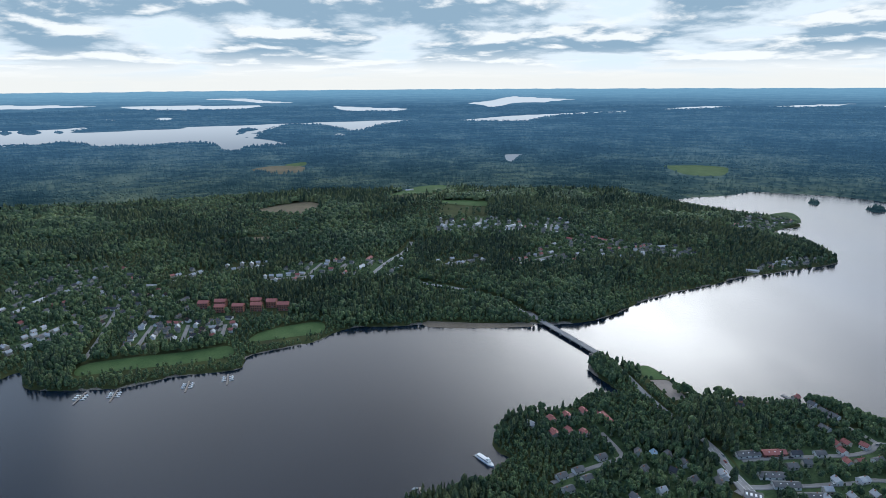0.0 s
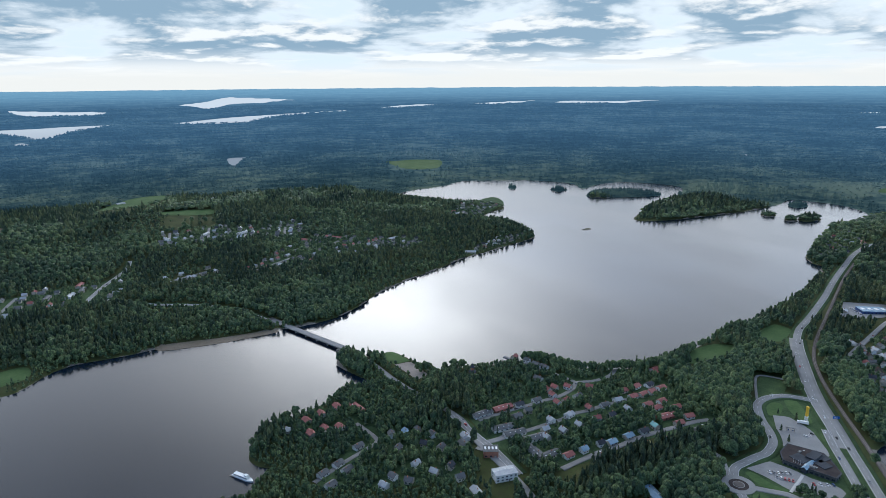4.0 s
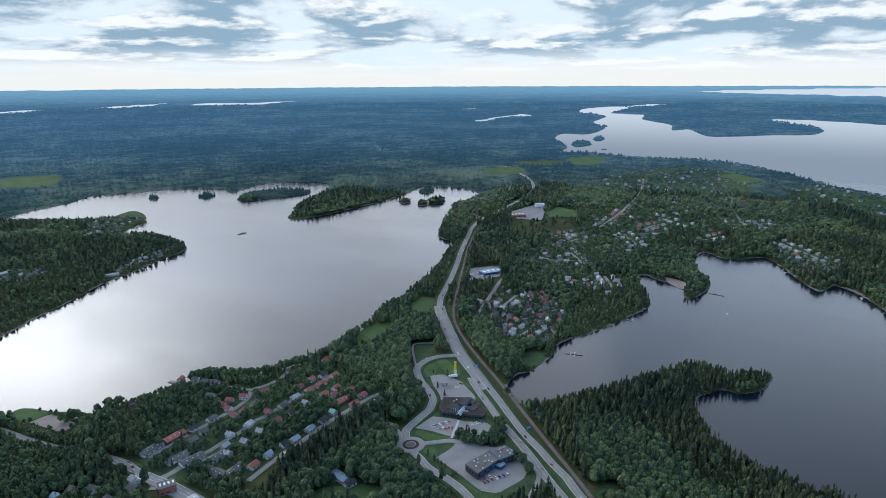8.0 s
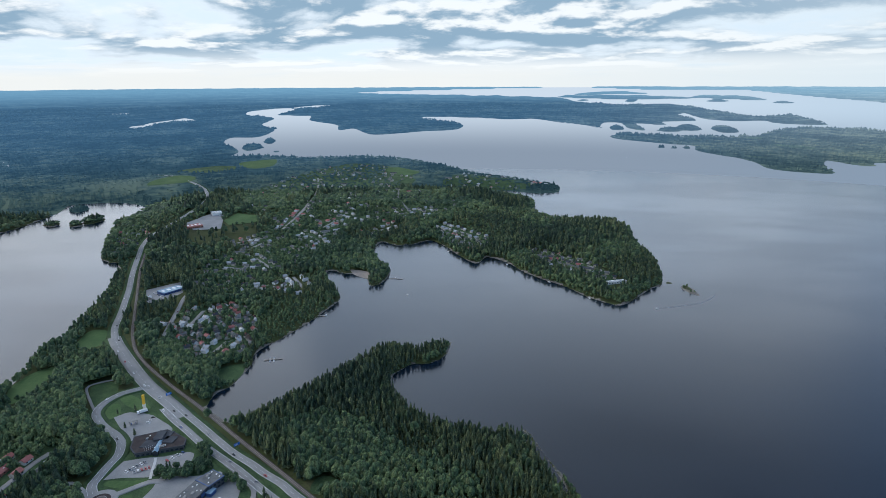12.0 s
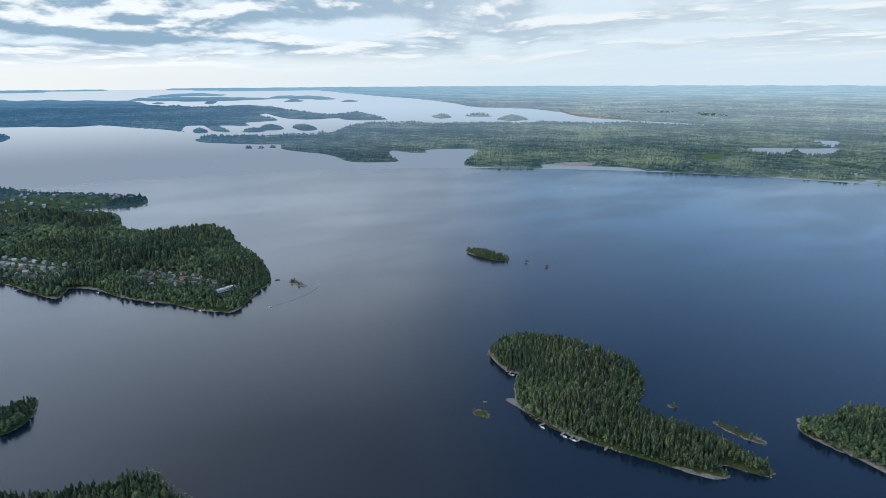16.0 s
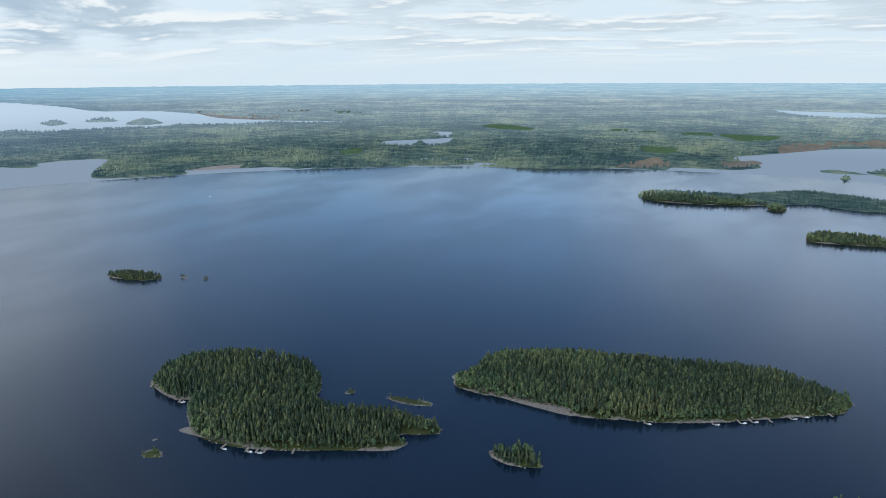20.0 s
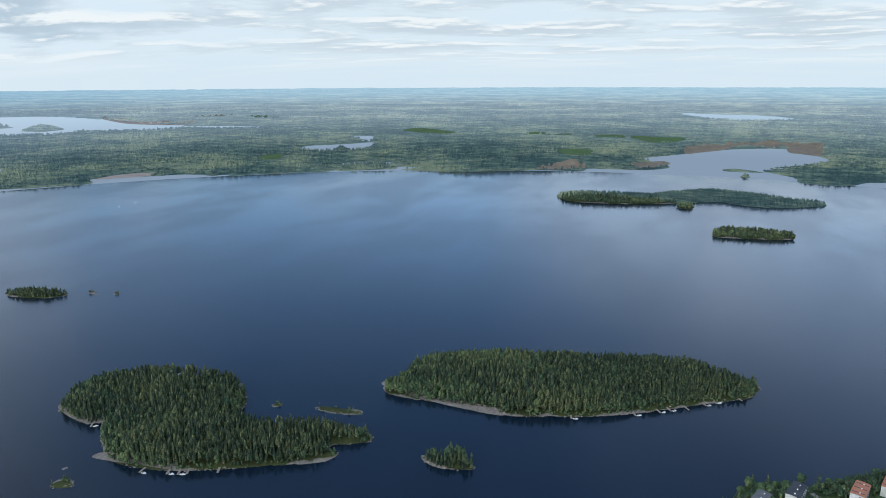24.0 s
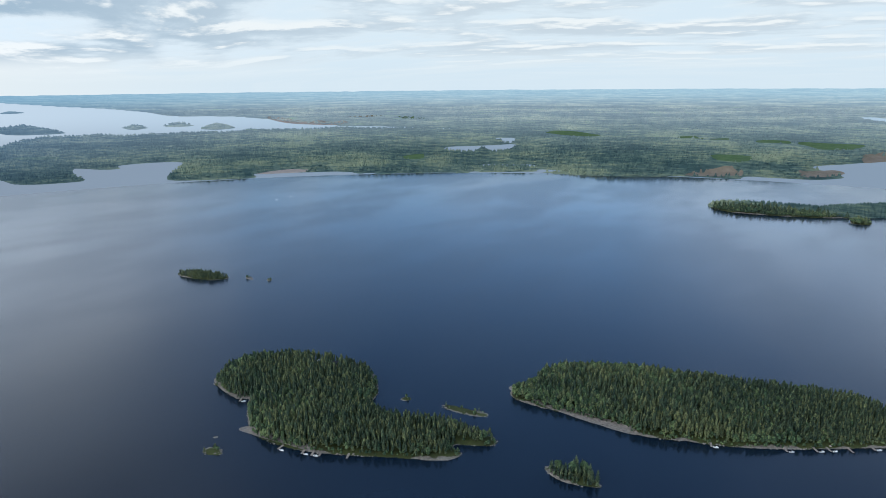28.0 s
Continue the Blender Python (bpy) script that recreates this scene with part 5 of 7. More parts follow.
def ribbon(line, width, rise, across=4):
    """A strip laid over the ground along a line, with a small edge."""
    n = normals(line)
    offs = np.linspace(-width / 2, width / 2, across + 1)
    p = line[:, None] + n[:, None] * offs[None, :, None]
    z = np.maximum(lift_at(p[..., 0], p[..., 1]), 0.0) + rise
    z = np.maximum(z, z.mean(1, keepdims=True))
    v, _ = to_world(p[..., 0], p[..., 1], z)
    m, k = p.shape[:2]
    low = v.copy()
    low[..., 2] -= 0.8
    verts = np.concatenate([v.reshape(-1, 3), low[:, :1].reshape(-1, 3), low[:, -1:].reshape(-1, 3)])
    i = np.arange(m - 1)[:, None] * k + np.arange(k - 1)[None]
    top = np.stack([i, i + 1, i + k + 1, i + k], -1).reshape(-1, 4)
    e = np.arange(m - 1)
    left = np.stack([m * k + e, e * k, (e + 1) * k, m * k + e + 1], -1)
    right = np.stack([e * k + k - 1, m * k + m + e, m * k + m + e + 1, (e + 1) * k + k - 1], -1)
    faces = np.concatenate([top, left, right])
    return verts, faces[:, ::-1]


def patch(line, rise, gap):
    """A piece of open ground laid over the terrain."""
    from mathutils.geometry import delaunay_2d_cdt
    low, high = line.min(0), line.max(0)
    gx, gy = np.meshgrid(np.arange(low[0], high[0], gap), np.arange(low[1], high[1], gap))
    keep = inside(line, gx, gy)
    pts = [Vector(p) for p in line] + [Vector(p) for p in zip(gx[keep], gy[keep])]
    n = len(line)
    v, _, f, *_ = delaunay_2d_cdt(pts, [(i, (i + 1) % n) for i in range(n)], [list(range(n))], 1, 0.01)
    v = np.array([tuple(p) for p in v])
    z = np.maximum(lift_at(v[:, 0], v[:, 1]), 0.0) + rise
    w, _ = to_world(v[:, 0], v[:, 1], z)
    f = np.array([t[:] for t in f if len(t) == 3])
    a, b, c = w[f[:, 0]], w[f[:, 1]], w[f[:, 2]]
    up = np.cross(b - a, c - a)[:, 2] > 0
    f[~up] = f[~up][:, ::-1]
    return w, f


def link(name, verts, faces, mat, label, category, kind="structure", parent=None):
    ob = new(name, mesh_of(name, verts, faces, mat, False))
    if parent:
        ob.parent = parent
        return tagged(ob, label)
    return tagged(ob, label, category, kind=kind)


AREA_KINDS = {
    "asphalt": ("parking_lot", ASPHALT, 0.55, "grey asphalt parking lot"),
    "grass": ("meadow", GRASS, 0.40, "mown bright green grass"),
    "rough": ("rough_ground", YARD, 0.30, "rough green and brown open grass"),
    "sand": ("sand_field", SAND, 0.45, "bare pale sand ground"),
    "stubble": ("field", STUBBLE, 0.4, "brown open field between woods"),
    "reed": ("reed_bed", REED, 0.25, "brown reeds along the shallow shore"),
}
for zone, (count, line) in ZONES.items():
    line = curve(line, True, 3)
    near = np.hypot(*np.mean(line, 0)) < 1000
    w, f = patch(line, 0.28 if near else 0.6, 12 if near else 30)
    link("yards", w, f, YARD, "rough garden grass between houses", "ground")
    clear_area(line, 0.85 if zone == "estate" else 0.72 if zone == "old_town" else 0.75 if zone == "west_cape" else 0.9)
    low_area(line, 0.62 if zone == "estate" else 0.72 if zone == "west_cape" else 0.55 if zone == "old_town" else 0.78)
low_area(np.array(LOW_SHORE, float), 0.6)
for name, (sort, line) in AREAS.items():
    if name == "park":
        continue
    line = resample(np.array([*line, line[0]], float), 6)[:-1] if name in ("pitch", "sand_field", "sports") or sort == "asphalt" else curve(line, True, 4)
    kind, mat, rise, label = AREA_KINDS[sort]
    far = np.hypot(*np.mean(line, 0)) > 1300
    w, f = patch(line, rise + (0.9 if far else 0.0), 30 if far else 7)
    link(kind, w, f, mat, label, "parking" if sort == "asphalt" else "field")
    clear_area(line)
    if sort in ("asphalt", "grass", "sand") and "estate" not in name:
        # low growth on the near side
        for k in (10, 20):
            clear_area(line * (1 - k / np.linalg.norm(line, axis=1, keepdims=True)), 0.25)
        if far:
            # open ground before far fields
            for k in range(30, 151, 30):
                clear_area(line * (1 - k / np.linalg.norm(line, axis=1, keepdims=True)), 0.12)
        low_area(line * (1 - 34 / np.linalg.norm(line, axis=1, keepdims=True)), 0.55)
ROAD_LINES = []
for name, (width, line) in ROADS.items():
    line = resample(curve(line, False, 6), 6)
    rise = 0.62 + 0.004 * len(ROAD_LINES)
    road = link("road", *ribbon(line, width, rise), PAVING if width < 2.8 else ASPHALT if width > 6.8 else STREET, "grey asphalt road with grass verges", "road")
    clear_line(line, width / 2 + (0.8 if name == "bridge_road" else 6.5 if width >= 8 else 3.5))
    if name in ("street_east", "street_mid", "street_west", "market_street"):
        # low trees on the near side of the town's streets
        near = line * (1 - 16 / np.linalg.norm(line, axis=1, keepdims=True))
        clear_line(line * (1 - 7 / np.linalg.norm(line, axis=1, keepdims=True)), width / 2 + 3)
        low_area(np.vstack([line, near[::-1]]), 0.45)
    if name == "street_east":
        clear_line(line * (1 - 15 / np.linalg.norm(line, axis=1, keepdims=True)), 8)
    ROAD_LINES.append((name, width, line))
    if width >= 8:
        # grass verge under the road
        link("verge", *ribbon(line, width + 9, 0.44 + 0.003 * len(ROAD_LINES)), YARD, "green grass verge", "verge")
        # painted lines
        n = normals(line)
        for off in (-width / 2 + 0.5, width / 2 - 0.5):
            link("edge_line", *ribbon(line + n * off, 0.22, rise + 0.05, 1), PAINT, "white painted line", "road marking", parent=road)
        dashes = [ribbon(resample(line[i:i + 2], 1.0), 0.14, rise + 0.05, 1) for i in range(0, len(line) - 1, 2)]
        verts = np.concatenate([v for v, f in dashes])
        at = np.cumsum([0] + [len(v) for v, f in dashes[:-1]])
        link("centre_line", verts, np.concatenate([f + o for (v, f), o in zip(dashes, at)]), PAINT, "white dashed centre line", "road marking", parent=road)
# streets lined with houses
ROW_LINES = []
for line in (*ROWS, *TOWN_ROWS):
    line = resample(curve(line, False, 6), 8)
    link("street", *ribbon(line, 6.0, 0.7 + 0.003 * len(ROW_LINES)), STREET, "pale grey residential street", "road")
    clear_line(line, 6.5)
    ROW_LINES.append(line)
    d = line[-1] - line[0]
    n = np.array([-d[1], d[0]]) / np.linalg.norm(d)
    low_area(np.array([line[0] + n * 45, line[-1] + n * 45, line[-1] - n * 45, line[0] - n * 45]), 0.62)
for line in (RAIL_A, RAIL_B):
    line = resample(curve(line, False, 6), 6)
    track = link("railway", *ribbon(line, 4.6, 0.7), BALLAST, "single railway track on grey ballast", "railway")
    clear_line(line, 6)
    n = normals(line)
    for off in (-0.76, 0.76):
        link("rail", *ribbon(line + n * off, 0.16, 1.0, 1), STEEL, "rusty steel rail", "rail", parent=track)
for line in [l for k in HOMES.values() for l in k]:
    clear_spot(*line, 9)
    if line[1] < -150:
        s = np.array(line, float)
        clear_spot(*(s * (1 - 11 / np.linalg.norm(s))), 5)
for spot in RED_FLATS:
    s = np.array(spot, float)
    clear_spot(*s, 15)
    for k in (22, 36):
        clear_spot(*(s * (1 - k / np.linalg.norm(s))), 9)
for quad in [*BLOCKS, CAFE, MARKET]:
    q = np.array(quad, float)
    for k in (16, 30):
        clear_spot(*(q.mean(0) * (1 - k / np.linalg.norm(q.mean(0)))), 11)
    clear_area(q.mean(0) + (q - q.mean(0)) * 1.45)
clear_spot(*BELFRY, 6)
for spot in (PYLON, CANOPY, LORRY, ROUNDABOUT, *np.mean([FLATS, BRICK_HOUSE, DEPOT, SCHOOL, HALL, LODGE], axis=1)):
    clear_spot(*spot, 18)
    spot = np.array(spot, float)
    for k in (20, 36):
        clear_spot(*(spot * (1 - k / np.linalg.norm(spot))), 13)
for line in ROCK_SLOPES:
    line = shoreline(line)
    w, f = patch(line, 0.12, 4)
    link("rock_slope", w, f, ROCK, "bare pale grey rock sloping into the lake", "rock")
    clear_area(line, 0.15)
for name in ("lw_skerry", "rock_flat", "reef", "isle_tiny", "isle_tiny_b", "rock_bush", "cape_skerry", "cape_reef", "bird_islet", "reed_isle", "round_islet", "small_isle", "ne_isle_c"):
    line = curve(ISLES[name], True, 3)
    clear_area(line.mean(0) + (line - line.mean(0)) * 1.6)


# ---------- building blocks ----------
def part(name, bm, mat, parent=None, label="", m=None):
    """Links a bmesh as one mesh under a thing or a part."""
    me = bpy.data.meshes.new(name)
    bm.to_mesh(me)
    bm.free()
    me.materials.append(mat)
    ob = new(name, me)
    if parent:
        ob.parent = parent
    if m is not None:
        ob.matrix_basis = m
    if label:
        ob["label"] = label
    return ob


def again(ob, parent, m):
    """The same mesh once more."""
    o = ob.copy()
    scene.collection.objects.link(o)
    o.parent, o.matrix_basis = parent, m
    return o


def box(*sizes, bm=None):
    """Boxes (x, y, z of the base's middle; length, width, height) in one mesh, edges eased."""
    bm = bm or bmesh.new()
    for x, y, z, l, w, h in sizes:
        vs = bmesh.ops.create_cube(bm, size=1)["verts"]
        for v in vs:
            v.co = (x + v.co.x * l, y + v.co.y * w, z + (v.co.z + 0.5) * h)
    return bm


def prism(outline, low, high, bm=None):
    bm = bm or bmesh.new()
    a = [bm.verts.new((x, y, low)) for x, y in outline]
    b = [bm.verts.new((x, y, high)) for x, y in outline]
    n = len(outline)
    bm.faces.new(a[::-1]), bm.faces.new(b)
    for i in range(n):
        bm.faces.new((a[i], a[(i + 1) % n], b[(i + 1) % n], b[i]))
    bmesh.ops.recalc_face_normals(bm, faces=bm.faces)
    return bm


def cylinder(r0, r1, low, high, sides=10, at=(0, 0), bm=None):
    bm = bm or bmesh.new()
    a = [bm.verts.new((at[0] + math.cos(6.2832 * i / sides) * r0, at[1] + math.sin(6.2832 * i / sides) * r0, low)) for i in range(sides)]
    b = [bm.verts.new((at[0] + math.cos(6.2832 * i / sides) * r1, at[1] + math.sin(6.2832 * i / sides) * r1, high)) for i in range(sides)]
    bm.faces.new(a[::-1]), bm.faces.new(b)
    for i in range(sides):
        bm.faces.new((a[i], a[(i + 1) % sides], b[(i + 1) % sides], b[i]))
    return bm


def gable_wall(l, w, h, ridge):
    bm = bmesh.new()
    pts = []
    for x in (-l / 2, l / 2):
        pts.append([bm.verts.new(p) for p in ((x, -w / 2, -1.0), (x, w / 2, -1.0), (x, w / 2, h), (x, 0, h + ridge), (x, -w / 2, h))])
    a, b = pts
    bm.faces.new(a[::-1]), bm.faces.new(b)
    for i in range(5):
        bm.faces.new((a[i], a[(i + 1) % 5], b[(i + 1) % 5], b[i]))
    bmesh.ops.recalc_face_normals(bm, faces=bm.faces)
    return bm


def gable_roof(l, w, h, ridge, over=0.6, thick=0.25):
    bm = bmesh.new()
    s = ridge / (w / 2)
    for side in (-1, 1):
        edge = w / 2 + over
        prof = [(0, h + ridge + 0.05), (side * edge, h + ridge + 0.05 - s * edge), (side * edge, h + ridge + 0.05 + thick - s * edge), (0, h + ridge + 0.05 + thick)]
        a = [bm.verts.new((-l / 2 - over, y, z)) for y, z in prof]
        b = [bm.verts.new((l / 2 + over, y, z)) for y, z in prof]
        bm.faces.new(a), bm.faces.new(b[::-1])
        for i in range(4):
            bm.faces.new((a[i], b[i], b[(i + 1) % 4], a[(i + 1) % 4]))
    bmesh.ops.recalc_face_normals(bm, faces=bm.faces)
    return bm


def thing(name, label, category, group="", at=(0, 0), turn=0.0, z=None):
    ob = new(name)
    ground_z = float(lift_at(np.array([at[0]]), np.array([at[1]]))[0]) if z is None else z
    w, _ = to_world(at[0], at[1], ground_z)
    ob.matrix_basis = pose(*w, 0, 0, turn)
    return tagged(ob, label, category, group)


def stand(x, y, turn, rise=0.0):
    z = float(lift_at(np.array([x]), np.array([y]))[0]) + rise
    return pose(*to_world(x, y, z)[0], 0, 0, turn)


ROOF_WORDS = {"r": "red tiled", "g": "grey", "k": "black", "n": "dark brown", "b": "bright blue", "w": "pale metal", "t": "turquoise", "y": "yellowish"}
SIZES = {"s": (7.6, 6.6, 4.2, 2.5), "m": (10.0, 7.4, 3.4, 2.1), "l": (23.0, 8.8, 3.5, 1.9), "x": (62.0, 22.0, 6.0, 2.0)}


def house(colour, size, wall, detail=True):
    l, w, h, ridge = SIZES[size]
    word = {"s": "small", "m": "single-storey", "l": "long low", "x": "large farm"}[size]
    ob = new("row_house" if size == "l" else "barn" if size == "x" else "house")
    tagged(ob, f"{word} {wall} house with a {ROOF_WORDS[colour]} gable roof", "house", "houses of the town")
    part("wall", gable_wall(l, w, h, ridge), WALLS[{"pale wooden": "wood"}.get(wall, wall)], ob)
    roof = part("roof", gable_roof(l, w, h, ridge), ROOFS[colour], ob)
    part("chimney", box((l * 0.18, 0.6, h + ridge * 0.55, 0.8, 0.8, ridge * 0.45 + 1.1)), WALLS["brick"], roof)
    if detail:
        n = max(2, int(l / 5))
        first = None
        for side in (-1, 1):
            for i in range(n):
                x = (i + 0.5) / n * l - l / 2
                m = pose(x, side * (w / 2 + 0.03), 1.3)
                if first is None:
                    first = part("window", box((0, 0, 0, 1.5, 0.12, 1.3)), GLASS, ob, m=m)
                else:
                    again(first, ob, m)
        part("door", box((-l / 2 - 0.04, w * 0.15, 0.1, 0.12, 1.1, 2.1)), TIMBER, ob)
        if size == "l":
            for i in range(1, 4):
                part("skylight", box((l * (i / 4 - 0.5), -w * 0.2, h + ridge * 0.62, 1.2, 0.9, 0.4)), TRIM, roof)
    return ob


def road_turn(x, y):
    best, turn = 60.0, None
    for name, width, line in ROAD_LINES:
        d = np.hypot(line[:, 0] - x, line[:, 1] - y)
        i = int(d.argmin())
        if d[i] < best:
            j, k = max(i - 1, 0), min(i + 1, len(line) - 1)
            best, turn = d[i], math.degrees(math.atan2(*(line[k] - line[j])[::-1]))
    return turn


# ---------- houses ----------
rng = random.Random(11)
TEMPLATES = {}


def home(colour, size, wall, x, y, turn, detail):
    key = (colour, size, wall, detail)
    if key not in TEMPLATES:
        TEMPLATES[key] = house(colour, size, wall, detail)
        TEMPLATES[key].matrix_basis = stand(x, y, turn)
    else:
        copy_thing(TEMPLATES[key], stand(x, y, turn))


TAKEN = []
FAR_HOMES = []
for (colour, size), places in HOMES.items():
    for x, y in places:
        if any(math.hypot(x - a, y - c) < 40 for a, c in RED_FLATS):
            continue
        near = math.hypot(x, y) < 900
        turn = road_turn(x, y)
        turn = rng.uniform(0, 180) if turn is None else turn + (90 if size == "s" and rng.random() < 0.4 else 0)
        wall = rng.choice(["white", "pale wooden"]) if size in "sm" else ("brick" if colour == "r" else "white")
        home(colour, size, wall, x, y, turn, near)
        TAKEN.append((x, y, SIZES[size][0] * 0.55))
for x, y in RED_FLATS:
    TAKEN.append((x, y, 12))
for line in ROW_LINES:
    d = (line[-1] - line[0]) / np.linalg.norm(line[-1] - line[0])
    n = np.array([-d[1], d[0]])
    far = np.hypot(*line.mean(0)) > 1150
    tone = rng.choice([(0, 0, 1, 1, 3), (1, 1, 1, 0), (2, 0, 1, 1)])
    spots = resample(line, 13.0)
    for p in spots:
        for s in (-1, 1):
            x, y = p + n * s * rng.uniform(11, 17) + d * rng.uniform(-4, 4)
            if rng.random() < 0.3 or any(math.hypot(x - a, y - b) < q + 5 for a, b, q in TAKEN):
                continue
            spin = math.degrees(math.atan2(d[1], d[0])) + rng.choice([0, 90]) + rng.uniform(-5, 5)
            tint = rng.choice(tone)
            if far:
                FAR_HOMES.append((x, y, rng.choice("ssm"), spin, tint))
            else:
                home("gwrk"[tint], rng.choice("ssm"), rng.choice(["white", "pale wooden"]), x, y, spin, False)
            clear_spot(x, y, 8)
            g = math.hypot(x, y)
            clear_spot(x - x / g * 13, y - y / g * 13, 6)
            TAKEN.append((x, y, 6))
for zone, (count, line) in ZONES.items():
    count = int(count * (1.0 if zone in ("bay_villas", "old_town", "west_cape") else 1.55))
    line = curve(line, True, 3)
    low, high = line.min(0), line.max(0)
    made, tries = 0, 0
    base = rng.uniform(0, 180)
    while made < count and tries < 4000:
        tries += 1
        x, y = rng.uniform(low[0], high[0]), rng.uniform(low[1], high[1])
        size = rng.choice("ssssm" if zone in ("old_town", "west_cape", "bay_villas") else "ssmml")
        reach = SIZES[size][0] * 0.55
        if not inside(line, np.array([x]), np.array([y]))[0] or inland_at(np.array([x]), np.array([y]))[0] < 12:
            continue
        if any(math.hypot(x - a, y - b) < r + reach + 2 for a, b, r in TAKEN):
            continue
        i, j = raster(x, y)
        if DENSE[i, j] == 0:
            continue
        spin = base + rng.choice([0, 0, 90]) + rng.uniform(-6, 6)
        if math.hypot(x, y) < 1150:
            home(rng.choice("ggkkrgnw"), size, rng.choice(["white", "pale wooden"]), x, y, spin, False)
        else:
            FAR_HOMES.append((x, y, size, spin, rng.choice([0, 0, 0, 0, 1, 1, 2, 3, 3])))
        clear_spot(x, y, reach + 1)
        # the yard toward the viewer lies open
        d = math.hypot(x, y)
        clear_spot(x - x / d * 11, y - y / d * 11, 6)
        TAKEN.append((x, y, reach))
        made += 1


def distant_homes():
    """The far houses of the town, in one mesh."""
    me = bpy.data.meshes.new("distant_houses")
    bm = bmesh.new()
    for x, y, size, spin, colour in FAR_HOMES:
        l, w, h, ridge = SIZES[size]
        m = stand(x, y, spin)
        for piece, index in ((gable_wall(l, w, h, ridge), 0), (gable_roof(l, w, h, ridge), 1 + colour)):
            table = {}
            for v in piece.verts:
                table[v] = bm.verts.new(m @ v.co)
            for f in piece.faces:
                bm.faces.new([table[v] for v in f.verts]).material_index = index
            piece.free()
    bm.to_mesh(me)
    bm.free()
    for mat in (WALLS["wood"], ROOFS["g"], ROOFS["w"], ROOFS["r"], ROOFS["k"]):
        me.materials.append(mat)
    tagged(new("distant_houses", me), "far scattered houses with grey, pale and red roofs", "houses", kind="stuff")


distant_homes()
def plant(label, near, far, gap, spruce_kind, birch_kind, seed, mats, arc=(39.5, -172.0), slim=1.0):
    x, y = spread(near, far, gap, seed, *arc)
    keep = wood_mask(x, y)
    x, y = x[keep], y[keep]
    rng = np.random.default_rng(seed + 1)
    stand = vnoise(x, y, 130, 41, 3) + rng.normal(0, 0.15, len(x))
    inland = inland_at(x, y)
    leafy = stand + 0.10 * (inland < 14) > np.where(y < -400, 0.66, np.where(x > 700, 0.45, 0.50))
    i, j = raster(x, y)
    low = np.where((i >= 0) & (i < TALL.shape[0]) & (j >= 0) & (j < TALL.shape[1]), TALL[np.clip(i, 0, TALL.shape[0] - 1), np.clip(j, 0, TALL.shape[1] - 1)], 1.0)
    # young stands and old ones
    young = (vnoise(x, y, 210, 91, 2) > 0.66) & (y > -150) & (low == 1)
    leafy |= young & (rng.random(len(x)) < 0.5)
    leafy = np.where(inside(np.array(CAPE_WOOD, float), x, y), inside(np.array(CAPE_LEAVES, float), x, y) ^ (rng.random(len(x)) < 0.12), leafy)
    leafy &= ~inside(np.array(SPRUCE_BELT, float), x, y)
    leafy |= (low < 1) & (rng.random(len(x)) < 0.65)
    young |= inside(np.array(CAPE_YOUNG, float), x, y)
    age = np.where((y < -400) & (inland < 28), np.maximum(low, 0.85), low) * np.where(young, 0.62, 1.0) * (0.62 + 0.7 * vnoise(x, y, 150, 55, 3)) 
    grow = np.maximum(1.0, np.hypot(x, y) / 850.0) ** 0.75
    for pick, kind, name, mat, low, high, fat in ((~leafy, spruce_kind, "spruce_wood", mats[0], 17.5, 27, 0.80), (leafy, birch_kind, "birch_wood", mats[1], 14, 21.5, 1.1)):
        tall = rng.uniform(low, high, pick.sum()) * age[pick] * (0.8 + 0.2 * smooth(inland[pick], 4, 25))
        tall = tall * slim * (0.78 if near >= 2000 else 1.0)
        wide = tall * (1.3 if near >= 1700 else 1.0) * rng.uniform(0.85, 1.3, pick.sum()) * fat * grow[pick]
        # three shapes of each kind, so that no two neighbours are alike
        px, py, third = x[pick], y[pick], rng.integers(0, 3, pick.sum())
        for shape in range(3 if near < 1700 else 1):
            own = third == shape if near < 1700 else third >= 0
            me = grove(name, kind[shape % len(kind)], px[own], py[own], tall[own], wide[own], mat, seed + 2 + shape)
            if not me:
                continue
            tagged(new(name, me), label % ("dark green spruces and pines" if kind is spruce_kind else "lighter green birches and aspens"), "forest", kind="stuff")


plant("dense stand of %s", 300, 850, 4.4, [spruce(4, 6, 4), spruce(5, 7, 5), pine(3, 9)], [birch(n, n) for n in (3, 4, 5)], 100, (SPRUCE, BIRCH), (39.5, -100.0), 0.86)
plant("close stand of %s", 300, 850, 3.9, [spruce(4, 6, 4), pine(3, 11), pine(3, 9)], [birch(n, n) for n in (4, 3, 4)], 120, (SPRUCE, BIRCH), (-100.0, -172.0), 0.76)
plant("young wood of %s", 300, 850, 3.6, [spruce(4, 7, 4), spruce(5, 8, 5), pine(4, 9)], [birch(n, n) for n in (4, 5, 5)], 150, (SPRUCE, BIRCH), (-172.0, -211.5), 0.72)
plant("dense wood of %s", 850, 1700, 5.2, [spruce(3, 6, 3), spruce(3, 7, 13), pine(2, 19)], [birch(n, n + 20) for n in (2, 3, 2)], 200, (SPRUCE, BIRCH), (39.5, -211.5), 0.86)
plant("far wood of %s", 1700, 2000, 4.4, [spruce(1, 6, 5)], [birch(1, 6, 4)], 300, (SPRUCE, BIRCH), (39.5, -211.5))
# these trees wear the backdrop's colour, painted haze and sunlight included
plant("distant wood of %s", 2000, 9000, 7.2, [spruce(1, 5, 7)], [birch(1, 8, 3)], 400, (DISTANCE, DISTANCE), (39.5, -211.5))


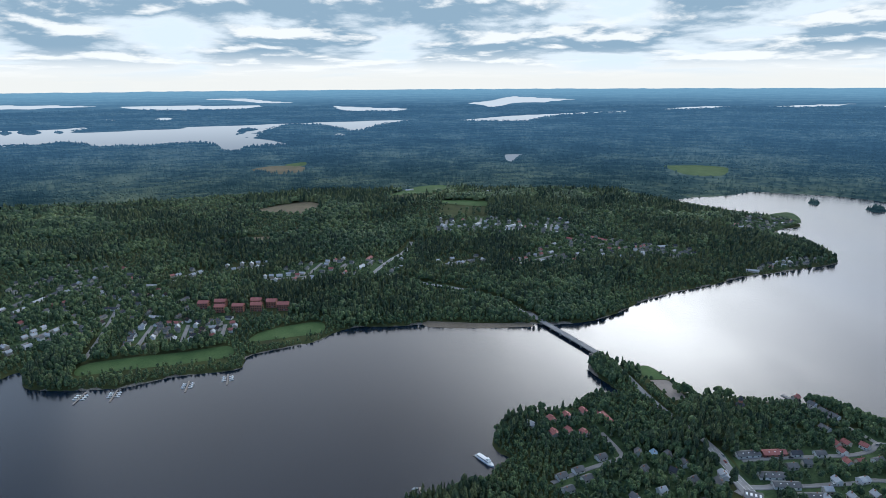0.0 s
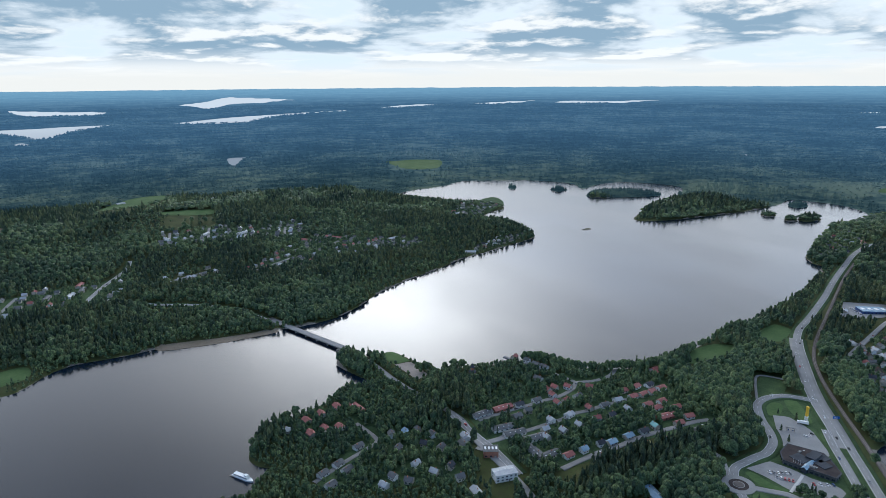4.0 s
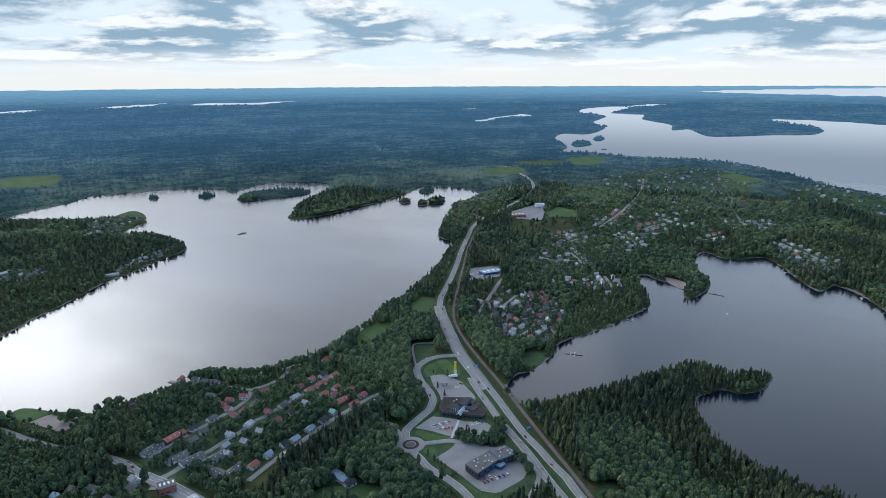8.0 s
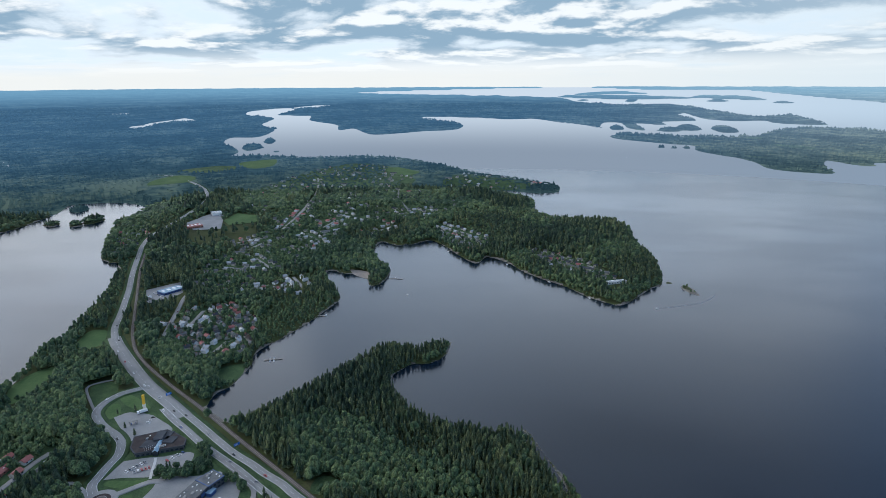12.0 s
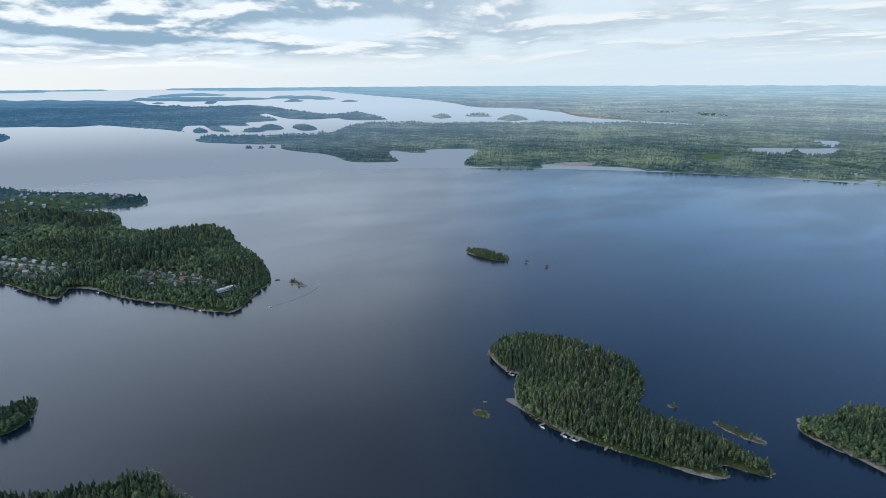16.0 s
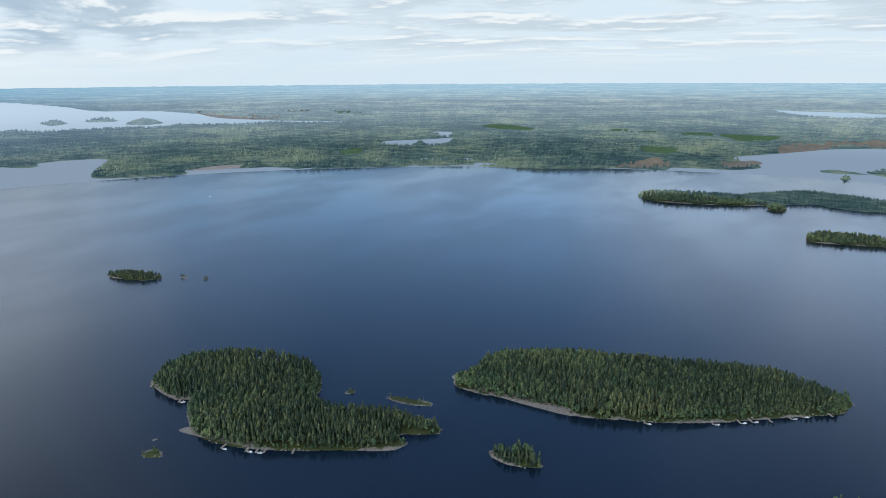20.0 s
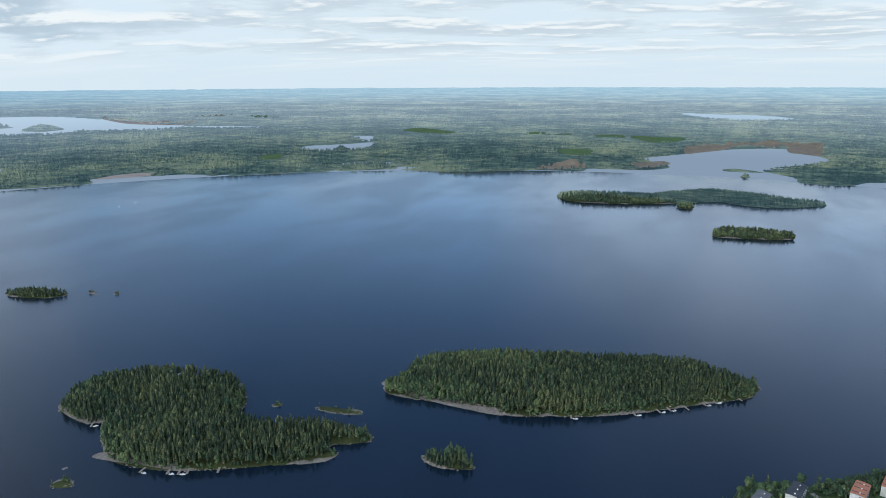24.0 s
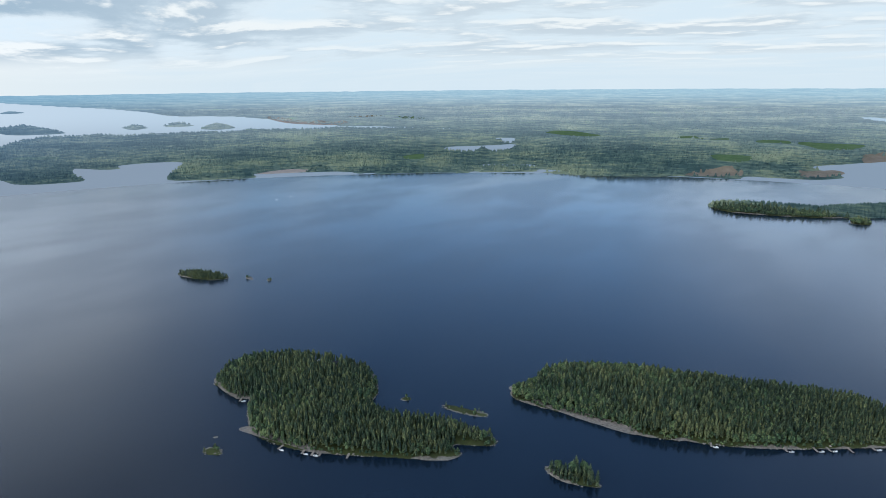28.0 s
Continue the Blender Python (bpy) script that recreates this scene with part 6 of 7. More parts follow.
def plant_isles():
    """Close woods on the small far islands."""
    xs, ys = [], []
    rng = np.random.default_rng(77)
    for name, line in ISLES.items():
        line = np.array(line, float)
        d = np.hypot(*line.mean(0))
        if (not 900 < d < 6000 and name != "round_islet") or name in ("lw_skerry", "cape_skerry", "cape_reef", "reed_isle", "ne_isle_c", "isle_tiny", "isle_tiny_b"):
            continue
        low, high = line.min(0), line.max(0)
        gap = (3.9 if name in ("round_islet", "small_isle") else 5.5) * max(1.0, d / 1500)
        gx, gy = np.meshgrid(np.arange(low[0], high[0], gap), np.arange(low[1], high[1], gap))
        gx, gy = gx.ravel() + rng.uniform(-0.4, 0.4, gx.size) * gap, gy.ravel() + rng.uniform(-0.4, 0.4, gy.size) * gap
        keep = inside(curve(line, True, 4), gx, gy) & (inland_at(gx, gy) > 1.0)
        xs.append(gx[keep])
        ys.append(gy[keep])
    x, y = np.concatenate(xs), np.concatenate(ys)
    grow = np.maximum(1.0, np.hypot(x, y) / 1500)
    # far islands take the backdrop's material with its painted haze
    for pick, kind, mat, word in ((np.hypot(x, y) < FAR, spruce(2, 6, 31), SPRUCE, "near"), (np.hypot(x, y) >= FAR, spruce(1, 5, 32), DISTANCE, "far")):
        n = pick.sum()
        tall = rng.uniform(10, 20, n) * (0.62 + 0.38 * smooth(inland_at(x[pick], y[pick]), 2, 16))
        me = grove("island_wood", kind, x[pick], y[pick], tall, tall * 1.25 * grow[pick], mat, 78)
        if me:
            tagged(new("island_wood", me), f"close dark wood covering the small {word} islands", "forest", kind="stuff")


plant_isles()


def park_trees():
    """Rows and clumps of big leafy trees round the park by the bridge."""
    rng = np.random.default_rng(66)
    xs = []
    for line, count in zip(PARK_TREES, (14, 8, 16, 34, 16, 12, 14)):
        line = np.array(line, float)
        p = rng.uniform(line.min(0), line.max(0), (count * 30, 2))
        p = p[inside(line, p[:, 0], p[:, 1])][:count]
        xs.append(p[inland_at(p[:, 0], p[:, 1]) > 0.5])
    p = np.vstack(xs)
    belt = resample(np.array(SHORE_BELT, float), 3.0)
    belt = np.vstack([belt * (1 - k / np.linalg.norm(belt, axis=1, keepdims=True)) for k in (3, 9)]) + rng.normal(0, 2.0, (2 * len(belt), 2))
    p = np.vstack([p, belt[inland_at(belt[:, 0], belt[:, 1]) > 0.5]])
    tall = rng.uniform(10, 16, len(p)) * np.where((p[:, 0] < 262) & (p[:, 1] < 730), 0.55, 1.0)
    me = grove("park_trees", birch(8, 67), p[:, 0], p[:, 1], tall, tall * rng.uniform(1.0, 1.4, len(p)), BIRCH, 68)
    tagged(new("park_trees", me), "big leafy trees in rows round the park", "trees", kind="stuff")


park_trees()


def shore_bushes():
    """Alder and willow scrub close to the water of the nearer shores."""
    rng = np.random.default_rng(55)
    p = np.vstack([resample(np.vstack([s, s[:1]]), 2.6) for s in SHORES[:2 + len(ISLES)] if np.hypot(s[:, 0], s[:, 1]).min() < 1500])
    p = p[np.hypot(p[:, 0], p[:, 1]) < 1600]
    p = np.vstack([p, p]) + rng.normal(0, 3.0, (2 * len(p), 2))
    inland = inland_at(p[:, 0], p[:, 1])
    i, j = raster(p[:, 0], p[:, 1])
    p = p[(inland > 0.7) & (inland < 9) & (DENSE[np.clip(i, 0, 1499), np.clip(j, 0, 2699)] > 0) & (vnoise(p[:, 0], p[:, 1], 22, 88, 2) > 0.4)]
    tall = rng.uniform(2.5, 7.0, len(p))
    me = grove("shore_bushes", birch(2, 61), p[:, 0], p[:, 1], tall, tall * rng.uniform(1.2, 1.9, len(p)), BIRCH, 62)
    tagged(new("shore_bushes", me), "green alder bushes along the water's edge", "bushes", kind="stuff")


shore_bushes()


# ---------- blocks of flats ----------
def flats(quad, storeys, roof_mat, roof_word, wall="white", word="white rendered"):
    q = np.array(quad, float)
    mid = q.mean(0)
    a, b = (q[1] - q[0]), (q[2] - q[1])
    la, lb = np.linalg.norm(a), np.linalg.norm(b)
    along = a if la > lb else b
    l, w = max(la, lb), min(la, lb)
    h = storeys * 3.0 + 1.2
    turn = math.degrees(math.atan2(along[1], along[0]))
    ob = thing("apartment_block", f"{word} apartment block with a low {roof_word} roof", "apartment block", "blocks of flats", mid, turn)
    part("wall", box((0, 0, -1.5, l, w, h + 1.5)), WALLS[wall], ob)
    roof = part("roof", gable_roof(l, w, h, 0.7 if wall == "white" else 3.0, 0.3, 0.3), roof_mat, ob)
    for i in range(3):
        part("roof_vent", box((l * (i / 3 - 0.3), 0.9, h + 0.75, 1.1, 0.8, 0.7)), TRIM, roof)
    if roof_word == "orange tiled":
        for i in range(3):
            part("roof_band", box((l * (i / 3 - 0.3), 0, h + 1.02, 0.9, w * 0.9, 0.06)), ROOFS["k"], roof)
    n = max(3, int(l / 3.6))
    first = None
    for s in range(storeys):
        for side in (-1, 1):
            for i in range(n):
                x = (i + 0.5) / n * l - l / 2
                m = pose(x, side * (w / 2 + 0.03), s * 3.0 + 1.5)
                if first is None:
                    first = part("window", box((0, 0, 0, 1.9, 0.14, 1.4)), GLASS, ob, m=m)
                else:
                    again(first, ob, m)
            again(first, ob, pose(side * (l / 2 + 0.03), w * 0.2, s * 3.0 + 1.5, 0, 0, 90))
    door = part("door", box((0, 0, 0, 1.4, 0.16, 2.2)), TIMBER, ob, m=pose(l * 0.12, -w / 2 - 0.05, 0.0))
    part("porch_roof", box((0, -0.6, 2.4, 2.6, 1.6, 0.2)), CONCRETE, door)
    return ob


for quad, colour, word in zip(BLOCKS, "ookggo", ("orange tiled", "orange tiled", "black", "grey", "grey", "orange tiled")):
    flats(quad, 4 if quad is BLOCKS[5] else 3, ROOFS[colour], word)
for i, (x, y) in enumerate(RED_FLATS):
    c = np.array([(-9, -6.5), (9, -6.5), (9, 6.5), (-9, 6.5)]) if i % 2 else np.array([(-8, -7), (-8, 7), (8, 7), (8, -7)])
    flats(c + (x, y), 3, ROOFS["r"], "red", "brick", "red brick")
(ax, ay), (bx, by) = FLATS
flats([(ax, ay + 6), (ax, ay - 6), (bx, by - 6), (bx, by + 6)], 2, ROOFS["w"], "pale metal")


# ---------- shop, cafe, filling station ----------
def frame_of(quad):
    q = np.array(quad, float)
    a = q[1] - q[0]
    b = q[3] - q[0]
    return q.mean(0), np.linalg.norm(a), np.linalg.norm(b), math.degrees(math.atan2(a[1], a[0]))


def sides_of(outline, mid, height, wide=2.6, gap=4.2, low=1.2, tall=1.8):
    """Window places round an outline: (x, y, z, length, turn)."""
    n = len(outline)
    for i in range(n):
        a, b = outline[i], outline[(i + 1) % n]
        d = b - a
        length = float(np.linalg.norm(d))
        k = int(length / gap)
        for q in range(k):
            yield (*(a + d * (q + 0.5) / k - mid), low), wide, math.degrees(math.atan2(d[1], d[0])), tall


def hall(name, outline, height, wall, roof_mat, label, category, rim, edge=0.5, bands=(1.2,)):
    """A flat-roofed hall on any outline, with rim, roof and windows."""
    o = np.array(outline, float)
    mid = o.mean(0)
    ob = thing(name, label, category, at=mid)
    q = o - mid
    part("wall", prism([tuple(p) for p in q], -1.0, height), wall, ob)
    grow = q * (1 + edge / np.linalg.norm(q, axis=1, keepdims=True))
    part("roof_edge", prism([tuple(p) for p in grow], height, height + 0.55), rim, ob)
    inner = q * (1 - 0.4 / np.linalg.norm(q, axis=1, keepdims=True))
    roof = part("roof", prism([tuple(p) for p in inner], height + 0.4, height + 0.6), roof_mat, ob)
    first = None
    for low in bands:
        for (x, y, z), wide, turn, tall in sides_of(o, mid, height, low=low):
            m = pose(x, y, z, 0, 0, turn)
            if first is None:
                first = part("window", box((0, 0, 0, wide, 0.25, tall)), GLASS, ob, m=m)
            else:
                again(first, ob, m)
    return ob, roof, q


def roof_clutter(roof, q, height, rng, lights, units, mat=TRIM):
    """Rooflights and machines set out inside an outline."""
    low, high = q.min(0), q.max(0)
    made = 0
    while made < lights + units:
        x, y = rng.uniform(low[0], high[0]), rng.uniform(low[1], high[1])
        if not inside(q * 0.8, np.array([x]), np.array([y]))[0]:
            continue
        if made < lights:
            part("skylight", box((x, y, height + 0.5, 1.4, 1.0, 0.5)), mat, roof)
        else:
            part("roof_unit", box((x, y, height + 0.5, 3.2, 2.0, 1.3)), CONCRETE, roof)
        made += 1


clutter = random.Random(3)
market, roof, q = hall("supermarket", MARKET_HALL, 7.2, WALLS["dark"], ROOFS["g"], "dark blue supermarket with a flat grey roof and white skylights", "supermarket", WALLS["dark"], bands=(3.6,))
roof_clutter(roof, q, 7.2, clutter, 9, 2)
a, b = q[2], q[3]
d = (b - a) / np.linalg.norm(b - a)
out = np.array([-d[1], d[0]])
out = out if out @ a > 0 else -out
for k in (0.25, 0.55, 0.8):
    p = a + (b - a) * k + out * 0.2
    part("fascia_panel", box((0, 0, 3.0, 5.0, 0.3, 3.2)), WALLS["blue"], market, "bright blue fascia panel", m=pose(*p, 0, 0, 0, math.degrees(math.atan2(d[1], d[0]))))
p = a + out * 2.5
entry = part("entrance", box((0, 0, -0.5, 8.0, 6.0, 4.6)), WALLS["blue"], market, m=pose(*p, 0, 0, 0, math.degrees(math.atan2(d[1], d[0]))))
part("entrance_roof", box((0, 0, 4.1, 8.6, 6.6, 0.3)), ROOFS["b"], entry)
wing, roof, q = hall("supermarket_wing", MARKET_WING, 8.0, WALLS["dark"], ROOFS["g"], "dark blue shop wing joined to the supermarket", "supermarket", WALLS["blue"], bands=(1.0, 4.6))
roof_clutter(roof, q, 8.0, clutter, 5, 2)

cafe, roof, q = hall("cafe", CAFE_MAIN, 4.6, WALLS["dark"], ROOFS["n"], "roadside cafe with black-edged stepped flat roofs and a glazed ridge", "cafe", ROOFS["k"], 0.9, (0.8,))
roof_clutter(roof, q, 4.6, clutter, 9, 3)
cafe_mid = np.array(CAFE_MAIN, float).mean(0)
u = np.array(CAFE_UPPER, float) - cafe_mid
upper = part("upper_floor", prism([tuple(p) for p in u], 4.9, 7.2), WALLS["dark"], cafe)
part("upper_roof", prism([tuple(p * 1.06 - u.mean(0) * 0.06) for p in u], 7.2, 7.6), ROOFS["k"], upper)
ends = np.array(CAFE_RIDGE, float) - cafe_mid
d = ends[1] - ends[0]
gable = part("glass_ridge", gable_roof(float(np.linalg.norm(d)), 5.0, 4.9, 1.8, 0.2, 0.15), ROOFS["b"], cafe, "pale blue glazed roof ridge", m=pose(*ends.mean(0), 0, 0, 0, math.degrees(math.atan2(d[1], d[0]))))
part("ridge_end", gable_wall(float(np.linalg.norm(d)) - 0.4, 4.8, 4.8, 1.7), GLASS, gable)
for k, (fx, fy, size) in enumerate(((0.55, 0.0, 0.34), (-0.45, 0.25, 0.3), (0.1, -0.45, 0.26))):
    span = q.max(0) - q.min(0)
    x, y = fx * span[0] * 0.4, fy * span[1] * 0.4
    part("raised_roof", box((x, y, 5.0, span[0] * size, span[1] * size * 0.8, 0.9)), ROOFS["k"], cafe)
mid, w, l, turn = frame_of(CAFE)
for i in range(8):
    x, y = mid + np.array([math.cos(radians(turn + 90)), math.sin(radians(turn + 90))]) * (i - 3.5) * 2.0 - np.array([math.cos(radians(turn)), math.sin(radians(turn))]) * w * 0.62
    if i == 0:
        pole = thing("flagpole", "slim white flagpole on a round foot", "flagpole", "flagpoles before the cafe", (x, y))
        part("pole", cylinder(0.10, 0.05, 0.5, 9.5, 8), TRIM, pole)
        part("foot", cylinder(0.35, 0.25, 0.2, 0.75, 8), CONCRETE, pole)
    else:
        copy_thing(pole, stand(x, y, 0))

pylon = thing("sign_tower", "tall yellow and white sign tower on a concrete foot", "sign tower", at=PYLON)
part("foot", cylinder(1.6, 1.4, -0.5, 1.0, 12), CONCRETE, pylon)
part("shaft", box((0, 0, 1.0, 2.2, 2.2, 17)), YELLOW, pylon)
for i in range(3):
    part("sign_panel", box((0, 0, 1.8 + i * 2.1, 2.6, 2.6, 1.6)), TRIM, pylon)
part("cap", box((0, 0, 18, 2.6, 2.6, 0.6)), YELLOW, pylon)

canopy = thing("fuel_canopy", "flat white filling station canopy on four posts", "canopy", at=CANOPY, turn=-50)
part("roof", box((0, 0, 4.6, 10, 5, 0.6)), CONCRETE, canopy)
for x in (-3.5, 3.5):
    for y in (-1.6, 1.6):
        part("post", cylinder(0.2, 0.2, 0.3, 4.6, 8, (x, y)), STEEL, canopy)
    part("pump", box((x * 0.6, 0, 0.5, 0.9, 0.6, 1.5)), WALLS["blue"], canopy)


def lorry(x, y, turn):
    ob = thing("lorry", "white articulated lorry parked on asphalt", "lorry", at=(x, y), turn=turn)
    part("trailer", box((-0.4, 0, 1.6, 8.0, 2.5, 2.7)), TRIM, ob)
    cab = part("cab", box((5.2, 0, 1.1, 2.2, 2.45, 2.6)), CAR_PAINT["white"], ob)
    part("windscreen", box((6.31, 0, 2.3, 0.06, 2.1, 1.0)), GLASS, cab)
    part("chassis", box((0.6, 0, 1.0, 10.4, 1.2, 0.5)), STEEL, ob)
    for wx in (-3.6, -2.2, 3.0, 5.4):
        for wy in (-1.05, 1.05):
            bm = cylinder(0.5, 0.5, -0.15, 0.15, 10)
            part("wheel", bm, RUBBER, ob, m=pose(wx, wy, 1.05, 90))


lorry(*LORRY, 130)


def big_box(name, ends, width, height, wall, roof, label, category):
    a, b = np.array(ends[0], float), np.array(ends[1], float)
    d = b - a
    l = float(np.linalg.norm(d))
    ob = thing(name, label, category, at=(a + b) / 2, turn=math.degrees(math.atan2(d[1], d[0])))
    part("wall", box((0, 0, -1, l, width, height + 1)), wall, ob)
    top = part("roof", box((0, 0, height, l + 0.8, width + 0.8, 0.5)), roof, ob)
    for i in range(4):
        part("roof_light", box((l * (i / 4 - 0.37), 0, height + 0.5, l * 0.12, width * 0.35, 0.6)), TRIM, top)
    n = max(3, int(l / 5))
    for i in range(n):
        for s in (-1, 1):
            part("window", box((l * ((i + 0.5) / n - 0.5), s * (width / 2 + 0.04), 1.2, 2.4, 0.12, 1.4)), GLASS, ob)
    part("door", box((l * 0.3, -width / 2 - 0.06, 0.3, 2.0, 0.16, 2.3)), TIMBER, ob)
    return ob


big_box("depot", DEPOT, 22, 4.5, WALLS["blue"], ROOFS["b"], "blue shop hall with pale rooflights beside a parking lot", "shop")
big_box("school", SCHOOL, 26, 5, WALLS["brick"], ROOFS["r"], "low brick school with a red roof", "school")
big_box("sports_hall", HALL, 26, 8, WALLS["white"], ROOFS["w"], "white sports hall with a bright flat roof", "hall")
big_box("lodge", LODGE, 9, 4, WALLS["white"], ROOFS["w"], "long white lodge with pale roof above the cape", "lodge")
big_box("brick_house", BRICK_HOUSE, 11, 7, WALLS["brick"], ROOFS["g"], "two-storey red brick house with a flat grey roof", "house")

belfry = thing("belfry", "dark red wooden belfry with a stepped roof", "bell tower", at=BELFRY)
part("lower_stage", box((0, 0, -0.5, 6, 6, 7)), WALLS["brick"], belfry)
part("skirt_roof", cylinder(5.2, 2.6, 6.4, 9.0, 8), ROOFS["k"], belfry)
part("upper_stage", box((0, 0, 8.8, 3.4, 3.4, 4)), WALLS["brick"], belfry)
part("spire", cylinder(3.0, 0.2, 12.6, 17.5, 8), ROOFS["k"], belfry)

# ---------- roundabout, signs ----------
ring = thing("roundabout", "small roundabout with a planted round island", "roundabout", at=ROUNDABOUT)
ring["kind"] = "structure"
part("roadway", cylinder(14.5, 14.2, 0.1, 0.74, 40), ASPHALT, ring)
part("apron", cylinder(8.6, 8.4, 0.3, 0.86, 32), ROOFS["n"], ring, "dark red cobbled apron")
part("kerb", cylinder(5.2, 5.1, 0.3, 0.98, 32), CONCRETE, ring)
part("planting", cylinder(4.9, 4.0, 0.6, 1.35, 24), BALLAST, ring, "low brown planting")
for x, y in SIGNS:
    sign = thing("road_sign", "large blue direction sign on two steel posts", "road sign", "blue road signs", (x, y), -35)
    part("panel", box((0, 0, 3.2, 6.5, 0.2, 3.0)), BLUE_SIGN, sign)
    for s in (-2.2, 2.2):
        part("post", cylinder(0.12, 0.12, -0.3, 5.6, 8, (s, 0.2)), STEEL, sign)
    for i in range(3):
        part("line", box((-0.6, -0.13, 3.8 + i * 0.75, 3.6, 0.05, 0.3)), PAINT, sign)

# ---------- bridge ----------
a, b = np.array(BRIDGE[0], float), np.array(BRIDGE[1], float)
d = b - a
span = float(np.linalg.norm(d))
bridge = thing("bridge", "long low concrete road bridge with railings across the strait", "bridge", at=(a + b) / 2, turn=math.degrees(math.atan2(d[1], d[0])), z=0.0)
deck = part("deck", box((0, 0, 3.0, span + 16, 9.6, 1.0)), CONCRETE, bridge)
part("roadway", box((0, 0, 4.0, span + 16, 7.5, 0.1)), ASPHALT, deck)
for s in (-1, 1):
    rail = part("railing", box((0, s * 4.6, 4.0, span + 14, 0.15, 0.2), (0, s * 4.6, 4.9, span + 14, 0.12, 0.15)), STEEL, bridge)
    post = None
    for i in range(25):
        m = pose((i / 24 - 0.5) * (span + 12), s * 4.6, 4.0)
        if post is None:
            post = part("rail_post", box((0, 0, 0, 0.12, 0.12, 1.0)), STEEL, rail, m=m)
        else:
            again(post, rail, m)
for i in range(7):
    part("pier", box((0, 0, -3, 1.6, 8, 6)), CONCRETE, bridge, m=pose((i / 6 - 0.5) * span * 0.92, 0, 0))
for s in (-1, 1):
    part("abutment", prism([(-13, -9), (13, -8), (13, 8), (-13, 9)], -2, 2.9), ROCK, bridge, m=pose(s * (span / 2 + 8), 0, 0))


# ---------- cars ----------
def car(paint, label):
    ob = new("car")
    tagged(ob, label, "car", "cars")
    bm = prism([(-2.2, -0.85), (2.0, -0.85), (2.2, -0.6), (2.2, 0.6), (2.0, 0.85), (-2.2, 0.85)], 0.35, 0.95)
    part("body", bm, CAR_PAINT[paint], ob)
    bm = bmesh.new()
    low = [bm.verts.new(p) for p in ((-1.9, -0.78, 0.95), (1.1, -0.78, 0.95), (1.1, 0.78, 0.95), (-1.9, 0.78, 0.95))]
    high = [bm.verts.new(p) for p in ((-1.4, -0.62, 1.48), (0.4, -0.62, 1.48), (0.4, 0.62, 1.48), (-1.4, 0.62, 1.48))]
    for i in range(4):
        bm.faces.new((low[i], low[(i + 1) % 4], high[(i + 1) % 4], high[i]))
    bm.faces.new(high)
    cabin = part("cabin", bm, GLASS, ob)
    part("roof", box((-0.5, 0, 1.48, 1.75, 1.2, 0.05)), CAR_PAINT[paint], cabin)
    wheel = None
    for x in (-1.35, 1.35):
        for y in (-0.8, 0.8):
            m = pose(x, y, 0.33, 90)
            if wheel is None:
                wheel = part("wheel", cylinder(0.33, 0.33, -0.11, 0.11, 8), RUBBER, ob, m=m)
            else:
                again(wheel, ob, m)
    return ob


CARS = {}
rng = random.Random(23)


def park(x, y, turn, rise=0.6):
    paint = rng.choice(["white", "white", "white", "black", "black", "grey", "grey", "grey", "blue", "red"])
    m = stand(x, y, turn, rise)
    if paint not in CARS:
        CARS[paint] = car(paint, f"{paint} passenger car with dark windows")
        CARS[paint].matrix_basis = m
    else:
        copy_thing(CARS[paint], m)


for count, ((ax, ay), (bx, by)) in CAR_ROWS:
    turn = math.degrees(math.atan2(by - ay, bx - ax)) + 90
    length = math.hypot(bx - ax, by - ay)
    count = min(count, int(length / 2.7) + 1)
    for i in range(count):
        f = i / max(count - 1, 1)
        park(ax + (bx - ax) * f, ay + (by - ay) * f, turn + rng.uniform(-3, 3) + rng.choice([0, 180]))
for count, ((ax, ay), (bx, by)) in CAR_ROWS:
    length = math.hypot(bx - ax, by - ay)
    d = np.array([bx - ax, by - ay]) / length
    n = np.array([-d[1], d[0]])
    strips = []
    for i in range(int(length / 2.6) + 2):
        p = np.array([ax, ay]) + d * (i * 2.6 - 1.3)
        strips.append(ribbon(np.array([p - n * 2.5, p, p + n * 2.5]), 0.22, 0.60, 1))
    at = np.cumsum([0] + [len(v) for v, f in strips[:-1]])
    link("stall_lines", np.concatenate([v for v, f in strips]), np.concatenate([f + o for (v, f), o in zip(strips, at)]), PAINT, "white painted parking stall lines", "road marking")
for name, width, line in ROAD_LINES:
    if width < 5.5:
        continue
    every = {"highway_east": 9, "highway_west": 8, "highway": 7, "highway_north": 22, "street_south": 9}.get(name, 17)
    for i in range(every // 2, len(line) - 1, every):
        d = line[i + 1] - line[i]
        t = math.degrees(math.atan2(d[1], d[0]))
        n = np.array([-d[1], d[0]]) / np.linalg.norm(d)
        s = rng.choice([-1, 1])
        p = line[i] + n * s * width * 0.24
        if abs(inland_at(np.array([p[0]]), np.array([p[1]]))[0]) > 4:
            park(p[0], p[1], t + (180 if s > 0 else 0), 0.66)


# ---------- jetties, boats ----------
def toward_water(x, y):
    h = 3.0
    g = [float(inland_at(np.array([x + dx]), np.array([y + dy]))[0]) for dx, dy in ((h, 0), (-h, 0), (0, h), (0, -h))]
    return math.degrees(math.atan2(-(g[2] - g[3]), -(g[0] - g[1])))


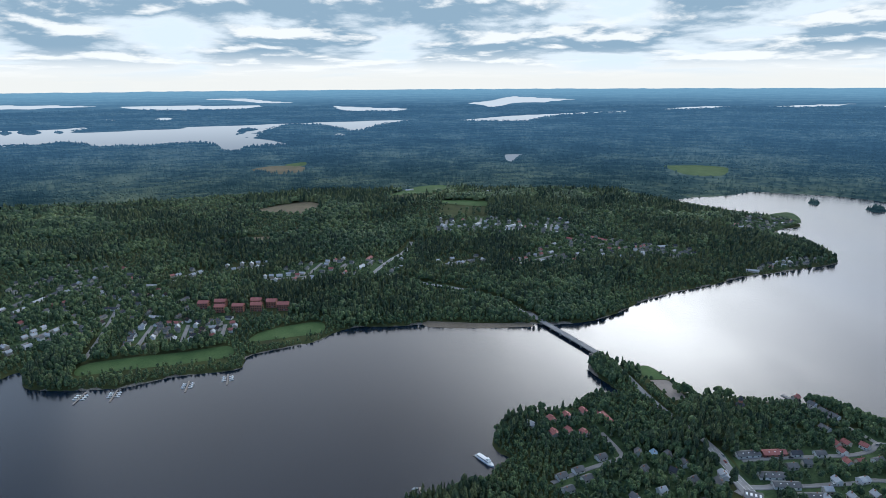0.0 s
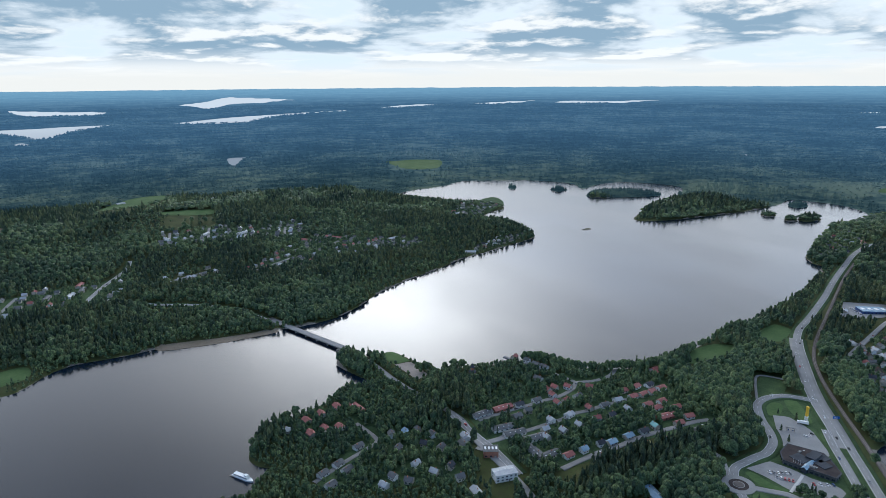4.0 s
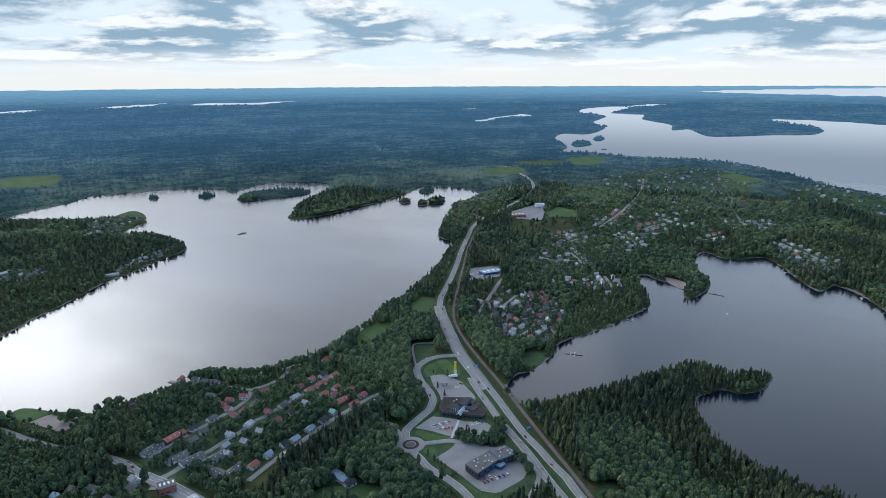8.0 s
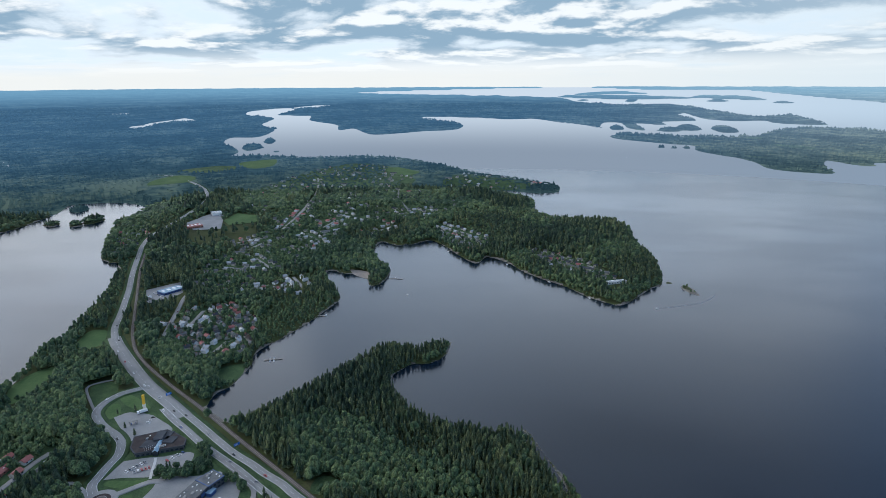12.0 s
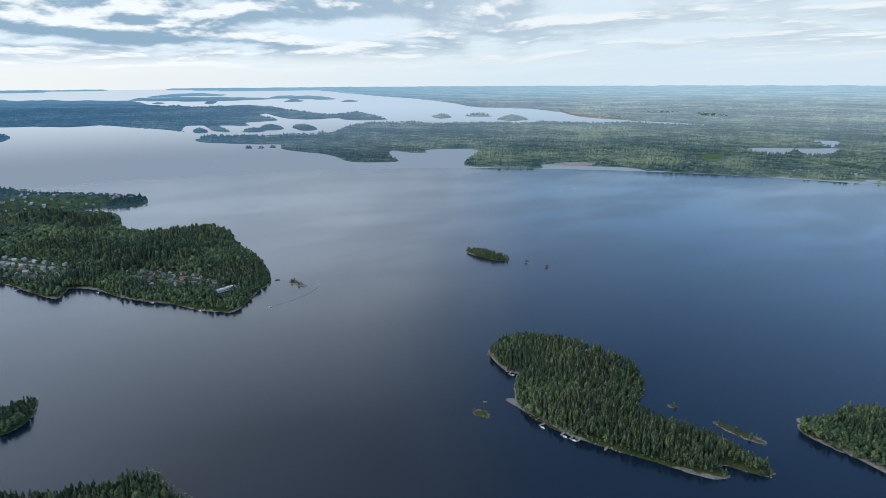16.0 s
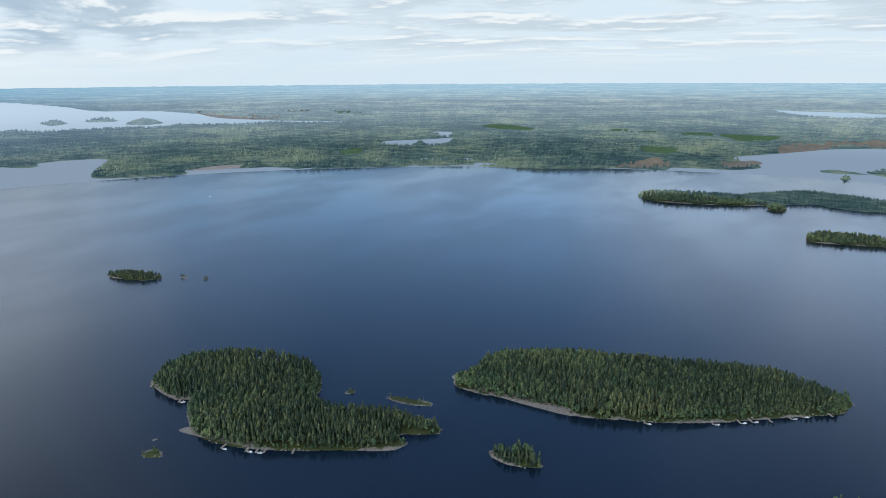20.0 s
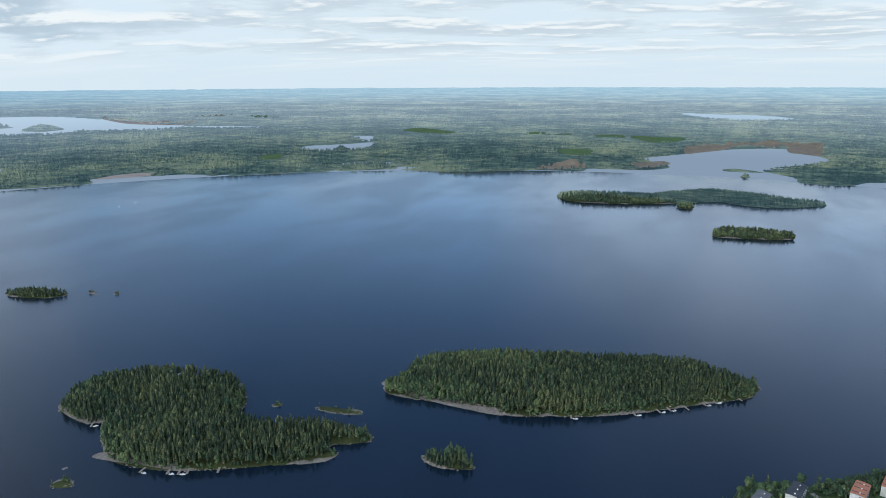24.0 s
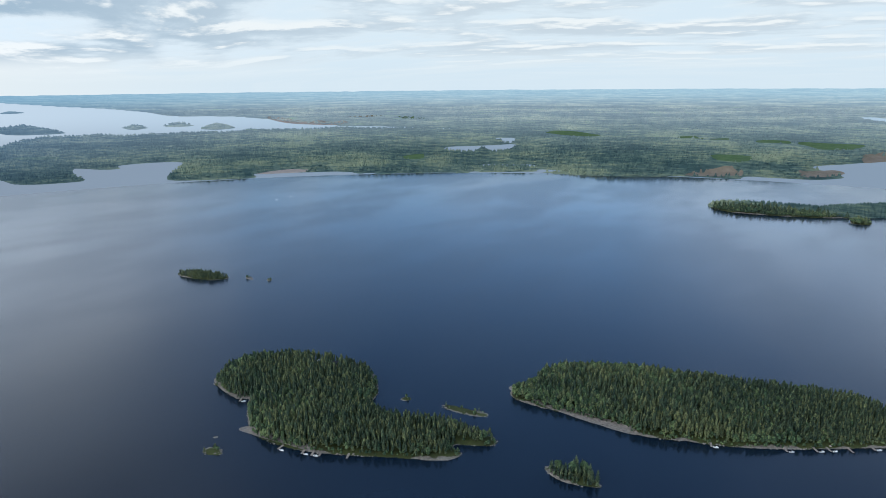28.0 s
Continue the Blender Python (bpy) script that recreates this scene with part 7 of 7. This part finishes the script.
def boat(x, y, turn, first=[]):
    m = pose(*to_world(x, y, 0.0)[0], 0, 0, turn)
    if first:
        return copy_thing(first[0], m)
    ob = new("boat")
    tagged(ob, "small white motorboat lying on the water", "boat", "boats")
    bm = prism([(-2.6, -0.9), (1.0, -0.95), (2.4, -0.45), (2.9, 0.0), (2.4, 0.45), (1.0, 0.95), (-2.6, 0.9)], -0.3, 0.65)
    part("hull", bm, TRIM, ob)
    part("cockpit", box((-1.0, 0, 0.66, 2.2, 1.2, 0.04)), TIMBER, ob)
    cabin = part("cabin", box((0.6, 0, 0.6, 1.4, 1.3, 0.7)), TRIM, ob)
    part("windscreen", box((0.0, 0, 1.3, 0.1, 1.2, 0.4)), GLASS, cabin)
    part("outboard", box((-2.75, 0, 0.2, 0.4, 0.35, 0.8)), RUBBER, ob)
    ob.matrix_basis = m
    first.append(ob)
    return ob


def jetty(x, y, length, boats=0):
    t = toward_water(x, y)
    ux, uy = math.cos(radians(t)), math.sin(radians(t))
    ob = new("jetty")
    tagged(ob, "grey timber jetty on posts reaching into the lake", "jetty", "jetties")
    ob.matrix_basis = pose(x - ux * 2, y - uy * 2, 0, 0, 0, t)
    part("deck", box((length / 2, 0, 0.55, length, 2.2, 0.18)), TIMBER, ob)
    for i in range(int(length / 5) + 1):
        for s in (-0.9, 0.9):
            part("post", cylinder(0.12, 0.12, -2.0, 0.9, 6, (min(i * 5 + 0.5, length - 0.4), s)), TIMBER, ob)
    for i in range(boats):
        s = -1 if i % 2 else 1
        k = 6 + (i // 2) * 5
        boat(x + ux * k - uy * s * 4.4, y + uy * k + ux * s * 4.4, t + 90 * s + rng.uniform(-8, 8))


for x, y in MARINAS:
    jetty(x, y, 30, 6)
for i, (x, y) in enumerate(JETTIES):
    jetty(x, y, 24 if i in (0, 1, 7) else 9, 4 if i == 1 else rng.choice([0, 1, 1]))
for i, (x, y) in enumerate(BOATS):
    boat(x, y, 100 + 57 * i)
a, b = np.array(FERRY[0], float), np.array(FERRY[1], float)
d = b - a
ferry = thing("passenger_boat", "white passenger boat with a long glazed cabin moored at a jetty", "boat", at=(a + b) / 2, turn=math.degrees(math.atan2(d[1], d[0])), z=0.0)
hull = part("hull", prism([(-12, -2.4), (8, -2.6), (11.5, -1.3), (13, 0), (11.5, 1.3), (8, 2.6), (-12, 2.4)], -0.6, 1.5), TRIM, ferry)
part("stripe", prism([(-12.05, -2.46), (8, -2.66), (11.6, -1.35), (13.1, 0), (11.6, 1.35), (8, 2.66), (-12.05, 2.46)], 0.4, 0.7), WALLS["blue"], hull)
cabin = part("cabin", box((-1.5, 0, 1.5, 17, 4.2, 2.0)), TRIM, ferry)
for i in range(8):
    for s in (-1, 1):
        part("window", box((-8.5 + i * 2.0, s * 2.12, 2.2, 1.4, 0.1, 0.8)), GLASS, cabin)
part("wheelhouse", box((4.5, 0, 3.5, 3.2, 3.0, 1.8)), TRIM, ferry)
part("mast", cylinder(0.12, 0.06, 3.5, 8.0, 6, (1.5, 0)), STEEL, ferry)
line = resample(curve(WAKE, False, 6), 4)
wake = link("wake", *ribbon(line, 1.1, 0.06, 1), FOAM, "thin pale wake behind a motorboat", "wake", "stuff")


# ---------- trees that stand apart ----------
def lone_tree(kind, label, m):
    ob = new("tree")
    tagged(ob, label, "tree", "lone trees")
    ob.matrix_basis = m
    if kind == "spruce":
        part("trunk", cylinder(0.24, 0.05, -0.5, 15, 6), BARK, ob)
        v, f = spruce(7, 10, 77)
        me = mesh_of("crown", v * (19, 19, 17), f, SPRUCE)
    else:
        bm = cylinder(0.26, 0.10, -0.5, 8, 6)
        for i in range(5):
            a = i * 1.26
            p = Vector((0, 0, 3.5 + i * 0.9))
            q = p + Vector((math.cos(a) * 2.2, math.sin(a) * 2.2, 2.4))
            base = [bm.verts.new(p + Vector((math.cos(k * 2.1) * 0.09, math.sin(k * 2.1) * 0.09, 0))) for k in range(3)]
            tip = bm.verts.new(q)
            for k in range(3):
                bm.faces.new((base[k], base[(k + 1) % 3], tip))
        part("trunk", bm, BARK, ob)
        v, f = birch(14, 78, 6)
        me = mesh_of("crown", np.stack([v[:, 0] * 17, v[:, 1] * 17, v[:, 2] * 13 + 0.5], 1), f, BIRCH)
    crown = new("crown", me)
    crown.parent = ob
    return ob


LONE = {}
rng = random.Random(5)
count = 0
for zone, wanted in (("old_town", 110), ("west_cape", 54), ("estate", 46)):
    line = curve(ZONES[zone][1], True, 3)
    low, high = line.min(0), line.max(0)
    made = 0
    while made < wanted:
        x, y = rng.uniform(low[0], high[0]), rng.uniform(low[1], high[1])
        i, j = raster(x, y)
        if not inside(line, np.array([x]), np.array([y]))[0] or DENSE[i, j] == 0:
            continue
        kind = "spruce" if rng.random() < 0.3 else "birch"
        m = stand(x, y, rng.uniform(0, 360), -0.1) @ Matrix.Diagonal((1, 1, 1, 1))
        if kind not in LONE:
            LONE[kind] = lone_tree(kind, "slim dark spruce standing in a garden" if kind == "spruce" else "round leafy birch standing in a garden", m)
        else:
            o = copy_thing(LONE[kind], m)
            k = rng.uniform(0.65, 1.1)
            o.scale = (k, k, k * rng.uniform(0.9, 1.1))
        made += 1
for poly, wanted in zip(THICKETS, (56, 20, 4, 14)):
    line = np.array(poly, float)
    low, high = line.min(0), line.max(0)
    made = 0
    while made < wanted:
        x, y = rng.uniform(low[0], high[0]), rng.uniform(low[1], high[1])
        if not inside(line, np.array([x]), np.array([y]))[0]:
            continue
        o = copy_thing(LONE["birch" if rng.random() < 0.8 else "spruce"], stand(x, y, rng.uniform(0, 360), -0.1))
        k = rng.uniform(0.5, 0.85)
        o.scale = (k, k, k)
        tagged(o, "leafy tree in the thicket between the parking lots", "tree", "thicket trees")
        made += 1
for x, y in SPRUCES:
    o = copy_thing(LONE["spruce"], stand(x, y, rng.uniform(0, 360), -0.1))
    k = rng.uniform(0.4, 0.55)
    o.scale = (k * 1.2, k * 1.2, k)
    tagged(o, "young spruce on the mown verge", "tree", "verge spruces")
for name, count in (("round_islet", 12), ("bird_islet", 7), ("reef", 8), ("cape_skerry", 8), ("isle_tiny", 3), ("isle_tiny_b", 2), ("rock_bush", 2)):
    line = curve(ISLES[name], True, 3)
    low, high = line.min(0), line.max(0)
    made, tries = 0, 0
    while made < count and tries < 3000:
        tries += 1
        x, y = rng.uniform(low[0], high[0]), rng.uniform(low[1], high[1])
        if inland_at(np.array([x]), np.array([y]))[0] < 0.6:
            continue
        small = name not in ("round_islet", "small_isle")
        o = copy_thing(LONE["birch" if small and rng.random() < 0.6 or rng.random() < 0.25 else "spruce"], stand(x, y, rng.uniform(0, 360), -0.2))
        k = rng.uniform(0.25, 0.45) if small else rng.uniform(0.8, 1.15)
        o.scale = (k, k, k)
        tagged(o, "small tree on a rocky islet" if small else "tree on a wooded islet in the lake", "tree", "islet trees")
        made += 1


# ---------- boulders along the near shores ----------
def boulders():
    rng = np.random.default_rng(9)
    lump = np.array([(1, 0, 0), (0.3, 0.9, 0), (-0.8, 0.5, 0), (-0.7, -0.6, 0), (0.4, -0.9, 0), (0.1, 0.1, 0.7)])
    tri = np.array([(0, 1, 5), (1, 2, 5), (2, 3, 5), (3, 4, 5), (4, 0, 5)])
    lines = [resample(np.vstack([s, s[:1]]), 2.2) for s, n in zip(SHORES[2:], ISLES) if np.hypot(*s.mean(0)) < 1150]
    lines.append(resample(SHORES[1], 3.0))
    p = np.vstack(lines)
    p = p[np.hypot(p[:, 0], p[:, 1]) < 1250]
    p = p[vnoise(p[:, 0], p[:, 1], 30, 13, 2) > 0.42]
    p = p + rng.normal(0, 0.9, p.shape)
    size = rng.uniform(0.4, 1.5, len(p)) ** 1.3
    spin = rng.random(len(p)) * 6.28
    c, s = np.cos(spin)[:, None], np.sin(spin)[:, None]
    shape = lump[None] * rng.uniform(0.7, 1.3, (len(p), 6, 3)) * size[:, None, None]
    z = np.maximum(lift_at(p[:, 0], p[:, 1]), -0.3) - 0.1
    verts = np.stack([shape[..., 0] * c - shape[..., 1] * s + p[:, :1], shape[..., 0] * s + shape[..., 1] * c + p[:, 1:], shape[..., 2] + z[:, None]], -1).reshape(-1, 3)
    faces = (tri[None] + np.arange(len(p))[:, None, None] * 6).reshape(-1, 3)
    tagged(new("shore_rocks", mesh_of("shore_rocks", verts, faces, ROCK)), "pale grey boulders along the shores", "rocks", kind="stuff")


boulders()
